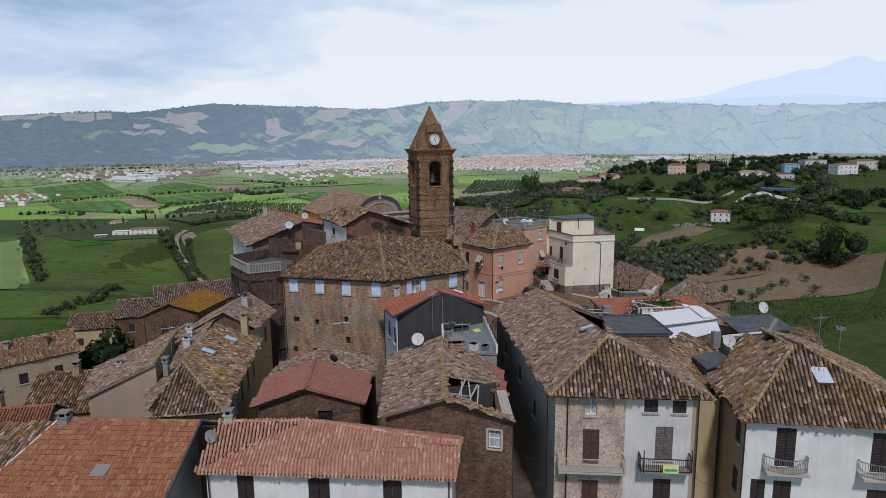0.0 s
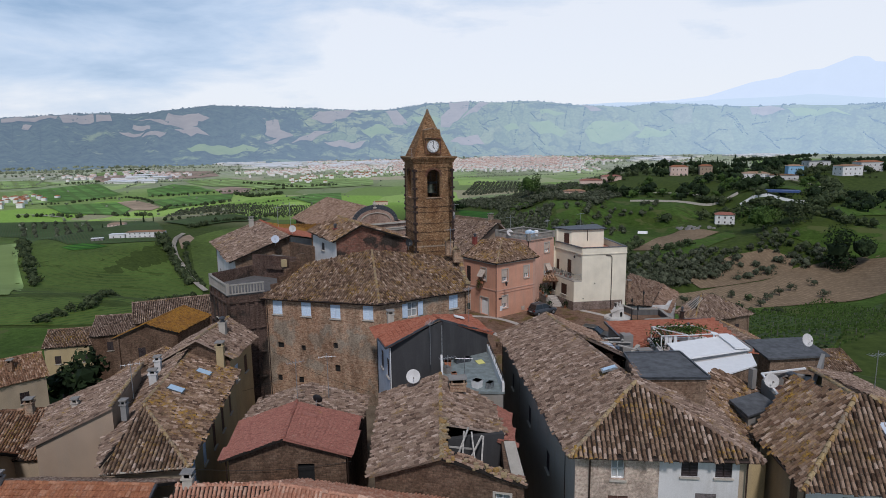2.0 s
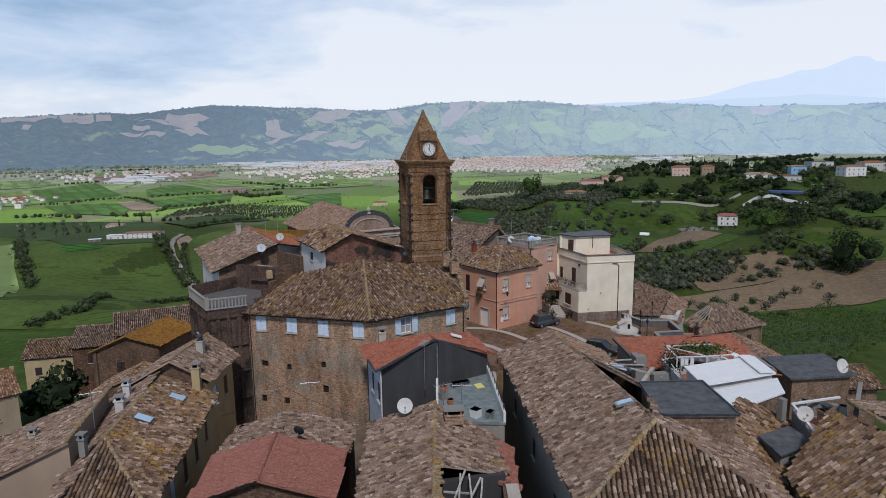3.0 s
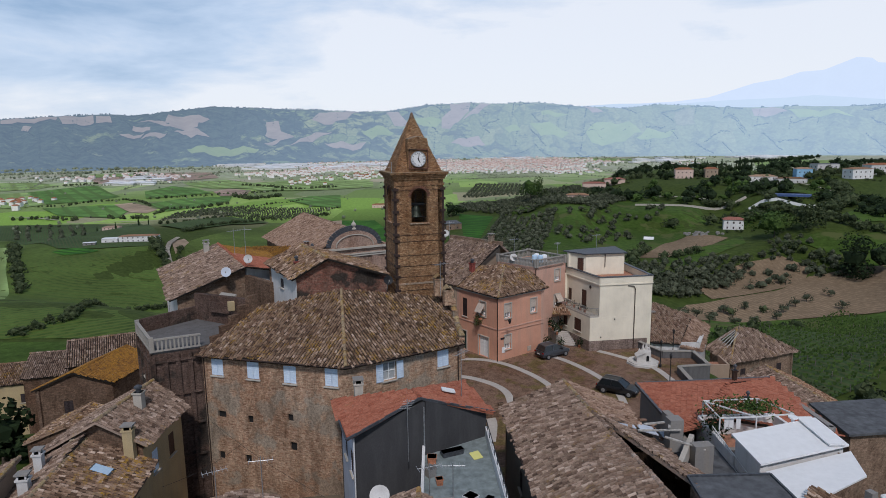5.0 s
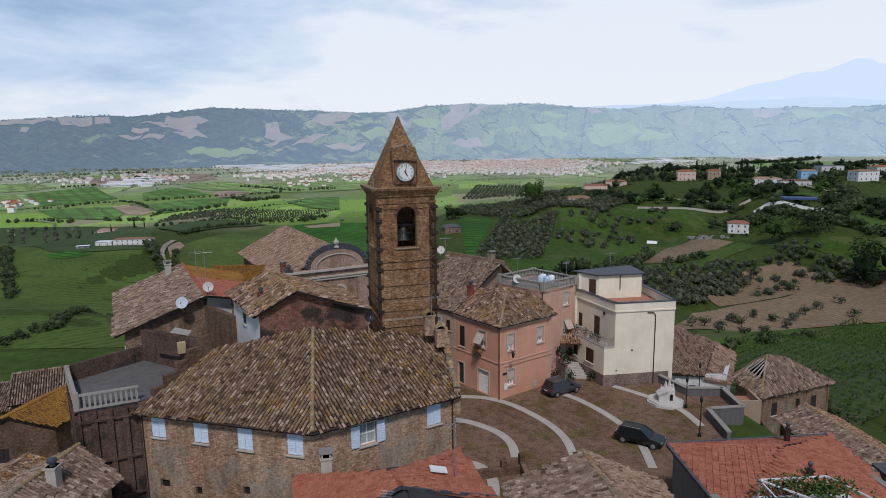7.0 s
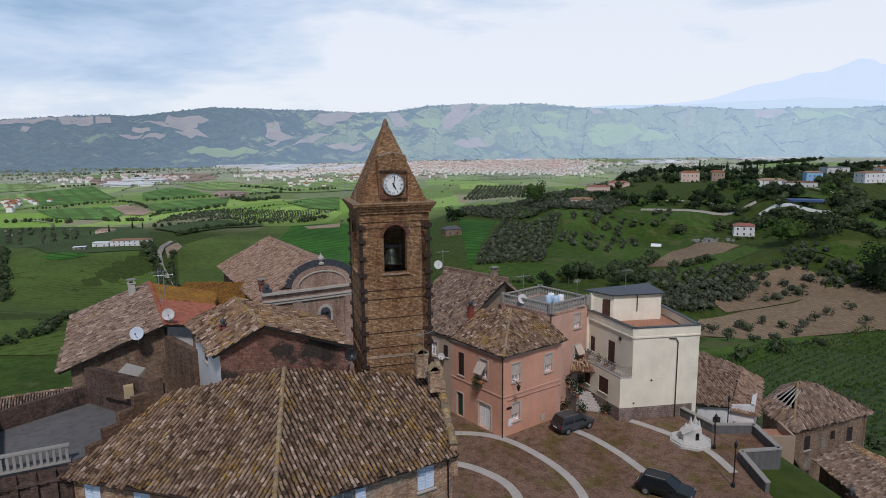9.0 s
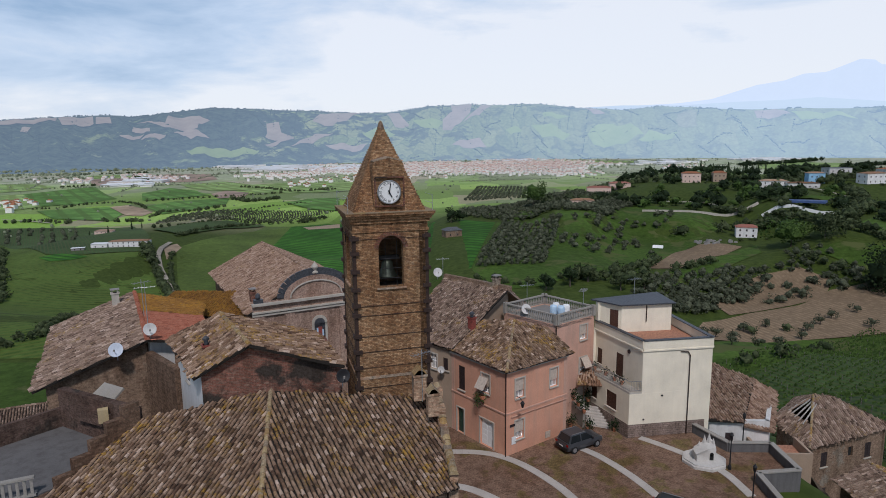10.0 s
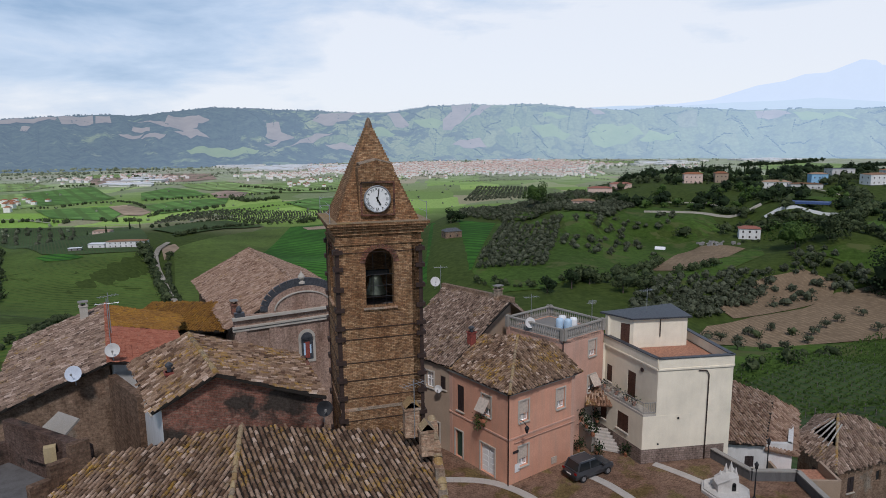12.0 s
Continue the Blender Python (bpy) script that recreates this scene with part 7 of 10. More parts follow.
part("verge", Geo().bar(j0 + Vector((0, -0.05, -0.02)), j1 + Vector((0, -0.1, -0.02)), 0.12, 0.16), M["lead"], ob)
part("verge", Geo().bar(j1 + Vector((0, -0.1, -0.02)), Vector((-2.6, -30.1, 7.33)), 0.12, 0.16), M["lead"], ob)
downpipe(ob, -11.9, -33.4, -3, 7.1, M["white_paint"])
downpipe(ob, -7.4, -32.75, 5, 8.9, M["steel"])
chimney((-12.3, -27.9, 7.4), 0.6, 0.6, 1.3, M["stonecap"], "pale chimney with a brick cap", 14)
antenna((-4.9, -29.6, 8.3), 3.4, 60)
sk = part("skylight", Geo().slab([(-6.2, -30.2, 9.0), (-5.3, -29.8, 8.65), (-5.4, -29.2, 8.65), (-6.3, -29.6, 9.0)], 0.08), M["white_paint"], ob, "small white roof window")
ob = house("terrace_annex", (-5, -35, -4), "lower annex with a grey-green painted roof terrace")
shell(ob, [(-7.3, -39.0), (-2.6, -39.3), (-3.2, -30.1), (-7.4, -32.7)], -5, 5.35, M["concrete"])
part("terrace_floor", Geo().slab([(-7.4, -39.1, 5.5), (-2.5, -39.4, 5.5), (-3.1, -29.9, 5.5), (-7.5, -32.6, 5.5)], 0.2), M["terrace_grey"], ob, "grey-green painted terrace floor")
for a, b in (((-2.6, -39.4), (-3.2, -30.0)), ((-7.35, -39.0), (-7.45, -32.7))):
    part("terrace_parapet", Geo().bar((*a, 5.85), (*b, 5.85), 0.18, 0.75), M["white"], ob, "white terrace parapet")
for k in range(8):
    c = Vector((-2.6, -39.4, 6.2)).lerp(Vector((-3.2, -30.0, 6.2)), (k + 0.5) / 8)
    part("rail_post", Geo().bar(c, c + Vector((0, 0, 0.5)), 0.04, 0.04), M["iron_dark"], ob)
part("rail", Geo().bar((-2.6, -39.4, 6.7), (-3.2, -30.0, 6.7), 0.05, 0.05), M["iron_dark"], ob)
for k, (x, y, w, d, h, mt, lb) in enumerate(((-6.9, -33.6, 0.5, 0.5, 0.45, "terracotta_pot", "terracotta tub on the terrace"), (-6.4, -36.2, 0.35, 0.35, 0.4, "terracotta_pot", "terracotta tub on the terrace"), (-5.6, -32.6, 1.4, 0.45, 0.35, "lead", "long planter with red rim"), (-7.0, -35.2, 0.5, 0.6, 0.55, "cement", "grey box standing on the terrace"), (-4.6, -38.4, 0.6, 0.6, 0.6, "white_paint", "white box on the terrace"), (-3.6, -38.6, 0.6, 0.4, 0.5, "steel", "metal box on the terrace"))):
    g = Geo().box((x, y, 5.5), (w, d, h), 12 * k, 1.12).box((x, y, 5.5 + h - 0.06), (w + 0.1, d + 0.1, 0.06), 12 * k, 1.0)
    solid("planter", g, M[mt], lb, "planter", "terrace clutter")
solid("cloth", Geo().slab([(-4.2, -33.4, 5.56), (-3.6, -33.1, 5.56), (-3.9, -32.2, 5.58), (-4.5, -32.5, 5.56)], 0.03), M["yellow"], "pale yellow cloth lying on the terrace", "cloth")
antenna((-5.6, -38.4, 5.5), 2.6, 0)
antenna((-8.4, -33.6, 5.6), 4.2, 80)
antenna((-6.9, -39.0, 5.6), 2.8, 20)

# house with the pinkish sheet of tiles
ob = house("pink_roof_house", (-18, -43, -5), "stone house with a smooth pinkish red tile roof")
o0, o1, o2, o3 = (-22.0, -46.0), (-14.0, -45.8), (-13.9, -35.5), (-22.6, -35.5)
shell(ob, [o0, o1, o2, o3], -6, 3.7, M["stone"], {0: [(5.25, 1.4, 1.15, 1.75, "hole")]})
gable(ob, o0, o1, 3.7, 3.9, 5.1, M["stone"])
gable(ob, o2, o3, 3.0, 4.3, 4.6, M["stone"])
tiled(ob, [(-22.5, -46.5, 3.7), (-18.05, -46.4, 5.3), (-18.5, -40.4, 5.35), (-22.9, -40.5, 3.85)], M["tile_pinkred"], 121, 0.17, 0.3, 0.36, 0.07, 0.2)
tiled(ob, [(-18.05, -46.4, 5.3), (-13.5, -46.2, 3.9), (-13.6, -40.2, 3.95), (-18.5, -40.4, 5.35)], M["tile_pinkred"], 122, 0.17, 0.3, 0.36, 0.07, 0.2)
tiled(ob, [(-22.9, -40.5, 3.6), (-18.5, -40.4, 4.9), (-18.5, -35.2, 4.7), (-22.9, -35.2, 3.4)], M["tile_grey"], 123)
tiled(ob, [(-18.5, -40.4, 4.9), (-13.6, -40.2, 3.7), (-13.6, -35.2, 3.5), (-18.5, -35.2, 4.7)], M["tile_grey"], 124)
ridge(ob, (-18.05, -46.4, 5.35), (-18.5, -40.4, 5.4), M["tile_pinkred"])
downpipe(ob, -13.85, -45.95, -5, 3.7)
downpipe(ob, -22.15, -46.1, -5, 3.6)
part("roof_hatch", Geo().slab([(-17.6, -42.6, 5.28), (-16.6, -42.55, 5.0), (-16.65, -42.0, 5.0), (-17.6, -42.05, 5.28)], 0.1), M["tile_pinkred"], ob)
antenna((-18.9, -38.6, 4.5), 3.6, 30)
antenna((-16.6, -37.6, 4.4), 3.8, 10)
dish((-17.0, -40.6, 4.7), (0.3, 1, 0.3), 0.4, M["iron_dark"], "dark round satellite dish")

# left house with skylights
ob = house("skylight_house", (-29, -39, -5), "long ochre house with a steep old tile roof, skylights and chimneys")
a0, a1, a2, a3_, a4 = (-29.0, -47.6), (-24.6, -47.0), (-26.6, -30.6), (-33.8, -31.2), (-31.5, -41.0)
shell(ob, [a0, a1, a2, a3_, a4], -6, 3.7, [M["beige"], M["ochre"], M["ochre"], M["beige"], M["beige"]], {1: [(2.0, 1.2, 0.9, 1.7, "blue"), (5.0, 1.2, 0.9, 1.7, "blue"), (8.0, 1.0, 0.9, 2.0, "brown"), (11.0, 1.0, 0.9, 2.0, "brown"), (14.0, 1.2, 0.8, 1.7, "brown")]})
b0_, b1_, b2_, pkl = Vector((-29.6, -48.3, 3.85)), Vector((-24.1, -47.5, 3.85)), Vector((-26.1, -30.3, 4.1)), Vector((-29.6, -41.8, 5.9))
pkb = on_plane(b1_, b2_, pkl, -30.7, -30.6)
tiled(ob, [b0_, b1_, pkl], M["tile_old"], 131, 0.27, 0.38, 0.48, 0.115, singles=200)
tiled(ob, [b1_, b2_, pkb, pkl], M["tile_old"], 132, mess=1.3, singles=100)
tiled(ob, [pkl, pkb, (-35.0, -31.2, 4.2), (-33.6, -40.0, 3.7), b0_], M["tile_grey"], 133)
ridge(ob, b1_, pkl, M["ridge"])
ridge(ob, pkl, pkb, M["ridge"])
gutter(ob, b0_, b1_, M["stonecap"])
gutter(ob, b1_, b2_)
for x, y in ((-29.3, -38.6), (-28.8, -34.0)):
    zc = [on_plane(b1_, b2_, pkl, x + dx, y + dy) + Vector((0, 0, 0.16)) for dx, dy in ((0, 0), (1.25, 0.1), (1.2, 1.0), (-0.05, 0.9))]
    sk = part("skylight_frame", Geo().slab(zc, 0.1), M["lead"], ob, "roof window")
    part("skylight_pane", Geo().slab([p + Vector((0, 0, 0.03)) + (sum(zc, Vector()) / 4 - p) * 0.14 for p in zc], 0.03), M["plastic_lb"], sk)
chimney((-30.6, -42.6, 5.0), 0.4, 0.4, 1.3, M["cement"], "thin grey chimney pipe with a cap", 0)
chimney((-31.4, -36.2, 4.9), 0.6, 0.5, 1.3, M["whitegrey"], "whitewashed chimney with flat cap", 10)
chimney((-32.2, -33.5, 4.9), 0.5, 0.5, 1.5, M["whitegrey"], "whitewashed chimney with flat cap", 10)
antenna((-31.0, -40.4, 5.7), 3.0, 25)
ob = house("gable_end_house", (-30, -28, -5), "stone gable-ended house with pale plaster pilasters and an old tile roof")
g0_, g1_, g2_, g3_ = (-33.6, -30.9), (-27.0, -30.5), (-26.9, -24.4), (-33.0, -23.6)
shell(ob, [g0_, g1_, g2_, g3_], -6, 5.0, [M["stone"], M["ochre"], M["stone"], M["stone"]], {1: [(1.6, 2.5, 0.9, 1.7, "blue"), (4.2, 2.5, 0.9, 1.7, "brown")]})
gable(ob, g0_, g1_, 5.0, 3.9, 7.2, M["stone"])
gable(ob, g2_, g3_, 5.0, 3.0, 7.0, M["stone"])
tiled(ob, [(-34.1, -31.5, 5.0), (-29.7, -31.2, 7.4), (-29.4, -23.2, 7.2), (-33.7, -23.2, 5.0)], M["tile_grey"], 141, mess=1.5)
tiled(ob, [(-29.7, -31.2, 7.4), (-26.4, -30.9, 5.5), (-26.3, -23.9, 5.3), (-29.4, -23.2, 7.2)], M["tile_grey"], 142, mess=1.5, singles=100)
ridge(ob, (-29.7, -31.2, 7.45), (-29.4, -23.2, 7.25), M["ridge"])
chimney((-27.6, -31.0, 3.9), 0.65, 0.55, 2.9, M["ochre"], "tall ochre chimney with a dark glazed cap", 4)
chimney((-28.6, -27.2, 6.2), 0.6, 0.6, 1.7, M["stonecap"], "pale chimney with a round cowl", 0, "cowl")
part("pilaster", Geo().bar((-31.2, -31.0, 3.6), (-31.2, -31.0, 6.2), 0.7, 0.5, (0, 1, 0)), M["beige"], ob)

# terrace house with the balustrade and tall buttressed brick walls
ob = house("buttress_house", (-31, -18, -6), "tall dark brick building with ledges and a balustraded terrace on top")
bw = [(-29.4, -23.0), (-26.05, -21.4), (-23.2, -17.2), (-29.5, -13.0), (-33.0, -17.8)]
shell(ob, bw, -7, 9.3, M["brick_soot"], {4: [(2.2, 6.2, 0.9, 1.6, "dark"), (4.6, 2.0, 0.9, 1.6, "dark")]})
part("terrace_floor", Geo().slab([(x, y, 9.42) for x, y in bw], 0.2), M["cement_dark"], ob, "grey cement terrace")
for z in (0.2, 3.0, 5.7, 8.6):
    for i in (0, 4):
        a, b = Vector((*bw[i], z)), Vector((*bw[(i + 1) % 5], z))
        u_, n_, l_ = along(a, b)
        part("ledge", Geo().bar(a + n_ * 0.08, b + n_ * 0.08, 0.3, 0.16), M["brick_soot"], ob, "projecting brick ledge")
for i in (0, 4):
    a, b = Vector((*bw[i], 0)), Vector((*bw[(i + 1) % 5], 0))
    u_, n_, l_ = along(a, b)
    for k in range(5):
        c = a.lerp(b, k / 4)
        part("pier", Geo().bar(c + n_ * 0.06 + Vector((0, 0, -6)), c + n_ * 0.06 + Vector((0, 0, 9.2)), 0.35, 0.22, n_), M["brick_soot"], ob)
for i in (0, 4):
    a, b = Vector((*bw[i], 9.45)), Vector((*bw[(i + 1) % 5], 9.45))
    u_, n_, l_ = along(a, b)
    bal = thing("balustrade", a, "pale weathered balustrade on the terrace edge", "balustrade", "terrace balustrades")
    part("handrail", Geo().bar(a + Vector((0, 0, 1.0)), b + Vector((0, 0, 1.0)), 0.26, 0.12), M["concrete"], bal)
    part("base_rail", Geo().bar(a + Vector((0, 0, 0.05)), b + Vector((0, 0, 0.05)), 0.26, 0.1), M["concrete"], bal)
    for k in range(int(l_ / 0.3)):
        c = a.lerp(b, (k + 0.5) / int(l_ / 0.3))
        part("baluster", Geo().box(c + Vector((0, 0, 0.1)), (0.14, 0.14, 0.85), 30), M["concrete"], bal)
    part("pier", Geo().box(a, (0.34, 0.34, 1.2), 30), M["concrete"], bal)
part("back_parapet", Geo().bar((-32.9, -17.6, 10.0), (-29.5, -13.1, 10.0), 0.3, 1.3), M["brick_soot"], ob, "stained old parapet")
part("back_wall", Geo().bar((-29.5, -13.1, 10.6), (-22.8, -16.8, 10.8), 0.5, 2.6), M["brick_soot"], ob, "stained old wall behind the terrace")
part("stair_wall", Geo().bar((-27.5, -14.4, 11.0), (-24.6, -15.8, 11.0), 1.0, 0.9), M["brick_soot"], ob)
part("store_roof", Geo().slab([(-28.6, -12.4, 10.6), (-26.6, -13.4, 10.6), (-26.0, -12.2, 11.5), (-27.8, -11.2, 11.5)], 0.12), M["concrete"], ob)
part("yard_wall", Geo().bar((-26.4, -7.6, 9.2), (-22.8, -11.2, 9.2), 0.5, 6.4), M["stone"], ob)
part("yard_wall", Geo().bar((-22.9, -4.2, 10.0), (-22.9, -10.9, 10.0), 0.5, 4.4), M["brick_soot"], ob)
part("flue", Geo().box((-25.2, -16.2, 11.0), (0.55, 0.45, 0.8), 30), M["ochre"], ob)

# house with the broad pale roof beside the terrace
ob = house("broad_roof_house", (-33, 0, -8), "large stone house with a broad pale tile roof")
lw = [(-33.0, -9.4), (-26.6, -7.2), (-23.0, -4.0), (-30.5, 9.0), (-40.4, 4.6)]
shell(ob, lw, -9, 10.4, [M["stone_grey"], M["stone_grey"], M["stone_grey"], M["stone_grey"], M["whitegrey"]], {4: [(3, 5.5, 1.0, 1.7, "dark"), (7, 5.5, 1.0, 1.7, "dark"), (11, 5.5, 1.0, 1.7, "dark")]})
gable(ob, lw[0], lw[1], 10.4, 6.6, 13.0, M["stone_grey"])
gable(ob, lw[1], lw[2], 10.4, 0.1, 13.0, M["whitegrey"], 12.1)
q0_, q1_, q2_ = Vector((-33.5, -10.2, 10.4)), Vector((-26.3, -7.9, 13.35)), Vector((-41.3, 5.0, 10.6))
tiled(ob, [q0_, q1_, on_plane(q0_, q1_, q2_, -34.5, 7.0), q2_], M["tile_grey"], 151, 0.27, 0.38, 0.48, 0.115, 1.4)
tiled(ob, [q1_, (-22.6, -5.0, 12.2), (-26.5, 2.5, 12.2), (-30.6, 0.2, 13.3)], M["tile_red"], 152, 0.24, 0.4, 0.42, 0.09, 0.3)
tiled(ob, [(-30.6, 0.2, 13.3), (-26.5, 2.5, 12.2), (-28.5, 8.5, 11.8), (-34.5, 7.0, 13.2)], M["tile_rust"], 153)
ridge(ob, q1_, (-34.5, 7.0, 13.35), M["tile_red"], 3, 0.2)
chimney((-35.0, 4.5, 12.4), 0.6, 0.5, 1.5, M["stonecap"], "pale chimney with grey cap", 30)
dish((-28.0, -8.9, 12.2), (0.2, -1, 0.4), 0.5, M["paleblue"], "pale blue satellite dish")
dish((-26.2, -7.6, 13.3), (0.5, -1, 0.3), 0.45)
antenna((-26.4, -7.4, 13.2), 4.2, 20)
antenna((-29.5, -1.6, 13.2), 3.2, 50)
ob = house("ochre_roof_house", (-28, 12, -6), "low house with lichen-orange tiles beside the church")
shell(ob, [(-34.0, 9.4), (-25.0, 8.2), (-26.5, 16.0), (-34.6, 17.0)], -9, 10.0, M["stone"])
tiled(ob, [(-34.6, 8.8, 10.4), (-24.4, 7.4, 10.6), (-25.5, 12.5, 12.0), (-33.5, 13.5, 11.8)], M["tile_rust"], 154)

# rusty-roofed and far-left houses down the slope
def simple_house(name, label, pts, z0, ze, zr, wall_mat, tile_mat, seed, openings=None, over=0.4):
    """A gabled house: pts are its corners, the ridge runs from side 3-0 to side 1-2."""
    ob = house(name, (pts[0][0], pts[0][1], z0), label)
    shell(ob, pts, z0, ze, wall_mat, openings or {})
    P = [Vector((*p, ze)) for p in pts]
    c = sum(P, Vector()) / 4
    O = [p + (p - c).normalized() * over for p in P]
    m0, m1 = (O[3] + O[0]) / 2, (O[1] + O[2]) / 2
    m0.z = m1.z = zr
    for a, b in ((3, 0), (1, 2)):
        u_, n_, l_ = along(pts[a], pts[b])
        gable(ob, pts[a], pts[b], ze, l_ / 2, zr - 0.1, wall_mat)
    tiled(ob, [O[0], O[1], m1, m0], tile_mat, seed)
    tiled(ob, [O[2], O[3], m0, m1], tile_mat, seed + 1)
    ridge(ob, m0, m1, tile_mat, seed)
    return ob


simple_house("rust_roof_house", "stone house with bright orange lichen on its tile roof", [(-42.9, -5.0), (-41.5, 3.0), (-48.5, 2.0), (-50.0, -7.3)], -10, 0.0, 1.6, M["stone"], M["tile_rust"], 161, {3: [(3, -3, 0.9, 1.4, "dark")]})
simple_house("brown_roof_house", "old brown-roofed stone house on the slope", [(-52, 2), (-41.5, 7), (-44, 14), (-55, 9)], -14, -0.8, 1.4, M["stone"], M["tile_grey"], 163, {0: [(3, -4, 0.9, 1.4, "dark"), (7, -4, 0.9, 1.4, "dark")]})
simple_house("brown_roof_house", "old brown-roofed stone house on the slope", [(-62, 8), (-53, 10), (-55, 18), (-64, 16)], -20, -4.5, -2.4, M["stone"], M["tile_grey"], 165, {0: [(2.5, -7, 0.9, 1.4, "dark"), (6, -7, 0.9, 1.4, "dark")]})
simple_house("lichen_roof_house", "low stone house with lichen on its old tile roof", [(-38.6, -14.5), (-39.6, -9.3), (-45.4, -10.3), (-45.6, -15.7)], -10, -1.8, -0.4, M["stone"], M["tile_old"], 179)
simple_house("yellow_house", "small pale yellow house with a dark tile roof", [(-76, 17.5), (-67.5, 19.5), (-69.5, 27), (-78, 25)], -26, -9.5, -7.4, M["ochre"], M["tile_old"], 167, {0: [(6.3, -12.5, 1.0, 1.4, "dark"), (2, -12.5, 1.0, 1.4, "dark")]})
simple_house("cream_gable_house", "narrow cream house with a small tiled roof on the slope", [(-42, 12), (-38.5, 13), (-40, 19), (-43.5, 18)], -14, 0.6, 2.0, M["beige"], M["tile_grey"], 169, {0: [(1.8, -2.5, 0.8, 1.2, "dark")]})
simple_house("row_house", "long low house with a dark tile roof and cream walls", [(-66, -21.5), (-56.5, -12), (-61, -7), (-70, -15)], -14, -3.2, -1.0, M["beige"], M["tile_brown"], 171, {0: [(3, -6, 1.0, 1.4, "dark"), (7, -6, 1.0, 1.4, "dark"), (11, -6, 1.0, 1.4, "dark")]})
simple_house("brown_roof_cottage", "cottage with an orange-brown tile roof", [(-45, -40), (-36.5, -39), (-38.5, -30), (-47, -31)], -8, 0.4, 2.6, M["beige"], M["tile_brown"], 173, {0: [(4, -3, 0.9, 1.4, "dark")]})
simple_house("orange_roof_cottage", "cottage with a bright orange tile roof", [(-49, -46), (-40.5, -44.5), (-41.5, -39.5), (-50, -41)], -8, 0.6, 2.2, M["beige"], M["tile_orange"], 175)
ob = house("lean_roof_house", (-36, -40, -8), "tan plaster house with a sagging single-slope tile roof")
low = [(-37.2, -43.0, -8), (-31.3, -43.0, -8), (-33.8, -33.4, -8), (-40.2, -35.6, -8)]
top = [(-37.2, -43.0, 3.2), (-31.3, -43.0, 6.05), (-33.8, -33.4, 5.75), (-40.2, -35.6, 3.05)]
part("wall", Geo().add([Vector(v) for v in low + top], [(0, 1, 5, 4), (1, 2, 6, 5), (2, 3, 7, 6), (3, 0, 4, 7), (4, 5, 6, 7), (3, 2, 1, 0)]), M["tan"], ob, "stained tan plaster wall")
tiled(ob, [(-37.7, -43.3, 3.22), (-31.2, -43.25, 6.3), (-33.6, -33.2, 5.95), (-40.8, -35.4, 3.05)], M["tile_grey"], 177, mess=1.8)
ridge(ob, (-31.25, -43.25, 6.35), (-33.65, -33.2, 6.0), M["ridge"], 9)
chimney((-36.9, -38.2, 3.6), 0.45, 0.45, 1.0, M["stonecap"], "short cement chimney on the tan house", 12)
chimney((-42.5, -35.5, 2.0), 0.6, 0.6, 1.5, M["brick_wall"], "brick chimney with a flat cap", 10)
chimney((-45.2, -42.5, 1.6), 0.7, 0.7, 1.9, M["brick_wall"], "stout brick chimney with a flat cap", 10)
chimney((-60, -13, -2.2), 0.6, 0.6, 1.2, M["brick_wall"], "brick chimney with a flat cap", 10)
chimney((-63.5, -15.5, -2.2), 0.6, 0.6, 1.2, M["brick_wall"], "brick chimney with a flat cap", 10)

# nearest roofs
ob = house("salmon_roof_house", (-15, -53, -5), "white house with dark shutters under a salmon-coloured tile roof")
w_ = [(-23.4, -53.7), (-6.8, -55.0), (-6.5, -51.6), (-23.6, -50.2)]
shell(ob, w_, -6, 2.6, [M["white"], M["white"], M["beige"], M["beige"]], {0: [(2.7, -0.2, 1.15, 2.4, "dark"), (7.75, -0.2, 1.45, 2.4, "dark"), (12.7, -0.2, 1.25, 2.4, "dark")]})
sa, sb, sc, sd, se = Vector((-23.95, -54.3, 2.75)), Vector((-6.5, -55.6, 2.7)), Vector((-6.1, -54.4, 4.7)), Vector((-16.7, -52.2, 5.3)), Vector((-22.9, -52.1, 5.25))
tiled(ob, [sa, sb, sc, sd], M["tile_salmon"], 181, 0.25, 0.36, 0.44, 0.105, 0.55, 300)
tiled(ob, [sa, sd, se], M["tile_salmon"], 182, 0.25, 0.36, 0.44, 0.105, 0.55)
tiled(ob, [sc, (-6.0, -51.2, 3.4), (-16.2, -48.8, 3.6), sd], M["tile_salmon"], 183, 0.25, 0.36, 0.44, 0.105, 0.55)
tiled(ob, [sd, (-16.2, -48.8, 3.6), (-24, -49.6, 3.6), se], M["tile_salmon"], 184, 0.25, 0.36, 0.44, 0.105, 0.55)
ridge(ob, se, sd, M["tile_salmon"], 4, 0.14)
ridge(ob, sd, sc, M["tile_salmon"], 5, 0.14)
gutter(ob, sa, sb)
downpipe(ob, -23.2, -53.9, -4, 2.6)
downpipe(ob, -7.0, -55.2, -4, 2.6)
chimney((-22.2, -52.0, 4.7), 0.55, 0.5, 1.1, M["stonecap"], "pale chimney with a small flat cap", 4)
dish((-23.0, -53.0, 3.9), (-0.2, -1, 0.3), 0.45, M["cement"], "grey satellite dish on a short mast")
ob = house("orange_roof_house", (-30, -54, -5), "house with a long orange tiled roof and grey end wall")
shell(ob, [(-36.5, -57.5), (-25.0, -58.5), (-24.7, -51.5), (-34.8, -51.0)], -6, 0.75, [M["cement"], M["cement"], M["cement"], M["cement"]], {1: [(2.2, -0.5, 0.8, 0.9, "glass_surround")]})
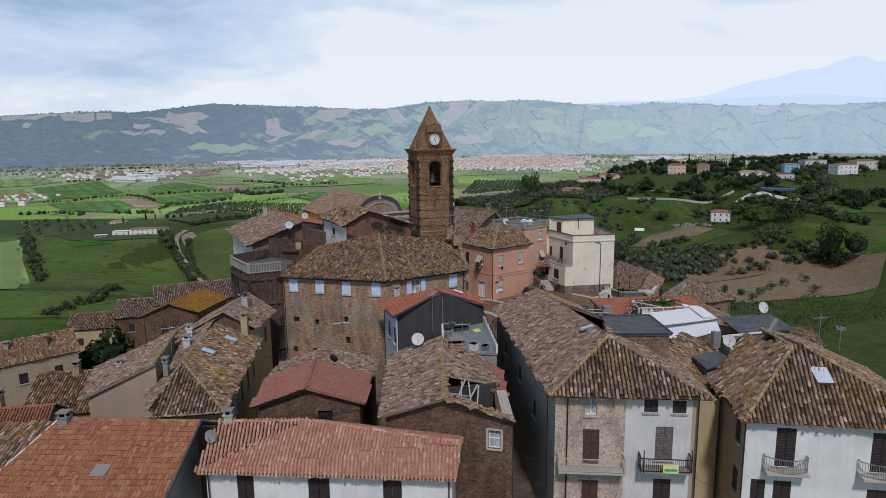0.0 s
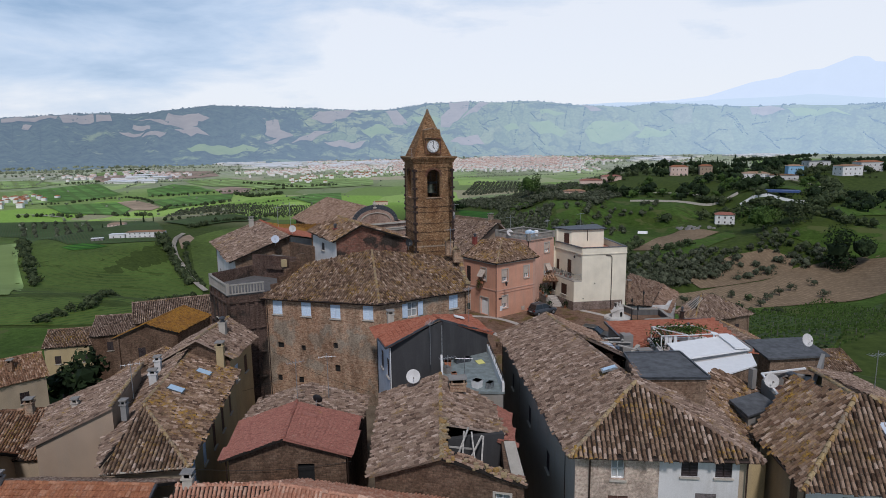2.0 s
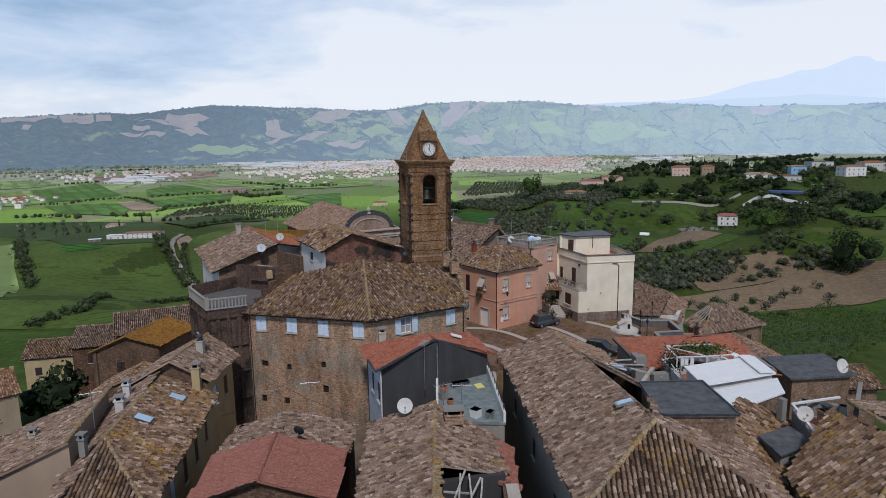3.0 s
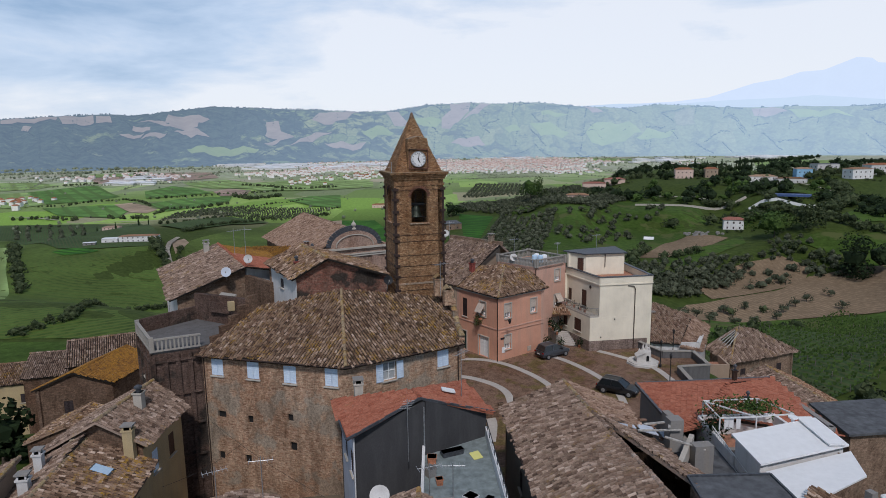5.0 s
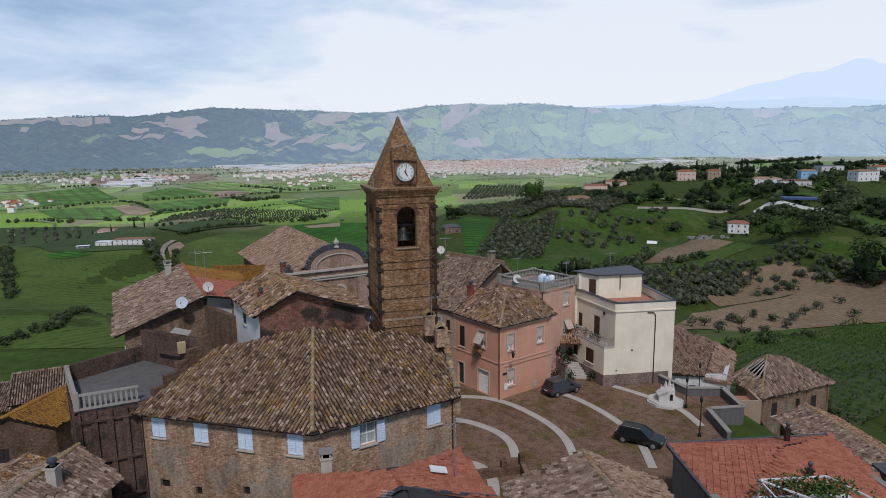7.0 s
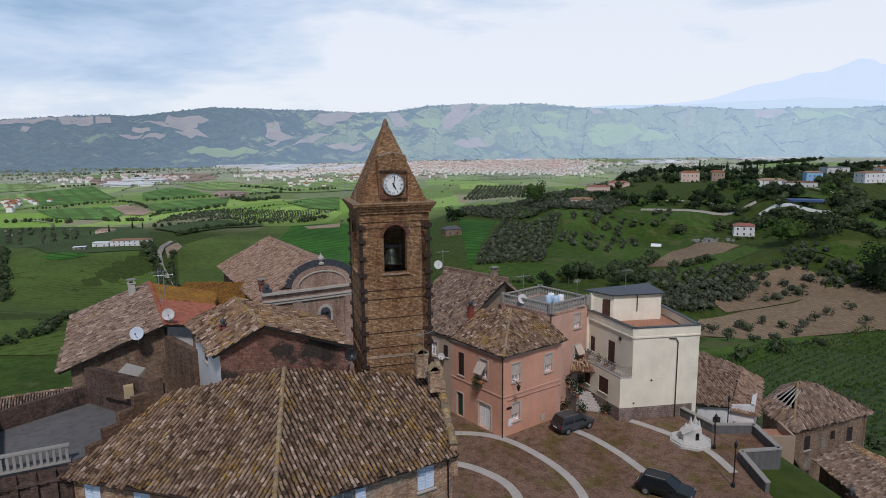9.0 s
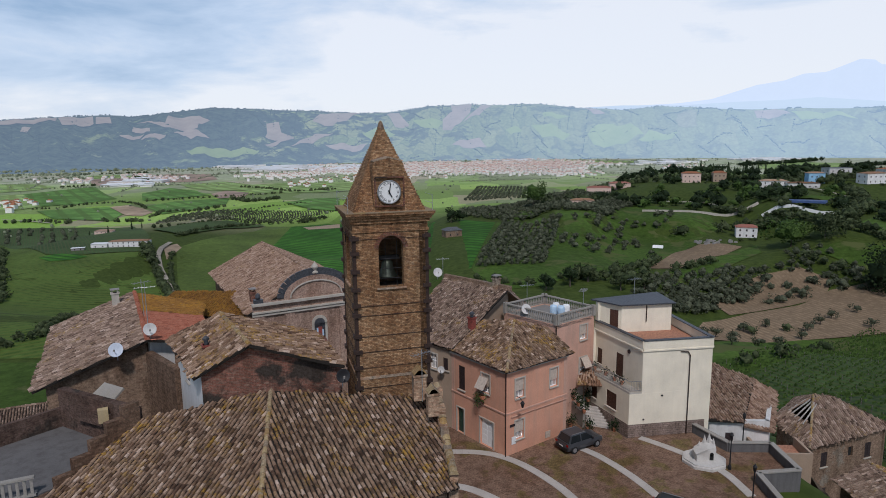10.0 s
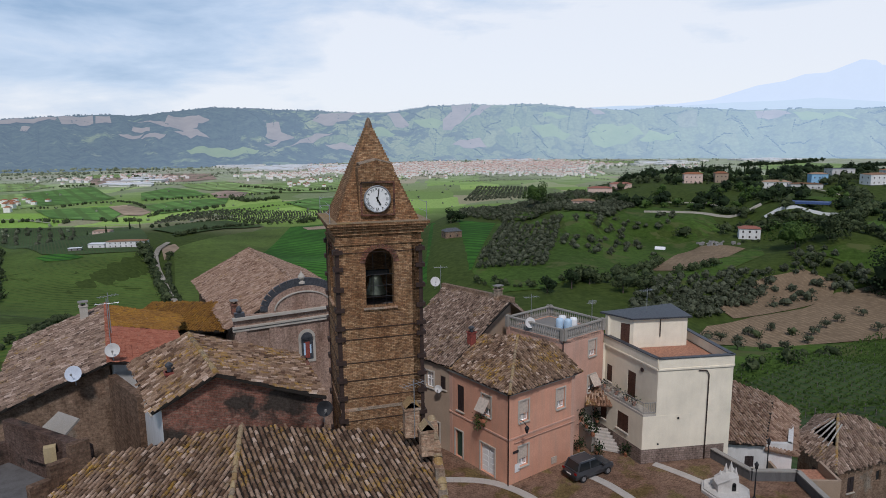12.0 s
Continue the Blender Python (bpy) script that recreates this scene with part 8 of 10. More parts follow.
gable(ob, (-25.0, -58.5), (-24.7, -51.5), 0.75, 6.9, 4.7, M["cement"])
oa, ob_, oc, od = Vector((-38.4, -58.0, 1.3)), Vector((-25.2, -58.9, 0.9)), Vector((-24.4, -51.6, 5.05)), Vector((-34.6, -51.1, 5.05))
tiled(ob, [oa, ob_, oc, od], M["tile_orange"], 191, 0.24, 0.4, 0.44, 0.09, 0.4, 300)
tiled(ob, [oc, (-24.2, -47.6, 3.0), (-34.4, -47.2, 3.0), od], M["tile_grey"], 192)
ridge(ob, od, oc, M["tile_orange"], 6, 0.14)
part("verge", Geo().bar(ob_ + Vector((0.1, 0, 0)), oc + Vector((0.1, 0, 0)), 0.14, 0.16), M["lead"], ob)
part("verge", Geo().bar(oa, od, 0.14, 0.14), M["whitegrey"], ob)
hz = [on_plane(oa, ob_, oc, x, y) + Vector((0, 0, 0.18)) for x, y in ((-30.4, -55.3), (-29.4, -55.35), (-29.2, -54.6), (-30.2, -54.55))]
part("roof_hatch", Geo().slab(hz, 0.12), M["cement"], ob, "small grey roof hatch")
chimney((-34.0, -51.4, 4.4), 0.65, 0.6, 1.1, M["cement"], "grey brick chimney with a flat cap", 0)
ob = house("grey_roof_house", (-42, -55, -6), "house with an old grey tile roof at the street edge")
shell(ob, [(-48, -58), (-37.5, -57), (-35.5, -51.2), (-46, -50.4)], -7, 1.4, M["beige"])
tiled(ob, [(-48.5, -58.5, 0.9), (-38.4, -58.2, 1.3), (-34.7, -50.9, 4.7), (-45.5, -49.8, 4.4)], M["tile_old"], 193, 0.27, 0.38, 0.48, 0.115, singles=100)

# old houses below the square on the far side
ob = house("ruined_hip_house", (34, 10, -9), "old stone house with a holed hipped roof and bare rafters")
rw = [(31.4, 8.6), (41.8, 12.6), (36.0, 19.3), (30.9, 13.9)]
shell(ob, rw, -18, -3.5, M["stone_grey"], {0: [(2.2, -6.4, 0.9, 1.6, "dark"), (8.6, -6.6, 0.9, 1.7, "dark"), (2.4, -10.4, 0.9, 1.6, "dark"), (6.0, -6.0, 0.7, 1.1, "hole")], 3: [(2.6, -6.4, 0.9, 1.5, "dark"), (2.6, -10.4, 0.9, 1.5, "dark")]})
ha, hb, hc, hd, hp = Vector((31.0, 7.9, -3.6)), Vector((42.5, 12.4, -3.5)), Vector((36.2, 20.1, -3.5)), Vector((30.2, 14.1, -3.5)), Vector((34.2, 13.4, -0.3))
hq = Vector((36.2, 13.6, -0.5))
tiled(ob, [ha, hb, hq, hp], M["tile_grey"], 201, 0.27, 0.38, 0.48, 0.115, 1.5)
tiled(ob, [hb, hc, hq], M["tile_grey"], 202, 0.27, 0.38, 0.48, 0.115, 1.5)
tiled(ob, [hd, ha, (32.2, 10.3, -2.1), (31.9, 13.9, -2.2)], M["tile_grey"], 203, 0.27, 0.38, 0.48, 0.115, 1.8)
tiled(ob, [hc, hd, hp, hq], M["tile_grey"], 204, 0.27, 0.38, 0.48, 0.115, 1.5)
ridge(ob, ha, hp, M["ridge"])
for k in range(5):
    part("rafter", Geo().bar((31.7, 10.6 + 0.8 * k, -2.3), (33.8, 12.0 + 0.4 * k, -0.7), 0.1, 0.1), M["timber"], ob, "bare rafter in the roof hole")
ob = house("low_tile_house", (26, 14, -7), "low old house with a tile roof and a small terracotta terrace")
lo = [(21.2, 8.6), (27.0, 8.2), (30.5, 14.5), (24.0, 18.0)]
shell(ob, lo, -14, -0.8, M["whitegrey"], {0: [(2.0, -3.2, 0.8, 1.1, "dark")]})
la, lb, lc = Vector((20.6, 8.2, -0.6)), Vector((24.4, 8.0, -0.9)), Vector((25.6, 18.2, 2.2))
tiled(ob, [la, lb, (28.5, 14.8, 1.1), (24.0, 18.4, 2.0), (21.6, 14.0, 1.0)], M["tile_beige"], 205, 0.27, 0.38, 0.48, 0.115, 1.4)
tiled(ob, [(24.4, 8.0, -1.2), (27.4, 7.8, -1.8), (31.0, 14.6, -0.4), (28.3, 14.9, 1.0)], M["tile_beige"], 206, 0.27, 0.38, 0.48, 0.115, 1.4)
part("terrace_floor", Geo().slab([(24.8, 5.0, -3.4), (29.4, 4.8, -3.4), (29.6, 8.3, -3.4), (25.0, 8.4, -3.4)], 0.3), M["terracotta"], ob)
for a, b in (((24.8, 5.0), (29.4, 4.8)), ((29.4, 4.8), (29.6, 8.2)), ((24.8, 5.0), (25.0, 8.4))):
    part("terrace_wall", Geo().bar((*a, -7.0), (*b, -7.0), 0.25, 9.0), M["tan"], ob)
chimney((22.2, 12.6, 0.8), 0.5, 0.5, 1.2, M["brick_wall"], "small brick chimney with flat cap", 10)

# ---- the square ----
outline = [(-4.8, -20.0), (-3.2, -25.5), (-1.5, -27.0), (9.0, -26.6), (10.3, -20.8), (19.8, -18.9), (19.5, -9.4), (19.6, -4.6), (23.0, -4.2), (23.0, 0.4), (19.6, 0.5), (17.7, 4.8), (11.4, 3.2), (8.5, 10.3), (5.4, 6.3), (6.1, 4.5), (0, -0.05), (-4.7, 5.75), (-9.8, 10.3), (-12.0, 0.0), (-11.5, -8.5), (-5.4, -13.5)]
solid("pavement", Geo().prism(outline, -7.0, 0.0), M["paving"], "brown brick-paved village square", "pavement", kind="structure")


def strip_path(pts, width, label):
    g = Geo()
    rail_l, rail_r = [], []
    P = [Vector((*p, 0)) for p in pts]
    fine = []
    for i in range(len(P) - 1):
        p0, p1, p2, p3 = P[max(i - 1, 0)], P[i], P[i + 1], P[min(i + 2, len(P) - 1)]
        for k in range(8):
            t_ = k / 8
            fine.append(0.5 * ((2 * p1) + (p2 - p0) * t_ + (2 * p0 - 5 * p1 + 4 * p2 - p3) * t_ ** 2 + (3 * p1 - p0 - 3 * p2 + p3) * t_ ** 3))
    fine.append(P[-1])
    for i, p in enumerate(fine):
        d = (fine[min(i + 1, len(fine) - 1)] - fine[max(i - 1, 0)]).normalized()
        s = Vector((d.y, -d.x, 0)) * width / 2
        rail_l.append(p - s)
        rail_r.append(p + s)
    z = Vector((0, 0, 0.035))
    row = solid("paving_strip", Geo().slab([rail_l[0] + Vector((0, 0, 0.006)), rail_r[0] + Vector((0, 0, 0.006)), rail_r[1] + Vector((0, 0, 0.006)), rail_l[1] + Vector((0, 0, 0.006))], 0.05), M["strip"], label, "paving strip", "pale paving strips", kind="structure")
    for i in range(len(fine) - 1):
        a, b, c, d = rail_l[i] + z, rail_r[i] + z, rail_r[i + 1] + z, rail_l[i + 1] + z
        m = (a + b + c + d) / 4
        part("slab", Geo().slab([m + (p - m) * 0.985 for p in (a, b, c, d)], 0.06), M["strip"], row)


strip_path([(-8.5, 1.4), (-6.4, 1.0), (-2.2, 0.75), (0.3, -0.5), (2.4, -2.8), (4.3, -6.0), (5.2, -9.0), (5.3, -12)], 0.75, "curved pale stone strip across the square")
strip_path([(6.6, 1.6), (8.2, -0.3), (10.0, -3.6), (11.3, -7.3), (11.6, -10), (11.3, -14)], 0.75, "curved pale stone strip across the square")
strip_path([(12.6, 3.3), (14.6, 1.3), (16.6, -1.2), (17.7, -3.2), (18.2, -6.5)], 0.75, "curved pale stone strip across the square")
strip_path([(-5.4, -4.4), (-3.2, -5.2), (-0.9, -7.2), (0.2, -9.4), (0.4, -12)], 0.8, "curved pale stone strip across the square")
strip_path([(-4.4, -12.5), (-2.6, -13.6), (-1.8, -16), (-2.2, -20)], 0.9, "pale kerb strip along the lane")

solid("pavement", Geo().prism([(19.7, -18.8), (19.6, -9.4), (19.8, -4.8), (23.3, -4.3), (23.3, 0.4), (29.4, 0.4), (31.0, 7.5), (29.0, -16.0)], -14.0, -6.2), M["soil_street"], "bare earth yard under the parapet", "yard", kind="structure")

# parapet on the valley side
par = thing("parapet_wall", (20.5, 0, 0), "low grey cement parapet wall along the square", "wall")
pw = [(17.6, 4.9), (19.5, 0.6), (23.1, 0.5), (23.1, -4.1), (19.6, -4.5), (19.4, -9.5)]
for a, b in zip(pw, pw[1:]):
    part("wall_run", Geo().bar((*a, -4.9), (*b, -4.9), 0.32, 11.4), M["cement_dark"], par)
    part("coping", Geo().bar((*a, 0.85), (*b, 0.85), 0.46, 0.1), M["concrete"], par)
low = thing("ruined_low_wall", (-1.4, -15, 0), "low broken brown stone wall with posts at the lane", "wall")
part("wall_run", Geo().bar((-3.6, -15.6, 0.35), (0.6, -14.4, 0.35), 0.5, 0.75), M["stone"], low)
for x, y, h in ((-3.6, -15.6, 1.5), (-0.9, -14.8, 1.3), (0.6, -14.4, 1.6), (0.9, -17.8, 1.5)):
    part("post", Geo().box((x, y, 0), (0.45, 0.45, h), 16), M["stone"], low)
part("wall_run", Geo().bar((0.6, -14.4, 0.5), (0.9, -17.8, 0.5), 0.35, 1.0), M["stone_grey"], low)

# monument
mo = thing("monument", (16.7, -1.3, 0), "white stone war-memorial style monument on an octagonal plinth", "monument")
part("plinth", Geo().spin((16.7, -1.1, 0.0), [(1.85, 0), (1.85, 0.22), (1.7, 0.24), (1.7, 0.34)], 8), M["whitestone"], mo)
body = Geo()
body.add([(15.5, -1.9, 0.34), (17.8, -1.9, 0.34), (17.9, -0.3, 0.34), (15.6, -0.2, 0.34), (15.5, -1.8, 1.25), (16.6, -1.9, 1.7), (17.7, -1.8, 1.9), (17.75, -0.4, 2.2), (16.6, -0.4, 1.9), (15.7, -0.3, 1.35)],
         [(3, 2, 1, 0), (0, 1, 6, 5, 4), (1, 2, 7, 6), (2, 3, 9, 8, 7), (3, 0, 4, 9), (4, 5, 8, 9), (5, 6, 7, 8)])
part("body", body, M["whitestone"], mo, "faceted white stone body")
pk_ = Geo()
for x, y, h, r in ((17.3, -0.7, 2.95, 0.35), (16.8, -0.6, 2.75, 0.3), (17.65, -1.1, 2.55, 0.28), (16.2, -0.7, 2.1, 0.3)):
    pk_.spin((x, y, 1.3), [(r, 0), (r * 0.8, (h - 1.3) * 0.5), (0.03, h - 1.3)], 5)
part("pinnacle", pk_, M["whitestone"], mo, "cluster of pointed white stones")
# no recess is cut; its shade is a black arch on the face
part("niche", Geo().bar((17.2, -1.92, 0.55), (17.2, -1.92, 1.15), 0.42, 0.06, (0, 1, 0)).spin((17.2, -1.89, 1.15), [(0.21, 0), (0.21, 0.06)], 12, (0, -1, 0)), M["black"], mo, "flat black arch painting the shade of a niche")
part("roof_slab", Geo().slab([(15.3, -2.0, 1.28), (16.7, -2.1, 1.85), (16.7, -0.9, 1.95), (15.35, -0.8, 1.35)], 0.12), M["whitestone"], mo)

for child in mo.children:
    if not child.name.startswith("plinth"):
        child.data.transform(Matrix.Diagonal((0.72, 0.72, 0.82, 1.0)))


def lantern(at, h, label="black iron lantern on a post"):
    ob = thing("street_lamp", at, label, "street lamp", "street lamps")
    a = Vector(at)
    part("base", Geo().spin(a, [(0.16, 0), (0.14, 0.3), (0.07, 0.4)], 8), M["iron_dark"], ob)
    part("pole", Geo().tube([a + Vector((0, 0, 0.3)), a + Vector((0, 0, h))], [0.06, 0.04], 8), M["iron_dark"], ob)
    part("lamp_head", Geo().spin(a + Vector((0, 0, h)), [(0.05, 0), (0.11, 0.1), (0.15, 0.38), (0.18, 0.40), (0.06, 0.56), (0.02, 0.66)], 6), M["iron_dark"], ob)
    return ob


lantern((18.3, -2.4, 0), 2.6)
lantern((20.9, 1.0, 0), 2.8)
lantern((17.2, -8.6, 0), 3.2)
wl = thing("wall_lamp", (0.9, 0.45, 5.2), "old street lantern on a wall bracket", "street lamp", "street lamps")
part("bracket", Geo().tube([(0.9, 0.6, 5.3), (1.15, -0.1, 5.45), (1.35, -0.6, 5.3)], 0.03, 6), M["iron_dark"], wl)
part("lamp_head", Geo().spin((1.35, -0.6, 4.75), [(0.08, 0), (0.17, 0.35), (0.2, 0.4), (0.05, 0.6)], 8), M["iron_dark"], wl)


# cars
def car(at, heading, paint, label, suv=True):
    ob = thing("car", at, label, "car", "parked cars")
    m = Matrix.Translation(at) @ Matrix.Rotation(radians(heading), 4, "Z")
    P = lambda x, y, z: m @ Vector((x, y, z))
    k = 1.0 if suv else 0.9
    sec = [(-2.05, 0.45, 0.62, 0.80), (-2.0, 0.32, 0.95, 0.86), (-1.2, 0.30, 1.0, 0.89), (0.6, 0.30, 1.0, 0.89), (1.5, 0.30, 0.92, 0.87), (1.95, 0.36, 0.80, 0.80), (2.08, 0.45, 0.66, 0.70)]
    g = Geo()
    ring = []
    for x, zb, zt, hw in sec:
        ring.append([P(x, -hw * 0.9, zb), P(x, hw * 0.9, zb), P(x, hw, (zb + zt) / 2), P(x, hw * 0.93, zt * k), P(x, -hw * 0.93, zt * k), P(x, -hw, (zb + zt) / 2)])
    n_ = 6
    g.add([p for r_ in ring for p in r_], [(i * n_ + j, i * n_ + (j + 1) % n_, (i + 1) * n_ + (j + 1) % n_, (i + 1) * n_ + j) for i in range(len(sec) - 1) for j in range(n_)] + [tuple(range(n_))[::-1], tuple((len(sec) - 1) * n_ + j for j in range(n_))])
    body_ = part("body", g, paint, ob, smooth=False)
    top = 1.58 * k
    lo = 0.98 * k
    cab = [P(-1.85, -0.82, lo), P(0.95, -0.82, lo), P(0.95, 0.82, lo), P(-1.85, 0.82, lo), P(-1.55, -0.66, top), P(0.15, -0.66, top), P(0.15, 0.66, top), P(-1.55, 0.66, top)]
    part("cabin_glass", Geo().add(cab, [(0, 1, 5, 4), (1, 2, 6, 5), (2, 3, 7, 6), (3, 0, 4, 7), (4, 5, 6, 7)]), M["car_glass"], ob, "tinted windows")
    part("roof", Geo().add([P(-1.62, -0.68, top), P(0.2, -0.68, top), P(0.2, 0.68, top), P(-1.62, 0.68, top), P(-1.5, -0.6, top + 0.06), P(0.1, -0.6, top + 0.06), P(0.1, 0.6, top + 0.06), P(-1.5, 0.6, top + 0.06)], [(0, 1, 5, 4), (1, 2, 6, 5), (2, 3, 7, 6), (3, 0, 4, 7), (4, 5, 6, 7)]), paint, ob)
    for s in (-1, 1):
        part("pillar", Geo().bar(P(-0.55, s * 0.82, lo), P(-0.55, s * 0.675, top), 0.09, 0.05), paint, ob)
        part("pillar", Geo().bar(P(-1.84, s * 0.8, lo), P(-1.55, s * 0.66, top), 0.12, 0.07), paint, ob)
        part("pillar", Geo().bar(P(0.95, s * 0.8, lo), P(0.17, s * 0.66, top), 0.07, 0.07), paint, ob)
        part("roof_rail", Geo().bar(P(-1.45, s * 0.6, top + 0.1), P(0.05, s * 0.6, top + 0.1), 0.04, 0.04), M["steel"], ob)
        part("tail_lamp", Geo().bar(P(-2.06, s * 0.62, 0.86 * k), P(-2.06, s * 0.84, 0.86 * k), 0.06, 0.16), M["lamp_red"], ob, "red tail lamp")
        part("headlamp", Geo().bar(P(2.0, s * 0.5, 0.72 * k), P(1.93, s * 0.78, 0.72 * k), 0.08, 0.14), M["steel"], ob)
        part("mirror", Geo().box(P(0.65, s * 0.95, 1.0 * k), (0.12, 0.2, 0.14), heading), M["car_black"], ob)
        for x in (-1.3, 1.3):
            w = part("wheel", Geo().spin(P(x, s * 0.80, 0.33), [(0.2, -0.1), (0.33, -0.1), (0.34, 0), (0.33, 0.1), (0.2, 0.1)], 18, m.to_3x3() @ Vector((0, s, 0))), M["tyre"], ob, "black tyre")
            part("rim", Geo().spin(P(x, s * 0.88, 0.33), [(0.21, 0), (0.19, 0.04), (0.05, 0.03)], 10, m.to_3x3() @ Vector((0, s, 0))), M["steel"], w, "alloy rim")
    part("bumper", Geo().bar(P(-2.08, -0.75, 0.48), P(-2.08, 0.75, 0.48), 0.12, 0.22), M["car_black"], ob)
    part("number_plate", Geo().bar(P(-2.13, -0.24, 0.68), P(-2.13, 0.24, 0.68), 0.02, 0.1), M["white_paint"], ob, "plain white plate")
    part("screen_trim", Geo().bar(P(-2.0, -0.6, 0.95 * k), P(-2.0, 0.6, 0.95 * k), 0.04, 0.04), M["car_black"], ob)
    return ob


car((6.75, 1.75, 0.0), 30, M["car_grey"], "grey compact off-road car parked beside the pink house")
c2 = car((11.6, -9.6, 0.0), -32, M["car_black"], "dark small hatchback parked on the square", False)

# stairs with plants between the pink block and the cream house
st = thing("outdoor_stairs", (9.4, 6.8, 0), "stone outdoor stairs with dark plants beside the cream house", "stairs")
for k in range(7):
    part("step", Geo().box((9.6 - 0.12 * k, 5.6 + 0.32 * k, 0), (1.7, 0.36, 0.18 * (k + 1)), -24), M["strip"], st)
part("side_wall", Geo().bar((7.9, 5.4, 0.7), (7.2, 8.0, 0.9), 0.25, 1.6), M["concrete"], st)
part("porch", Geo().box((8.3, 9.2, 0), (2.2, 1.0, 1.4), 38), M["concrete"], st)
rng = random.Random(31)
for k, (x, y, z) in enumerate(((7.9, 5.4, 1.5), (7.6, 6.6, 1.7), (7.3, 7.8, 1.8), (10.6, 4.6, 0.0), (8.2, 4.7, 0.0), (9.0, 8.6, 1.3), (6.7, 5.6, 0.0))):
    pot = thing("potted_plant", (x, y, z), "leafy dark plant in a pot by the stairs", "plant pot", "plants by the stairs")
    part("pot", Geo().spin((x, y, z), [(0.14, 0), (0.2, 0.34)], 10), M["terracotta_pot"], pot)
    part("leaves", leaf_cloud(130, (x, y, z + 0.75), (0.26, 0.26, 0.28), 0.12, rng), M["leaf_dark"], pot)
cn = thing("porch_canopy", (9.0, 8.0, 3.6), "small brown tiled porch canopy", "canopy")
tiled(cn, [(7.6, 7.2, 3.6), (9.9, 6.9, 3.6), (10.2, 8.6, 4.5), (8.0, 9.3, 4.5)], M["tile_brown"], 301)
fb = thing("flower_box", (-1.95, 1.8, 4.75), "window box with hanging green plants", "flower box")
part("box", Geo().box((-2.15, 1.95, 4.6), (1.0, 0.26, 0.25), -51), M["terracotta_pot"], fb)
part("leaves", leaf_cloud(150, (-2.2, 1.85, 4.6), (0.25, 0.25, 0.35), 0.1, rng), M["leaf_green"], fb)

# wires across the street
for k, (a, b) in enumerate((((-24.5, -46.5, 3.2), (-13.6, -45.9, 3.3)), ((-2.4, -51.4, 2.6), (0.3, -52.4, 2.4)), ((-6.4, -54.6, 1.2), (0.4, -52.6, 0.9)), ((9.7, -53.6, 1.5), (12.4, -54.4, 1.2)), ((-26.1, -30.2, 2.0), (-22.0, -25.0, 2.6)), ((-25.5, -21.9, 3.0), (-13.8, -34.0, 3.4)))):
    a, b = Vector(a), Vector(b)
    pts = [a.lerp(b, i / 10) - Vector((0, 0, 0.35 * math.sin(math.pi * i / 10))) for i in range(11)]
    solid("cable", Geo().tube(pts, 0.015, 4), M["black"], "thin black cable between the houses", "cable", "cables")

# ---- trees ----
def clump_points(rng_, n, r, squash):
    """Spots on the skin of a crown, in lobes."""
    lobes = [(Vector((rng_.gauss(0, 0.45), rng_.gauss(0, 0.45), rng_.gauss(0, 0.35) * squash)) * r, r * rng_.uniform(0.35, 0.62)) for _ in range(8)]
    out = []
    for _ in range(n):
        c, q = rng_.choice(lobes)
        d = Vector((rng_.gauss(0, 1), rng_.gauss(0, 1), rng_.gauss(0, 1))).normalized()
        out.append((c + d * q * rng_.uniform(0.75, 1.08), d))
    return out


def crown_geo(seed, r, squash, cards, size, core=0.55):
    rng_ = random.Random(seed)
    g = Geo()
    for k in range(3):
        c = Vector((rng_.gauss(0, 0.25), rng_.gauss(0, 0.25), rng_.gauss(0, 0.2) * squash)) * r
        g.blob(c, r * core * rng_.uniform(0.7, 1.0), seed + k, squash, 0.6, 1)
    for p, d in clump_points(rng_, cards, r, squash):
        d = (d + Vector((rng_.uniform(-0.6, 0.6), rng_.uniform(-0.6, 0.6), rng_.uniform(-0.3, 0.6)))).normalized()
        a = d.cross(Vector((rng_.uniform(-1, 1), rng_.uniform(-1, 1), 1))).normalized() * size * rng_.uniform(0.6, 1.3)
        b_ = d.cross(a).normalized() * size * rng_.uniform(0.5, 1.0)
        g.quad(p - a - b_ * 0.4, p + b_, p + a - b_ * 0.3, p - b_)
    return g


def tree(name, label, at, h, r, squash, leaf, seed, cards=260, size=0.35, trunk=0.16, category="tree", group=""):
    ob = thing(name, at, label, category, group)
    a = Vector(at)
    rng_ = random.Random(seed)
    g = Geo()
    fork = a + Vector((rng_.uniform(-0.2, 0.2), rng_.uniform(-0.2, 0.2), h * 0.35))
    g.tube([a - Vector((0, 0, 0.4)), a.lerp(fork, 0.6), fork], [trunk * 1.4, trunk, trunk * 0.85], 7)
    for k in range(4):
        e = fork + Vector((rng_.uniform(-0.6, 0.6) * r, rng_.uniform(-0.6, 0.6) * r, h * rng_.uniform(0.2, 0.4)))
        g.tube([fork, fork.lerp(e, 0.5) + Vector((0, 0, 0.1)), e], [trunk * 0.7, trunk * 0.45, trunk * 0.15], 5)
    part("trunk", g, M["bark"], ob)
    c = crown_geo(seed, r, squash, cards, size)
    c.v = [p + a + Vector((0, 0, h - r * squash * 0.95)) for p in c.v]
    part("crown", c, leaf, ob)
    return ob


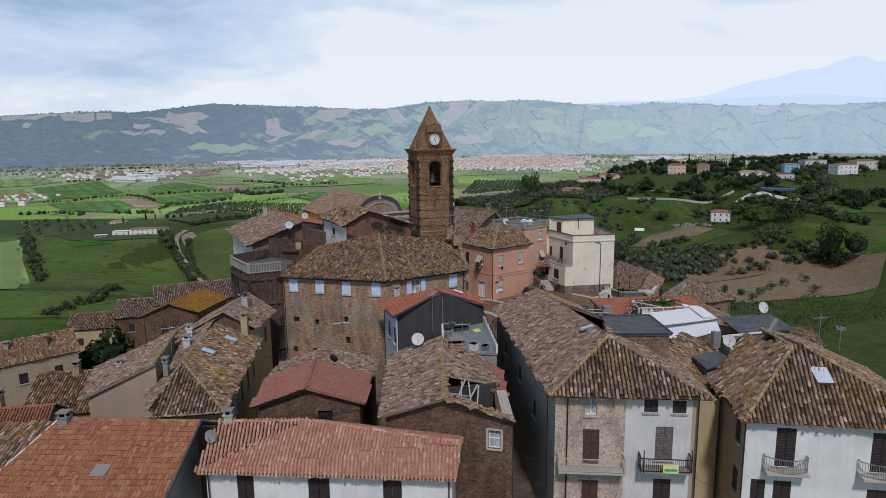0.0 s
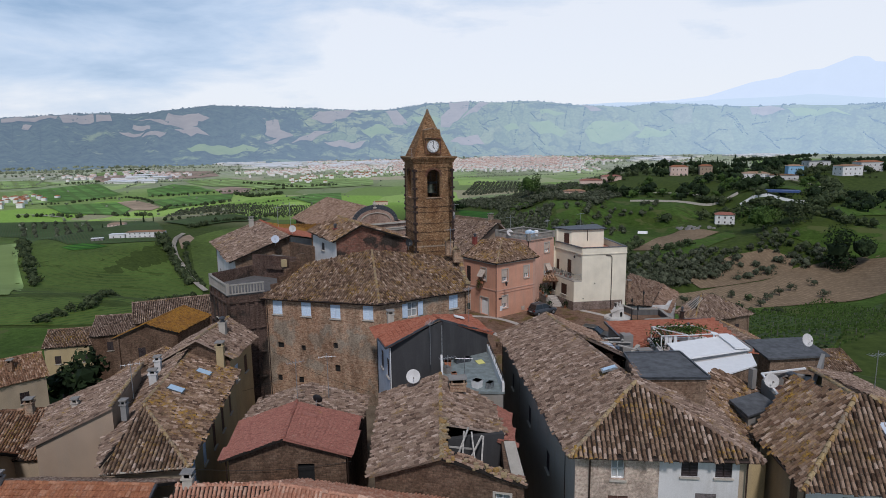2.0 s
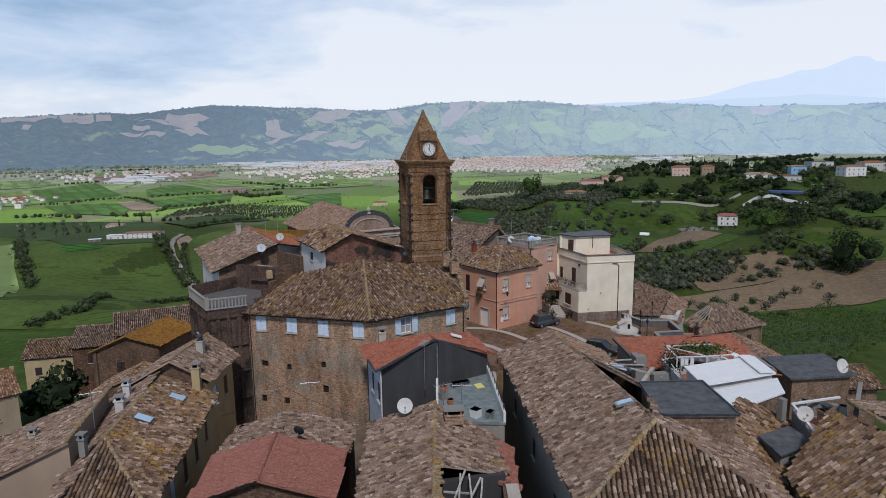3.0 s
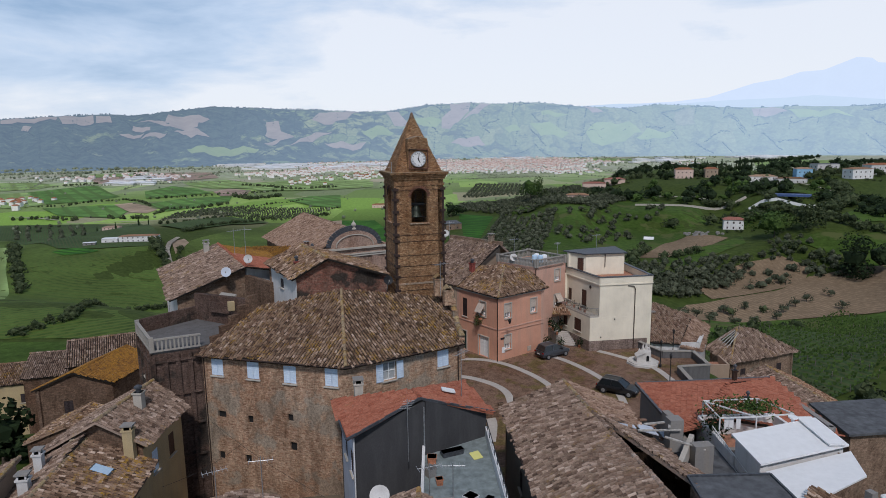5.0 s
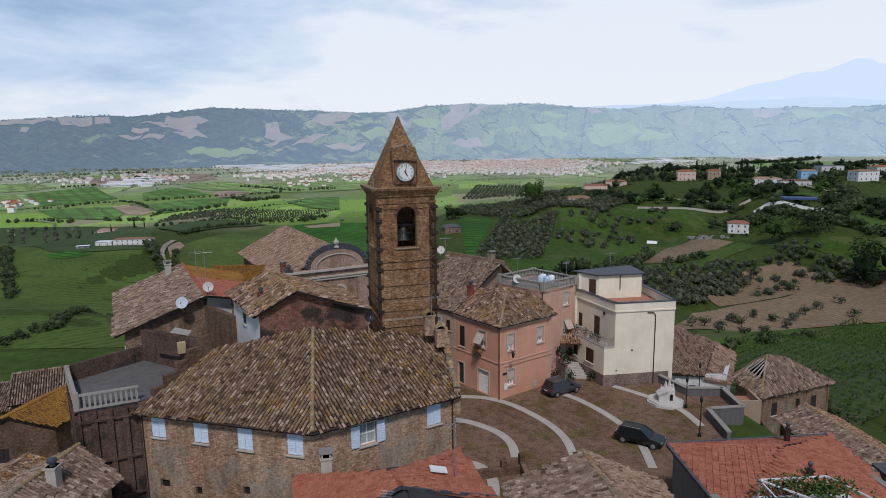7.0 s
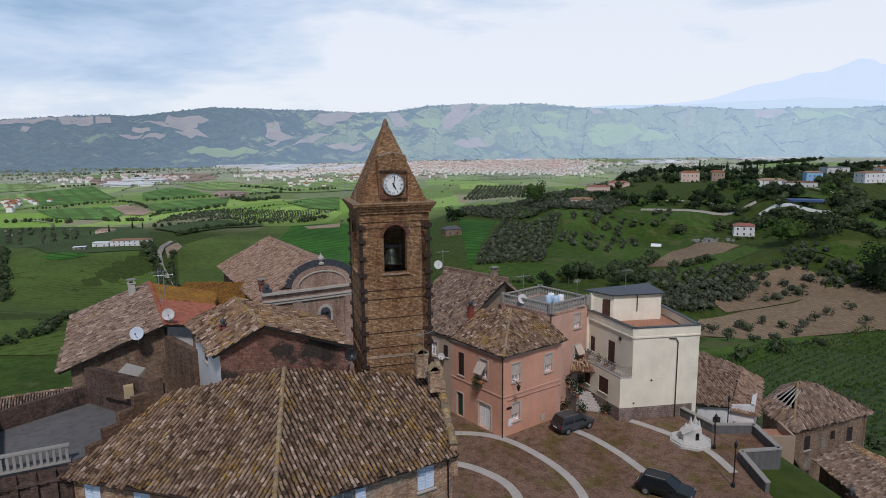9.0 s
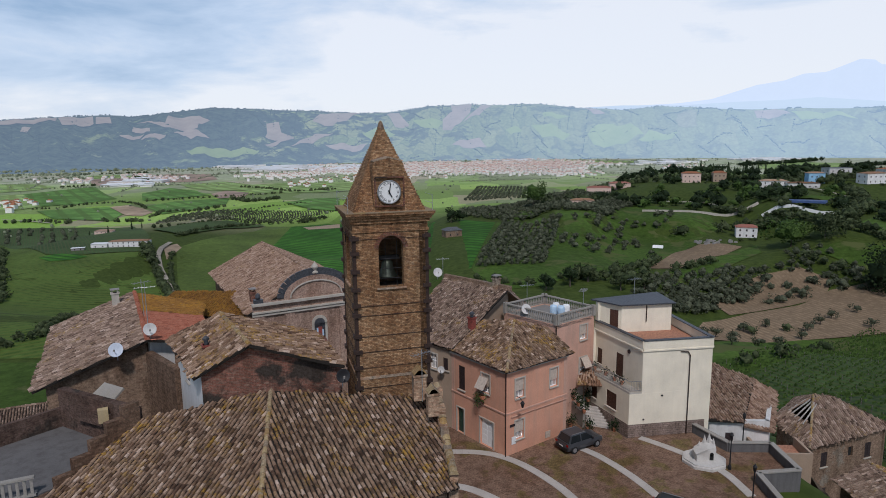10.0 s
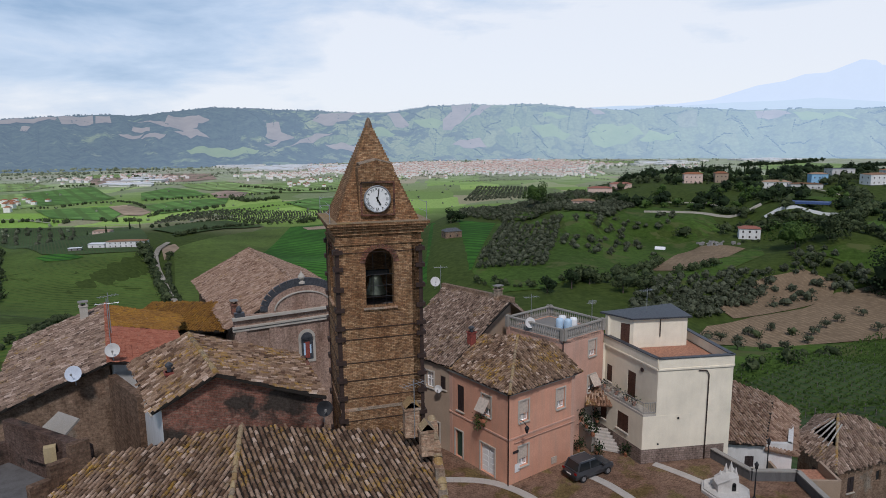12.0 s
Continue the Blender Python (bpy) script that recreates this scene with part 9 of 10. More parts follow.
def stuff_trees(name, label, spots, protos, mat, level=ground_at):
    """Many trees of a grove in one mesh. spots: (x, y, size, sink)."""
    vs, fs, k = [], [], 0
    rng_ = random.Random(len(spots))
    base = [(np.array([tuple(p) for p in g.v]), g.f) for g in protos]
    for x, y, s in spots:
        v, f = base[rng_.randrange(len(base))]
        a = rng_.uniform(0, math.tau)
        c, q = math.cos(a), math.sin(a)
        w = np.stack([(v[:, 0] * c - v[:, 1] * q) * s + x, (v[:, 0] * q + v[:, 1] * c) * s + y, v[:, 2] * s + level(x, y)], 1)
        vs.append(w)
        fs += [[k + i for i in p] for p in f]
        k += len(v)
    me = bpy.data.meshes.new(name)
    me.from_pydata(np.concatenate(vs).tolist(), [], fs)
    me.materials.append(mat)
    return tagged(new(name, me), label, "trees", kind="stuff")


def olive_proto(seed, cards=120):
    g = crown_geo(seed, 1.0, 0.8, cards, 0.19, 0.72)
    g.v = [p + Vector((0, 0, 0.95)) for p in g.v]
    g.tube([(0, 0, -0.3), (0.05, 0, 0.6)], [0.12, 0.09], 5)
    return g


def small_proto(seed):
    g = Geo().blob((0, 0, 0.75), 0.85, seed, 0.95, 0.7, 1)
    rng_ = random.Random(seed)
    for p, d in clump_points(rng_, 16, 0.9, 0.9):
        g.quad(p + Vector((-0.2, 0, 0.7)), p + Vector((0, 0.2, 0.8)), p + Vector((0.2, 0, 0.75)), p + Vector((0, -0.1, 1.0)))
    return g


def cypress_proto(seed):
    rng_ = random.Random(seed)
    g = Geo().spin((0, 0, -0.2), [(0.1, 0), (0.3, 0.4), (0.36, 1.2), (0.3, 2.2), (0.14, 3.2), (0.02, 3.8)], 7)
    for k in range(40):
        z = rng_.uniform(0.2, 3.4)
        a = rng_.uniform(0, math.tau)
        rr = 0.38 * math.sin(math.pi * min(1, (z + 0.5) / 4.2))
        p = Vector((math.cos(a) * rr, math.sin(a) * rr, z))
        g.quad(p, p + Vector((0.08, 0, 0.2)), p + Vector((0, 0, 0.4)), p + Vector((-0.05, 0.06, 0.2)))
    return g


OLIVES = [olive_proto(s) for s in (1, 2, 3, 4, 5)]
SMALL = [small_proto(s) for s in (11, 12, 13, 14)]
CYPRESS = [cypress_proto(s) for s in (21, 22)]


def rows_in(quad, gap, jitter, size, keep=1.0, seed=0, thin=None):
    rng_ = random.Random(seed)
    a, b_, c, d = [Vector(p) for p in quad]
    n = max(2, int((((b_ - a).length + (c - d).length) / 2) / gap))
    k = max(2, int((((d - a).length + (c - b_).length) / 2) / gap))
    out = []
    for i in range(n):
        for j in range(k):
            p = a.lerp(b_, (i + 0.5) / n).lerp(d.lerp(c, (i + 0.5) / n), (j + 0.5) / k)
            if rng_.random() < keep and (thin is None or noise.noise(Vector((p.x / thin, p.y / thin, seed))) > -0.12):
                out.append((p.x + rng_.uniform(-jitter, jitter), p.y + rng_.uniform(-jitter, jitter), size * rng_.uniform(0.7, 1.25)))
    return out


def line_of(a, b, gap, jitter, size, seed=0):
    rng_ = random.Random(seed)
    a, b = Vector(a), Vector(b)
    n = max(2, int((b - a).length / gap))
    return [(*(a.lerp(b, (i + 0.5) / n) + Vector((rng_.uniform(-jitter, jitter), rng_.uniform(-jitter, jitter)))), size * rng_.uniform(0.55, 1.3)) for i in range(n)]


# ---- fields on the slopes and in the valley ----
soil = ground_cover("ploughed clay soil", (0.163, 0.113, 0.067), (0.260, 0.190, 0.122), 0.4, (14, 2.6, (0.18, 0.13, 0.085)))
young_wheat = ground_cover("bright young wheat", (0.034, 0.113, 0.012), (0.055, 0.159, 0.018), 0.08, (60, 9.0, (0.018, 0.062, 0.010)))
slope_crop = ground_cover("mown slope grass", (0.049, 0.091, 0.016), (0.089, 0.145, 0.030), 0.22, (128, 5.0, (0.105, 0.132, 0.028)), (0.036, 0.066, 0.008), 0.35)
slope_hay = ground_cover("yellow-green hay grass", (0.069, 0.108, 0.018), (0.108, 0.156, 0.034), 0.2, (100, 6.0, (0.070, 0.100, 0.026)))
slope_meadow = ground_cover("fresh slope meadow", (0.036, 0.071, 0.010), (0.068, 0.116, 0.020), 0.3, None, (0.085, 0.10, 0.032), 0.5)
# the next four valley tones are lightened, with haze put into the base colour
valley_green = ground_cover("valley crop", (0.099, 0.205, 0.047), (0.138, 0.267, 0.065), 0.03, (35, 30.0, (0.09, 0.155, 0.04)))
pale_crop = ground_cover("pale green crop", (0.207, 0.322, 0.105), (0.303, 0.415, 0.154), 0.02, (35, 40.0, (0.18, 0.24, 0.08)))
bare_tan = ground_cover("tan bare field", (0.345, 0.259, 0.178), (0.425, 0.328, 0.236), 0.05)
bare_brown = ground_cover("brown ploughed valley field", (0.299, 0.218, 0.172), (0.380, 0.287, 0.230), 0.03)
vine_field = ground_cover("vineyard grass", (0.037, 0.071, 0.024), (0.069, 0.110, 0.038), 0.4, (33, 3.0, (0.070, 0.085, 0.034)))
track = ground_cover("pale gravel track", (0.30, 0.27, 0.22), (0.40, 0.36, 0.30), 0.5)
parcels = []


def parcel(name, corners, mat, label):
    """A field with straight edges that follows the ground."""
    size = max(max(p[i] for p in corners) - min(p[i] for p in corners) for i in (0, 1))
    pts, fs = cut_polygon(corners, max(6.0, size / 22), max(6.0, size / 22))
    near = min(math.hypot(*q) for q in corners) < 420
    lift = 0.22 + 0.012 * len(parcels) if near else 0.45 + 0.03 * len(parcels)
    parcels.append(name)
    solid(name, Geo().add([(p.x, p.y, ground_at(p.x, p.y) + lift) for p in pts], fs), mat, label, "field", kind="structure", smooth=True)


def lane(points, width, label):
    """A road or track that follows the ground."""
    way = [Vector(p) for p in points]
    fine = [a.lerp(b_, i / 8) for a, b_ in zip(way, way[1:]) for i in range(8)] + [way[-1]]
    pts = []
    for i, p in enumerate(fine):
        d = (fine[min(i + 1, len(fine) - 1)] - fine[max(i - 1, 0)]).normalized()
        for s in (-1, 1):
            q = p + Vector((d.y, -d.x)) * s * width / 2
            pts.append((q.x, q.y, ground_at(q.x, q.y) + 2.0))
    solid("road", Geo().add(pts, [(2 * i, 2 * i + 1, 2 * i + 3, 2 * i + 2) for i in range(len(fine) - 1)]), track, label, "road", kind="structure")


# the near slopes
parcel("field", [(-635, 714), (-540, 697), (-376, 522), (-333, 515), (-292, 530), (-271, 514), (-235, 451), (-189, 374), (-118, 175), (-430, 177)], slope_crop, "mown green slope below the village")
parcel("field", [(-374, 508), (-370, 521), (-355, 526), (-327, 504), (-334, 491), (-353, 489)], young_wheat, "dark ring of taller grass beside the farmhouse")
parcel("field", [(-760, 869), (-660, 869), (-537, 872), (-455, 849), (-330, 631), (-291, 534), (-335, 518), (-379, 526), (-544, 702), (-643, 725)], vine_field, "rows of young vines beyond the farmhouse")
parcel("field", [(-282, 584), (-280, 626), (-268, 758), (-223, 826), (-193, 566), (-169, 435), (-184, 373), (-225, 451)], slope_hay, "yellow-green rounded field beside the lane")
parcel("field", [(-223, 826), (-180, 848), (-110, 840), (-21, 507), (34, 463), (23, 391), (8, 288), (-9, 284), (-81, 385), (-168, 431), (-193, 566)], young_wheat, "bright dark green wheat below the church")
parcel("field", [(-204, 814), (-159, 846), (-152, 805), (-192, 792)], bare_tan, "strip of pale dry grass at the field top")
parcel("field", [(-291, 575), (-289, 603), (-278, 588), (-271, 550), (-270, 534)], bare_tan, "bare earth bank where the lane turns")
parcel("meadow", [(35, 463), (85, 435), (169, 496), (196, 432), (190, 402), (162, 366), (113, 304), (97, 267), (69, 267), (39, 239), (18, 237), (8, 284)], slope_meadow, "fresh green meadow with scattered olives")
parcel("meadow", [(6, 542), (28, 913), (75, 483), (173, 511), (167, 492), (84, 428)], slope_meadow, "green strip under the houses on the ridge")
parcel("meadow", [(96, 250), (116, 281), (150, 305), (187, 339), (177, 312), (141, 276), (111, 252), (95, 236)], slope_meadow, "green meadow strip below the white house")
parcel("field", [(103, 286), (135, 337), (157, 354), (171, 345), (176, 334), (155, 309), (134, 297), (119, 284)], soil, "bare reddish garden plot by the white house")
parcel("field", [(72, 155), (100, 202), (128, 222), (158, 236), (185, 257), (210, 259), (228, 239), (190, 189), (165, 191), (133, 185), (101, 178)], soil, "ploughed pale brown field")
parcel("field", [(116, 230), (133, 253), (157, 270), (181, 280), (191, 267), (179, 250), (155, 236), (118, 218)], soil, "bare soil among olive trees")
parcel("meadow", [(74, 144), (101, 178), (133, 185), (190, 189), (177, 173), (113, 144), (81, 125)], slope_meadow, "strip of fresh green meadow")
parcel("vineyard", [(75, 121), (96, 136), (114, 146), (178, 175), (80, 52), (37, 26), (35, 37)], vine_field, "green vineyard ground with rows")
parcel("meadow", [(195, 295), (214, 298), (229, 288), (277, 303), (222, 232), (213, 263), (204, 279)], slope_meadow, "bright green meadow on the ridge side")
parcel("meadow", [(253, 473), (264, 450), (301, 446), (285, 426), (232, 429)], slope_meadow, "green terrace below the villas")
parcel("meadow", [(252, 343), (290, 379), (351, 399), (296, 327), (245, 312)], slope_meadow, "green field corner at the wood")
parcel("meadow", [(-430, 172), (-118, 170), (-66, 118), (-72, 40), (-100, 15), (-430, 15)], slope_meadow, "green meadow on the slope under the village")
parcel("field", [(-474, 600), (-372, 442), (-306, 350), (-236, 236), (-330, 230), (-560, 500)], pale_crop, "pale green field beside a row of trees")
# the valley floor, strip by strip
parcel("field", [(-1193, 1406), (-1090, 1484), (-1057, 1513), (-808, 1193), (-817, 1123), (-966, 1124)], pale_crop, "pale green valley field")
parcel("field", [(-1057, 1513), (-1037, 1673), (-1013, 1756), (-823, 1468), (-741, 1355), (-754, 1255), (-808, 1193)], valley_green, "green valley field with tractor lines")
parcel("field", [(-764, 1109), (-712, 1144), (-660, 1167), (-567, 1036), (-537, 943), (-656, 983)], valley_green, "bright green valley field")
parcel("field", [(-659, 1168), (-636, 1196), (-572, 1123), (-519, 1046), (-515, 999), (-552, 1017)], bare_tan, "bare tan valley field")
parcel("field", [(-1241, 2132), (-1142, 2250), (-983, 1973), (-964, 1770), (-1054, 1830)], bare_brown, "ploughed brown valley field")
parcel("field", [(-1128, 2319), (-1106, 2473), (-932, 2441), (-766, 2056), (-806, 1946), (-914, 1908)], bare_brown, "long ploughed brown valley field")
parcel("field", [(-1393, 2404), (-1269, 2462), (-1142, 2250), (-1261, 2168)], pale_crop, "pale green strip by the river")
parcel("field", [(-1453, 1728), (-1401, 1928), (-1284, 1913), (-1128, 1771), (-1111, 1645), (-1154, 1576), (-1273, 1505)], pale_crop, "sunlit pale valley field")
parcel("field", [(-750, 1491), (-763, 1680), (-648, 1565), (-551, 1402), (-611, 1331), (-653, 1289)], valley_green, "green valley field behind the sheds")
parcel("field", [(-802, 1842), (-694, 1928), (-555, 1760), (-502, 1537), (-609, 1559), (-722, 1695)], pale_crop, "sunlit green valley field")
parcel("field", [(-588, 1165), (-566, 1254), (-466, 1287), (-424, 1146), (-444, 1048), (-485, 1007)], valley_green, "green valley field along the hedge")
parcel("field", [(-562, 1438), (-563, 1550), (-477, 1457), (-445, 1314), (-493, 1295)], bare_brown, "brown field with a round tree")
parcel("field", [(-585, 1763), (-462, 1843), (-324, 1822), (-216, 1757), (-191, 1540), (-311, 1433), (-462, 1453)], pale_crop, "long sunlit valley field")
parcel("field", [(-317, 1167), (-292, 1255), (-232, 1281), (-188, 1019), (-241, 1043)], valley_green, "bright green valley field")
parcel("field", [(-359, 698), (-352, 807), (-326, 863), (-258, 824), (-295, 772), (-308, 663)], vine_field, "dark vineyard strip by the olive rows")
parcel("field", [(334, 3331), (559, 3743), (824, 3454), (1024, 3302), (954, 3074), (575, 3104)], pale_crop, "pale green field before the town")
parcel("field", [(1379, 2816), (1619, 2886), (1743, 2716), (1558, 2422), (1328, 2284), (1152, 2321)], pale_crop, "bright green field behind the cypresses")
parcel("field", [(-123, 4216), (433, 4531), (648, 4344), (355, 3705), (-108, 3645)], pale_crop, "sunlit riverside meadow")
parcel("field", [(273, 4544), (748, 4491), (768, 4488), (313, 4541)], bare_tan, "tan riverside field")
# tracks and roads
parcel("road", [(-46, -60), (36, -60), (38, -20), (10, -19), (-4, -22), (-25, -12), (-38, 2), (-50, -8)], M["soil_street"], "grey-brown village lanes between the houses")
lane([(-294, 600), (-287, 563), (-278, 535), (-266, 511), (-245, 473), (-213, 413), (-184, 367)], 4.0, "pale gravel lane between hedges")
lane([(-541, 879), (-502, 885), (-445, 856), (-360, 805), (-336, 891)], 3.5, "pale farm lane in the valley")
lane([(-733, 973), (-670, 948), (-614, 915)], 4.0, "pale farm lane in the valley")
lane([(166, 519), (188, 510), (217, 491), (216, 455), (221, 433)], 5.0, "pale concrete road on the slope")
lane([(316, 511), (309, 466), (314, 453)], 4.0, "pale drive to the houses")
lane([(28, 932), (74, 477), (116, 459), (173, 511)], 2.2, "farm track along the slope")
lane([(1903, 4138), (2216, 3981), (2346, 3907), (2420, 3863)], 14, "pale motorway across the river plain")

# vineyard rows with posts
g, posts = Geo(), Geo()
rng = random.Random(77)
for i in range(26):
    a, b = Vector((70, 128)).lerp(Vector((62, 40)), i / 25), Vector((166, 196)).lerp(Vector((175, 120)), i / 25)
    n = 42
    for k in range(n):
        p = a.lerp(b, (k + 0.5) / n)
        z = ground_at(p.x, p.y) + 0.4
        for q in range(7):
            c = Vector((p.x + rng.uniform(-1.2, 1.2), p.y + rng.uniform(-0.5, 0.5), z + rng.uniform(0.5, 1.1)))
            s = rng.uniform(0.14, 0.3)
            g.quad(c + Vector((-s, 0, -s)), c + Vector((s, 0.1, -s)), c + Vector((s, 0, s)), c + Vector((-s, 0.1, s)))
        if k % 4 == 0:
            posts.box((p.x, p.y, z - 0.5), (0.10, 0.10, 1.9))
vr = thing("vine_rows", (115, 118, -45), "rows of young vines on posts", "vineyard", kind="stuff")
part("vine_leaves", g, M["leaf_green"], vr)
part("vine_posts", posts, M["wood_grey"], vr)

stuff_trees("olive_grove", "dense grey-green olive grove in rows on the slope", rows_in([(9, 285), (40, 463), (79, 405), (47, 282)], 5.6, 0.9, 2.0, 0.95, 1, None), OLIVES, M["leaf_olive"])
stuff_trees("olive_grove", "olive trees along the farm track", rows_in([(7, 506), (24, 934), (158, 493), (113, 410)], 7.0, 1.6, 2.3, 0.75, 61, None), OLIVES, M["leaf_olive"])
stuff_trees("olive_grove", "scattered olive rows on the meadow", rows_in([(60, 326), (81, 392), (175, 445), (112, 304)], 9.0, 1.5, 2.3, 0.8, 62, 30), OLIVES, M["leaf_olive"])
stuff_trees("olive_grove", "dark olive grove behind the cream house", rows_in([(65, 196), (96, 262), (175, 280), (107, 214)], 5.6, 1.2, 2.2, 0.92, 2, None), OLIVES, M["leaf_olive"])
stuff_trees("olive_grove", "olive trees on bare soil", rows_in([(118, 231), (137, 253), (190, 270), (159, 238)], 8.0, 1.0, 2.3, 0.75, 4, None), OLIVES, M["leaf_olive"])
stuff_trees("olive_grove", "olives and scrub on the ridge side", rows_in([(165, 278), (197, 323), (210, 259), (200, 243)], 6.0, 2.0, 2.2, 0.7, 63, 25), OLIVES, M["leaf_olive"])
stuff_trees("olive_grove", "pale olive rows in the valley", rows_in([(-382, 881), (-384, 1032), (-188, 1019), (-244, 862)], 8, 0.6, 2.0, 0.97, 5, None), SMALL, M["leaf_olive"])
stuff_trees("olive_grove", "olive rows along the valley lane", rows_in([(-419, 834), (-448, 955), (-384, 1032), (-370, 860)], 8, 0.8, 2.2, 0.95, 64, None), SMALL, M["leaf_olive"])
stuff_trees("olive_grove", "blue-grey olive grove behind the round tree", rows_in([(26, 1206), (72, 1584), (206, 1554), (145, 1087)], 10, 2.0, 3.0, 0.9, 6, None), SMALL, M["leaf_olive"])
stuff_trees("olive_grove", "sparse olives round the farmhouse", rows_in([(-555, 719), (-647, 850), (-535, 854), (-381, 589)], 22, 2.0, 3.2, 0.75, 51, None), SMALL, M["leaf_olive"])
# hedges and tree lines
rows = line_of((-468, 592), (-361, 440), 4, 3, 3.0, 31) + line_of((-361, 440), (-299, 351), 4, 3, 2.8, 32) + line_of((-295, 556), (-272, 512), 2.6, 2.0, 2.7, 1) + line_of((-272, 512), (-244, 462), 2.6, 2.0, 2.7, 2) + line_of((-244, 462), (-207, 395), 2.6, 2.0, 2.7, 3)
rows += line_of((-275, 558), (-259, 515), 3.2, 1.5, 1.9, 5) + line_of((-259, 515), (-229, 451), 3.2, 1.5, 1.9, 6) + line_of((-229, 451), (-194, 387), 3.2, 1.5, 1.9, 7)
rows += line_of((-312, 579), (-287, 534), 3.0, 4.0, 3.4, 9) + line_of((-287, 534), (-273, 508), 3.0, 4.0, 3.4, 10)
rows += line_of((-184, 177), (-176, 204), 2.6, 2.5, 2.0, 13) + line_of((-176, 204), (-215, 324), 2.6, 2.5, 2.0, 14) + line_of((-215, 324), (-184, 355), 2.6, 2.5, 2.0, 15)
stuff_trees("hedge", "scrubby hedges and trees beside the lane", rows, OLIVES, M["leaf_scrub"])
rows = line_of((76, 262), (104, 290), 2.2, 3.0, 2.5, 20) + line_of((104, 290), (113, 308), 2.2, 3.0, 2.5, 21)
rows += line_of((47, 248), (59, 250), 2.2, 4.0, 2.7, 24) + line_of((59, 250), (77, 247), 2.2, 4.0, 2.7, 25) + line_of((77, 247), (94, 256), 2.2, 4.0, 2.7, 26)
rows += line_of((188, 289), (198, 275), 4.2, 1.0, 3.0, 28) + line_of((198, 275), (206, 253), 4.2, 1.0, 3.0, 29)
rows += line_of((217, 401), (225, 376), 3.0, 4.0, 2.8, 32) + line_of((225, 376), (231, 335), 3.0, 4.0, 2.8, 33)
rows += line_of((233, 329), (234, 300), 4.0, 2.0, 3.2, 36) + line_of((234, 300), (250, 288), 4.0, 2.0, 3.2, 37)
rows += line_of((211, 460), (220, 421), 3, 3, 3.0, 40)
rows += line_of((111, 275), (138, 290), 4, 2, 2.6, 42)
rows += line_of((9, 264), (24, 250), 3, 3, 1.8, 44) + line_of((24, 250), (37, 242), 3, 3, 1.8, 45)
rows += line_of((106, 191), (138, 200), 16, 2, 2.2, 46)
rows += line_of((82, 134), (102, 143), 6, 2, 2.2, 48) + line_of((102, 143), (135, 174), 6, 2, 2.2, 49)
rows += line_of((340, 494), (298, 408), 2.6, 6, 3.4, 50) + line_of((298, 408), (247, 351), 2.6, 6, 3.4, 51)
rows += line_of((240, 455), (242, 394), 3, 2, 1.6, 53) + line_of((242, 394), (288, 431), 3, 2, 1.6, 54)
stuff_trees("hedge", "dark hedges between the slopes", rows, OLIVES, M["leaf_scrub"])
rows = line_of((-311, 713), (-299, 784), 7, 2, 3.4, 60) + line_of((-299, 784), (-276, 832), 7, 2, 3.4, 61)
rows += line_of((-279, 845), (-226, 857), 11, 3, 3.6, 63) + line_of((-226, 857), (-200, 886), 11, 3, 3.6, 64)
rows += line_of((-308, 650), (-307, 702), 5, 3, 2.6, 66)
rows += line_of((-221, 863), (-192, 913), 5, 4, 3.4, 68)
stuff_trees("tree_line", "row of leafy trees on the hill crest", rows, OLIVES, M["leaf_scrub"])
rows = line_of((-797, 1141), (-753, 1157), 7, 3, 3.0, 70) + line_of((-753, 1157), (-740, 1230), 7, 3, 3.0, 71) + line_of((-740, 1230), (-686, 1271), 7, 3, 3.0, 72) + line_of((-686, 1271), (-623, 1214), 7, 3, 3.0, 73) + line_of((-623, 1214), (-567, 1122), 7, 3, 3.0, 74)
rows += line_of((-490, 968), (-496, 1043), 6, 4, 3.6, 76) + line_of((-496, 1043), (-435, 1026), 6, 4, 3.6, 77) + line_of((-435, 1026), (-407, 1097), 6, 4, 3.6, 78)
rows += line_of((-640, 1275), (-569, 1319), 8, 4, 3.4, 80) + line_of((-569, 1319), (-461, 1364), 8, 4, 3.4, 81) + line_of((-461, 1364), (-393, 1442), 8, 4, 3.4, 82)
rows += line_of((-1112, 1746), (-1045, 1829), 7, 4, 4.2, 84)
rows += line_of((-1182, 2329), (-957, 1971), 7, 4, 5.0, 86)
rows += line_of((-1408, 2533), (-1251, 2592), 10, 6, 5.0, 87)
rows += line_of((-460, 1286), (-395, 1193), 5, 8, 4.2, 88) + line_of((-395, 1193), (-361, 1274), 5, 8, 4.2, 89)
rows += line_of((-559, 1673), (-476, 1596), 9, 8, 4.4, 91) + line_of((-476, 1596), (-374, 1477), 9, 8, 4.4, 92) + line_of((-374, 1477), (-278, 1548), 9, 8, 4.4, 93)
rows += line_of((-556, 945), (-497, 926), 6, 5, 4.0, 95) + line_of((-497, 926), (-472, 919), 6, 5, 4.0, 96)
rows += line_of((-702, 928), (-666, 955), 6, 6, 3.6, 98) + line_of((-666, 955), (-591, 921), 6, 6, 3.6, 99)
rows += line_of((-376, 735), (-352, 788), 7, 3, 2.6, 101) + line_of((-352, 788), (-336, 891), 7, 3, 2.6, 102) + line_of((-336, 891), (-289, 848), 7, 3, 2.6, 103) + line_of((-289, 848), (-254, 901), 7, 3, 2.6, 104)
rows += line_of((-431, 886), (-371, 993), 8, 2, 2.4, 106) + line_of((-371, 993), (-325, 1100), 8, 2, 2.4, 107) + line_of((-325, 1100), (-278, 1166), 8, 2, 2.4, 108)
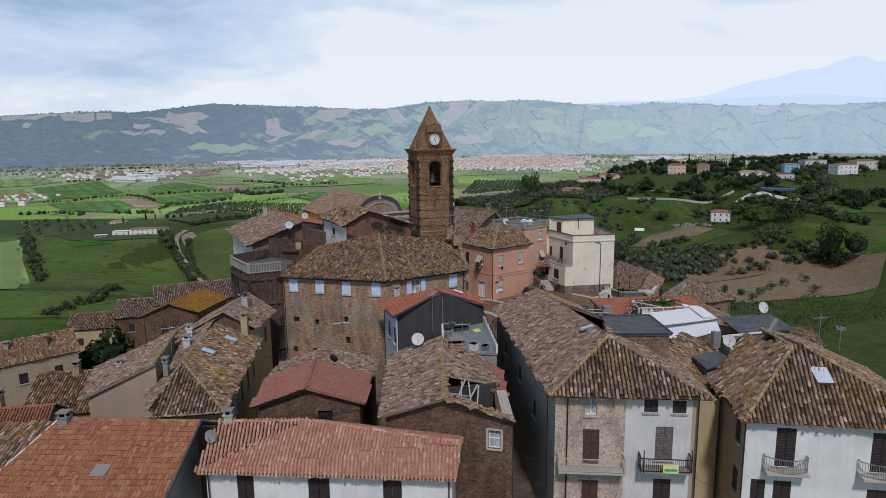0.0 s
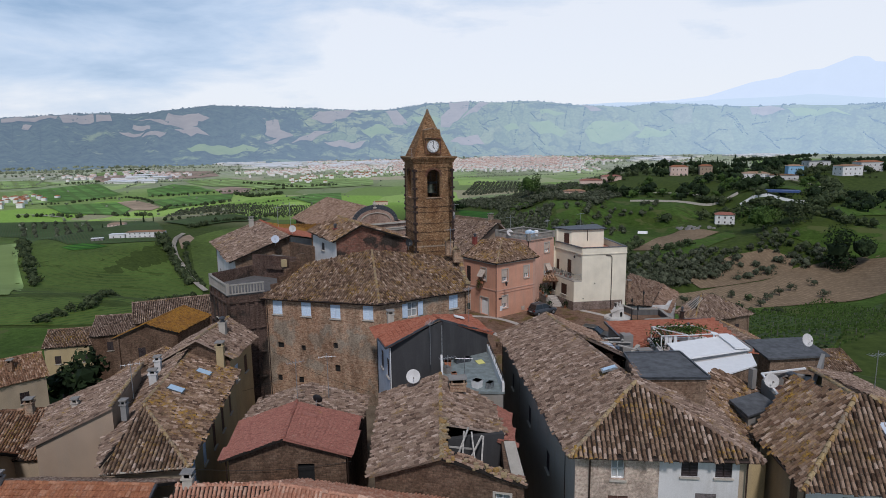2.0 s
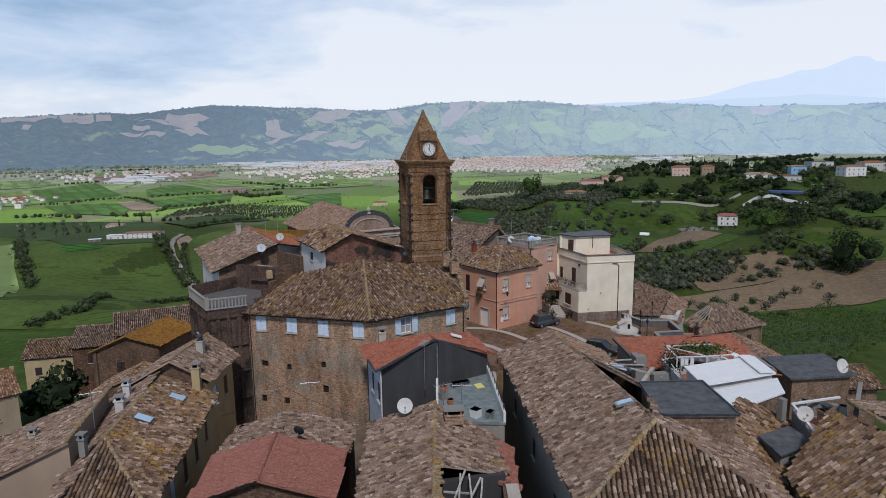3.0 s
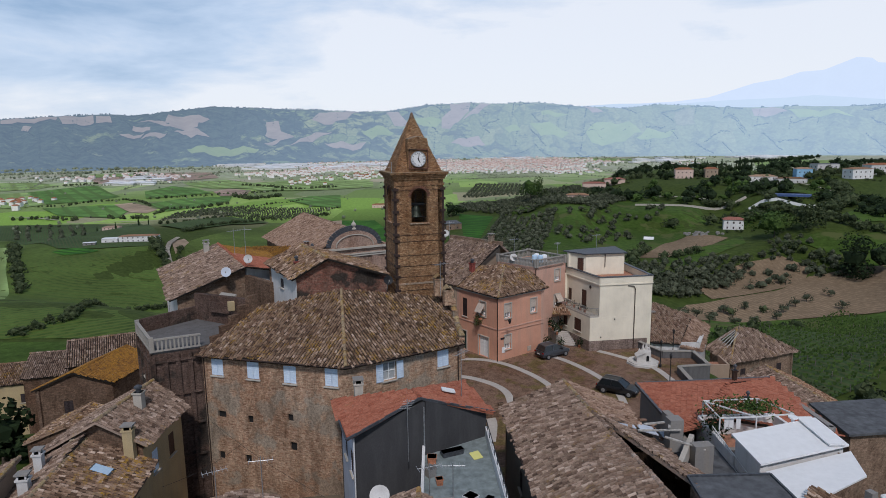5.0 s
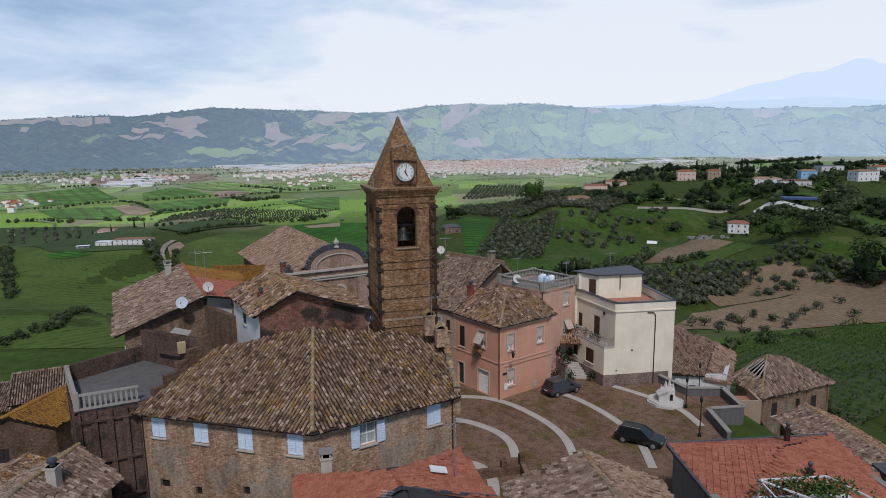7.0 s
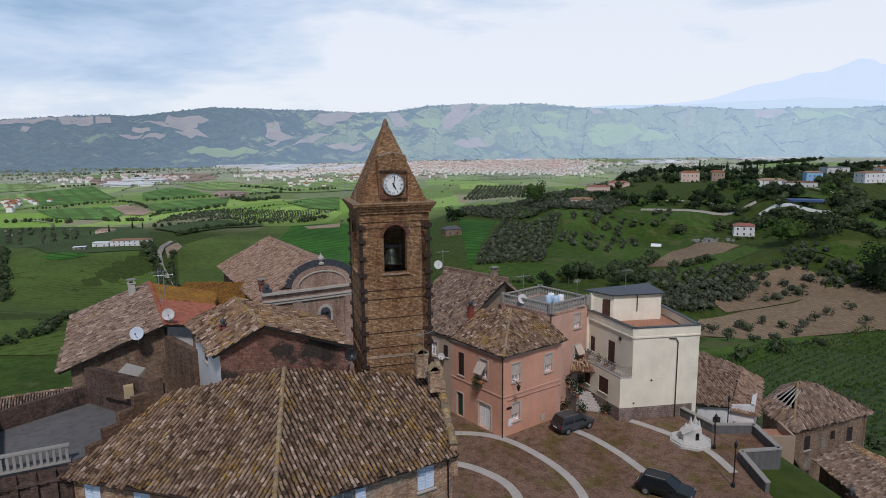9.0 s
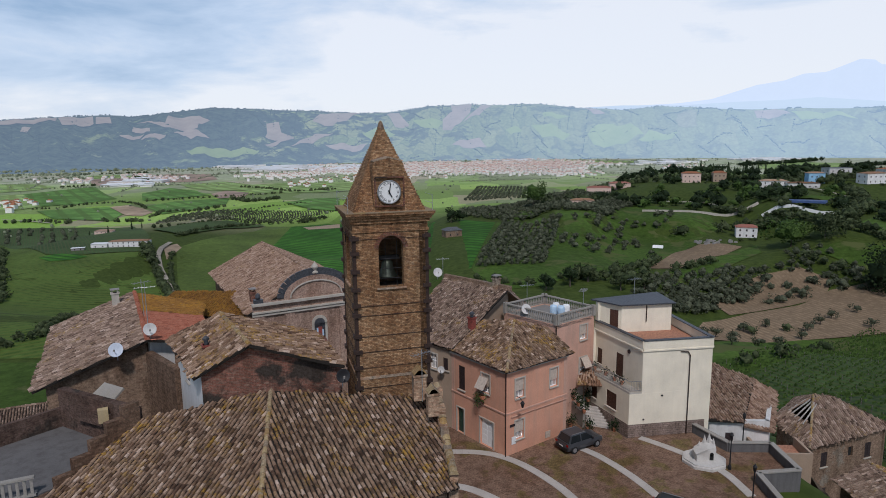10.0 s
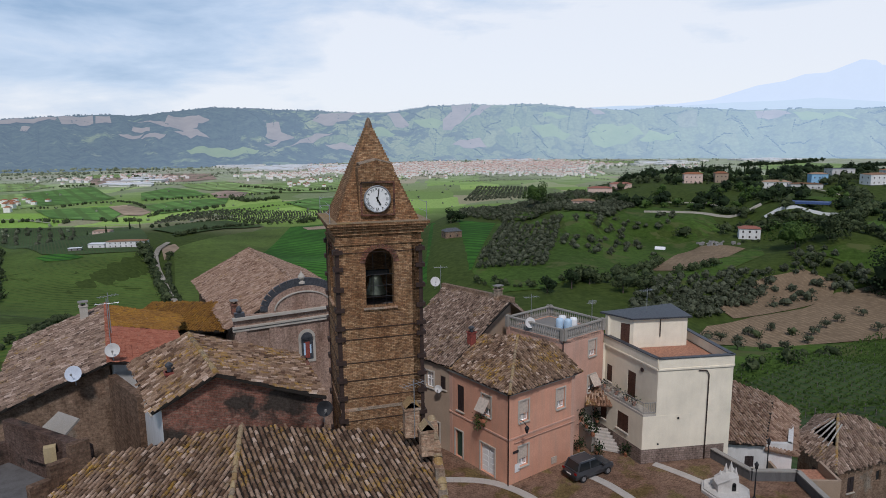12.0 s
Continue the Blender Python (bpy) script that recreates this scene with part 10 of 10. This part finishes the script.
stuff_trees("hedgerows", "dark hedgerows across the valley floor", rows, SMALL, M["leaf_scrub"])
rows = line_of((-2524, 3058), (-2232, 3118), 7, 60, 9.0, 110) + line_of((-2232, 3118), (-2041, 3267), 7, 60, 9.0, 111) + line_of((-2041, 3267), (-1678, 3251), 7, 60, 9.0, 112) + line_of((-1678, 3251), (-1384, 3476), 7, 60, 9.0, 113)
rows += line_of((-1990, 2395), (-1751, 2430), 8, 40, 7.0, 115) + line_of((-1751, 2430), (-1587, 2524), 8, 40, 7.0, 116) + line_of((-1587, 2524), (-1432, 2452), 8, 40, 7.0, 117)
rows += line_of((-1962, 2732), (-1638, 2818), 7, 30, 8.0, 119) + line_of((-1638, 2818), (-1267, 2845), 7, 30, 8.0, 120)
rows += line_of((-614, 4512), (-132, 4551), 14, 90, 8.5, 122) + line_of((-132, 4551), (433, 4532), 14, 90, 8.5, 123) + line_of((433, 4532), (1200, 4392), 14, 90, 8.5, 124) + line_of((1200, 4392), (1871, 4153), 14, 90, 8.5, 125) + line_of((1871, 4153), (2423, 3860), 14, 90, 8.5, 126)
rows += line_of((-326, 3924), (433, 4532), 14, 60, 7.0, 128) + line_of((433, 4532), (1136, 4152), 14, 60, 7.0, 129) + line_of((1136, 4152), (1872, 4152), 14, 60, 7.0, 130)
rows += line_of((1377, 4341), (1869, 4154), 22, 60, 9.0, 132) + line_of((1869, 4154), (2294, 3938), 22, 60, 9.0, 133)
stuff_trees("riverside_wood", "bare poplar woods along the river", rows, SMALL, M["leaf_hazed"])
rows = line_of((1188, 2561), (1298, 2648), 11, 16, 9.5, 140) + line_of((1298, 2648), (1511, 2780), 11, 16, 9.5, 141) + line_of((1511, 2780), (1799, 3066), 11, 16, 9.5, 142)
rows += line_of((915, 2328), (1066, 2387), 9, 14, 8.0, 144)
rows += line_of((1623, 2456), (1890, 2617), 11, 18, 9.0, 146)
stuff_trees("ridge_wood", "dark pines behind the ridge houses", rows, OLIVES, M["leaf_dark"])
HOUSE_SPOTS = [(197, 375), (252, 622), (284, 628), (106, 470), (300, 545), (318, 528), (338, 545), (375, 520), (420, 560), (452, 545), (385, 590), (150, 600), (178, 625)]


def clear(spots_):
    """Leaves out trees that would stand on a house or close before it."""
    return [s for s in spots_ if not any(abs(s[0] - x * (s[1] + 55) / (y + 55)) < 15 and -75 < s[1] - y < 12 for x, y in HOUSE_SPOTS)]


wood = rows_in([(110, 500), (250, 900), (620, 760), (300, 400)], 13, 6, 5.0, 0.32, 7, 80) + rows_in([(260, 330), (330, 480), (560, 470), (420, 300)], 10, 5, 4.4, 0.42, 8, 60)
stuff_trees("ridge_wood", "dark trees and scrub along the ridge", clear(wood), OLIVES, M["leaf_dark"])
rng = random.Random(55)
around = []
for x, y in HOUSE_SPOTS:
    far = (y + 55) / 1122
    for k in range(11):
        s = rng.choice((-1, 1)) * rng.uniform(13, 40)
        around.append((x + s, y + rng.uniform(6, 30), rng.uniform(2.6, 4.6)))
    for k in range(4):
        around.append((x + rng.uniform(-14, 14), y + rng.uniform(14, 24), rng.uniform(3.5, 5.2)))
    for k in range(5):
        around.append((x + rng.uniform(-16, 16), y - rng.uniform(14, 22), rng.uniform(0.9, 1.5)))
stuff_trees("ridge_wood", "dark trees round the ridge houses", around, OLIVES, M["leaf_scrub"])
stuff_trees("ridge_wood", "green trees among the ridge houses", clear(rows_in([(150, 480), (240, 640), (420, 560), (300, 430)], 17, 7, 4.2, 0.6, 9)), OLIVES, M["leaf_green"])
hedge = line_of((60, 120), (50, 60), 3, 3, 2.0, 16) + line_of((48, 55), (60, 20), 2.5, 3, 1.8, 17) + line_of((20, 40), (70, 110), 4, 6, 1.8, 18) + line_of((-100, 60), (-60, 90), 3, 6, 2.0, 19)
stuff_trees("hedge", "scrubby dark hedges below the village", hedge, OLIVES, M["leaf_scrub"])

# hedgerows, copses and woods over the valley floor
rng = random.Random(101)
spots = []
for k in range(150):
    az, r = radians(rng.uniform(-38, 26)), 1900 + 1900 * rng.random()
    x, y = r * math.sin(az), r * math.cos(az) - 50
    turn = rng.choice((0.35, 0.35 + math.pi / 2)) + rng.uniform(-0.2, 0.2)
    ln = rng.uniform(60, 420)
    for q in range(int(ln / 9)):
        s = (q * 9 - ln / 2)
        spots.append((x + s * math.cos(turn) + rng.uniform(-4, 4), y + s * math.sin(turn) + rng.uniform(-4, 4), rng.uniform(1.4, 3.2)))
for k in range(900):
    az, r = radians(rng.uniform(-38, 30)), rng.uniform(2500, 3900)
    spots.append((r * math.sin(az), r * math.cos(az) - 50, rng.uniform(3.0, 6)))
for k in range(260):
    az, r = radians(rng.uniform(-36, 20)), rng.uniform(900, 2500)
    spots.append((r * math.sin(az), r * math.cos(az) - 50, rng.uniform(1.5, 3.6)))
stuff_trees("valley_trees", "hedgerows and copses across the valley floor", spots, SMALL, M["leaf_hazed"])

# woods, hedges and the tree line on the far hills
hill_at = {}
spots = []
for k in range(150):
    a, q = rng.uniform(-37, 37), rng.uniform(0.12, 0.97)
    da, dq = rng.choice(((0.10, 0.004), (0.02, 0.028), (0.08, -0.012)))
    for i in range(rng.randint(6, 22)):
        spots.append((a + da * i + rng.uniform(-0.02, 0.02), min(1.0, q + dq * i + rng.uniform(-0.006, 0.006)), rng.uniform(3.5, 6.5)))
for k in range(420):
    spots.append((rng.uniform(-37, 22), rng.uniform(0.985, 1.0), rng.uniform(2.5, 6.0) if noise.noise(Vector((k * 0.7, 0, 0))) > -0.2 else 2.0))
for i, (a, q, size) in enumerate(spots):
    p = hill_point(a, q)
    hill_at[(p.x, p.y)] = p.z
    spots[i] = (p.x, p.y, size)
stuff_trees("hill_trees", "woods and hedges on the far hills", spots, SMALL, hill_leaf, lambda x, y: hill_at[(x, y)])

# single trees that stand out
for k, (x, y, h, r, sq, leaf, lab) in enumerate((
        (70, 500, 24, 9.0, 1.1, "leaf_green", "large round leafy tree on the ridge slope"), (197, 318, 19, 11.0, 0.85, "leaf_green", "broad leafy tree below the white house"), (211, 309, 15, 9, 0.8, "leaf_scrub", "broad leafy tree below the white house"),
        (206, 243, 19, 11.5, 0.9, "leaf_dark", "large dark tree at the field edge"), (-2, 470, 11, 5.5, 0.85, "leaf_dark", "dark round tree behind the tower"), (5, 478, 10, 5, 0.85, "leaf_dark", "dark round tree behind the tower"),
        (52, 238, 10, 3.6, 1.1, "leaf_dark", "dark evergreen below the square"), (62, 246, 9, 4.5, 0.9, "leaf_scrub", "scrubby tree below the square"), (74, 232, 9, 4.5, 0.9, "leaf_scrub", "scrubby tree below the square"), (40, 232, 8, 4, 0.9, "leaf_dark", "scrubby dark tree below the square"), (86, 236, 8, 4, 0.9, "leaf_scrub", "scrubby tree below the square"),
        (-56, -5, 5.6, 3.0, 0.85, "leaf_dark", "dark evergreen tree among the lower houses"), (-59.5, -4, 4.6, 2.4, 0.9, "leaf_dark", "dark evergreen tree among the lower houses"))):
    tree("tree", lab, (x, y, ground_at(x, y)), h, r, sq, M[leaf], 300 + k, 520 if r < 8 else 1300, 0.42 if r < 5 else 0.7, 0.3, "tree", "single trees")
for k, (x, y) in enumerate(((88, 172), (96, 180), (104, 182), (114, 196), (126, 202), (140, 196), (150, 205), (160, 214), (92, 158), (106, 168), (118, 176), (132, 186), (168, 200), (176, 222))):
    tree("olive_tree", "round grey-green olive tree standing in the field", (x, y, ground_at(x, y) + 0.3), 3.9, 2.2, 0.75, M["leaf_olive"], 400 + k, 260, 0.26, 0.16, "olive tree", "olives in the ploughed field")
spots = [(-437, 745, 3.2), (-470, 760, 2.4), (-405, 742, 3.0), (-395, 748, 2.2), (60, 255, 2.0), (64, 258, 1.7), (300, 640, 4.0), (310, 650, 4.2), (322, 655, 3.6), (335, 660, 4.0)] + line_of((370, 900), (520, 900), 9, 4, 5, 31)
stuff_trees("cypress_row", "dark pointed cypresses", spots, CYPRESS, M["leaf_dark"])


# ---- houses on the slopes and in the valley ----
def far_house(x, y, w, d, h, turn, wall_mat, roof_mat, label, rise=1.8, floors=2, bays=3, name="country_house"):
    z = ground_at(x, y) - 0.6
    if y > 440:
        w, d, h = w * 1.08, d * 1.05, h * 1.08
    ob = thing(name, (x, y, z), label, "house", "country houses")
    r_ = Matrix.Rotation(radians(turn), 3, "Z")
    P = lambda a, b, c: Vector((x, y, z)) + r_ @ Vector((a, b, c))
    body_ = part("wall", Geo().box((x, y, z), (w, d, h + 0.6), turn), wall_mat, ob)
    o = 0.5
    e = [P(-w / 2 - o, -d / 2 - o, h + 0.55), P(w / 2 + o, -d / 2 - o, h + 0.55), P(w / 2 + o, d / 2 + o, h + 0.55), P(-w / 2 - o, d / 2 + o, h + 0.55)]
    a, b = P(-w * 0.28, 0, h + 0.6 + rise), P(w * 0.28, 0, h + 0.6 + rise)
    part("roof", Geo().add(e + [a, b], [(0, 1, 5, 4), (2, 3, 4, 5), (1, 2, 5), (3, 0, 4), (3, 2, 1, 0)]), roof_mat, ob)
    for f in range(floors):
        for k in range(bays):
            s = (k + 0.5) / bays - 0.5
            zz = 1.4 + f * (h / floors)
            part("window", Geo().box(P(s * w * 0.92, -d / 2, zz), (1.0, 0.12, 1.4), turn), M["wood_dark"], body_)
            if k < 2:
                part("window", Geo().box(P(w / 2 * (1 if turn < 0 else -1), (k - 0.5) * d * 0.5, zz), (0.12, 1.0, 1.4), turn), M["wood_dark"], body_)
    return ob


blue_wall = plaster("light blue plaster", (0.30, 0.52, 0.72), 0.1)
far_house(197, 375, 13, 10, 7.0, -20, M["white"], M["tile_pinkred"], "white two-storey house with blue-grey balconies and a red roof", 1.6, 2, 3)
far_house(252, 622, 17, 11, 9.0, -12, M["villa_pink"], M["tile_orange"], "pale pink villa with a red roof", 1.8, 2, 4)
far_house(284, 628, 12, 10, 9.0, -12, M["tan"], M["tile_orange"], "brown-walled villa with a red roof", 1.8, 2, 3)
far_house(106, 470, 17, 9, 4.0, -10, M["villa_pink"], M["tile_brown"], "low pink cottage with a brown roof", 1.5, 1, 4)
far_house(300, 545, 22, 12, 6.0, -15, M["white"], M["tile_brown"], "white villa with stepped brown roofs", 1.6, 2, 4)
far_house(318, 528, 24, 8, 4.2, -15, M["whitegrey"], M["tile_brown"], "long low white annex", 1.2, 1, 5)
far_house(338, 545, 13, 10, 9.0, -10, blue_wall, M["tile_brown"], "sky blue house with a brown roof", 1.2, 2, 3)
far_house(375, 520, 20, 12, 8.0, 10, M["white"], M["tile_brown"], "white house with balconies", 1.4, 2, 4)
far_house(420, 560, 22, 12, 8.5, 5, M["whitegrey"], M["tile_orange"], "large white house with a red roof", 1.6, 2, 4)
far_house(452, 545, 16, 12, 8.5, 5, M["cement"], M["tile_orange"], "grey unfinished house with a red roof", 1.6, 2, 4)
far_house(385, 590, 22, 12, 8.5, 5, M["whitegrey"], M["membrane"], "flat grey building on the ridge", 0.5, 2, 4)
far_house(150, 600, 22, 10, 5.5, -8, M["villa_pink"], M["tile_pinkred"], "low red-roofed house on the ridge", 1.6, 1, 4)
far_house(178, 625, 20, 10, 5.5, -8, M["villa_pink"], M["tile_pinkred"], "low red-roofed house on the ridge", 1.6, 1, 4)
far_house(-2, 395, 12, 9, 4.5, 20, M["stone_grey"], M["membrane"], "grey stone farm shed on the slope", 2.0, 1, 2, "farm_shed")
far_house(-316, 560, 34, 10, 5.6, 8, M["white"], M["tile_brown"], "long white farmhouse with a brown roof", 1.2, 2, 7, "farmhouse")
far_house(-343, 556, 14, 9, 4.0, 8, M["white"], M["metal_white"], "low white farm annex", 0.4, 1, 2, "farmhouse")
far_house(-356, 540, 10, 6, 2.6, 20, M["cement"], M["metal_white"], "low grey farm shelter", 0.4, 1, 2, "farm_shed")
far_house(-455, 770, 20, 12, 6.0, 10, M["villa_pink"], M["tile_beige"], "tan villa among trees in the valley", 1.6, 2, 4)
far_house(-120, 1010, 24, 10, 5.0, 5, M["villa_pink"], M["tile_orange"], "red-roofed farm in the valley", 1.6, 1, 4)
far_house(-60, 560, 14, 8, 3.5, 15, M["cement"], M["tile_pinkred"], "small shed beyond the fields", 1.0, 1, 2, "farm_shed")
hoop = solid("hoop_shelter", Geo().spin((132, 357, ground_at(132, 357)), [(2.0, -3.2), (2.05, -3.2), (2.05, 3.2), (2.0, 3.2)], 18, (0.8, -0.35, 0)), M["metal_white"], "white half-round plastic shelter in the meadow", "shelter")
g = Geo()
for a, b in (((150, 452), (205, 438)), ((205, 438), (232, 432))):
    for k in range(6):
        p, q = Vector(a).lerp(Vector(b), k / 6), Vector(a).lerp(Vector(b), (k + 1) / 6)
        g.bar((p.x, p.y, ground_at(p.x, p.y) + 0.7), (q.x, q.y, ground_at(q.x, q.y) + 0.7), 0.4, 2.2)
solid("retaining_wall", g, M["stonecap"], "long pale retaining wall on the slope", "wall")
g = Geo()
for k in range(5):
    p, q = Vector((222, 405)).lerp(Vector((262, 384)), k / 5), Vector((222, 405)).lerp(Vector((262, 384)), (k + 1) / 5)
    g.bar((p.x, p.y, ground_at(p.x, p.y) + 1.0), (q.x, q.y, ground_at(q.x, q.y) + 1.0), 0.5, 2.6)
solid("pool_wall", g, M["white_paint"], "white wall round the pool", "wall")
pc = [(236, 402), (258, 390), (264, 398), (242, 411)]
solid("pool_cover", Geo().slab([(x, y, max(ground_at(*p) for p in pc) + 2.6) for x, y in pc], 1.5), M["blue_tarp"], "blue swimming pool cover", "pool")
g = Geo()
rng = random.Random(8)
for k in range(26):
    x, y = 165 + rng.uniform(-8, 14), 356 + rng.uniform(-10, 8)
    g.box((x, y, ground_at(x, y) + 0.2), (rng.uniform(0.8, 3), rng.uniform(0.8, 3), rng.uniform(0.5, 1.6)), rng.uniform(0, 90), 0.8)
tagged(solid("farm_clutter", g, M["cement"], "jumble of sheds and farm clutter by the white house", "clutter"), kind="stuff")


def town(name, label, count, az, dist, seed, roofs, walls, size, flat=False):
    rng_ = random.Random(seed)
    W, R = Geo(), Geo()
    centres = [(radians(rng_.uniform(*az)), rng_.uniform(*dist)) for _ in range(max(3, count // 25))]
    for k in range(count):
        a, r = rng_.choice(centres)
        a, r = a + rng_.gauss(0, 0.018), r + rng_.gauss(0, 90)
        x, y = r * math.sin(a), r * math.cos(a) - 50
        z = ground_at(x, y)
        w, d, h = rng_.uniform(*size), rng_.uniform(size[0], size[1] * 0.8), rng_.uniform(5, 10)
        t_ = rng_.choice((12, 102)) + rng_.uniform(-8, 8)
        W.box((x, y, z - 0.5), (w, d, h), t_)
        R.box((x, y, z + h - 0.5), (w * 1.08, d * 1.08, 0.5 if flat else 2.2), t_, 0.96 if flat else 0.3)
    base_ob = thing(name, (0, 2800, -94), label, "town", kind="stuff")
    part("town_walls", W, walls, base_ob)
    part("town_roofs", R, roofs, base_ob)


# wall and roof colours are lightened to stand in for haze over the town
pale_wall = plaster("haze-pale town walls", (0.88, 0.85, 0.82), 0.03)
town_roof = tile_clay("haze-pale town roofs", [(0.40, 0.25, 0.20), (0.62, 0.46, 0.40), (0.50, 0.34, 0.28), (0.74, 0.62, 0.56)], amount=0.0, moss=0.0)
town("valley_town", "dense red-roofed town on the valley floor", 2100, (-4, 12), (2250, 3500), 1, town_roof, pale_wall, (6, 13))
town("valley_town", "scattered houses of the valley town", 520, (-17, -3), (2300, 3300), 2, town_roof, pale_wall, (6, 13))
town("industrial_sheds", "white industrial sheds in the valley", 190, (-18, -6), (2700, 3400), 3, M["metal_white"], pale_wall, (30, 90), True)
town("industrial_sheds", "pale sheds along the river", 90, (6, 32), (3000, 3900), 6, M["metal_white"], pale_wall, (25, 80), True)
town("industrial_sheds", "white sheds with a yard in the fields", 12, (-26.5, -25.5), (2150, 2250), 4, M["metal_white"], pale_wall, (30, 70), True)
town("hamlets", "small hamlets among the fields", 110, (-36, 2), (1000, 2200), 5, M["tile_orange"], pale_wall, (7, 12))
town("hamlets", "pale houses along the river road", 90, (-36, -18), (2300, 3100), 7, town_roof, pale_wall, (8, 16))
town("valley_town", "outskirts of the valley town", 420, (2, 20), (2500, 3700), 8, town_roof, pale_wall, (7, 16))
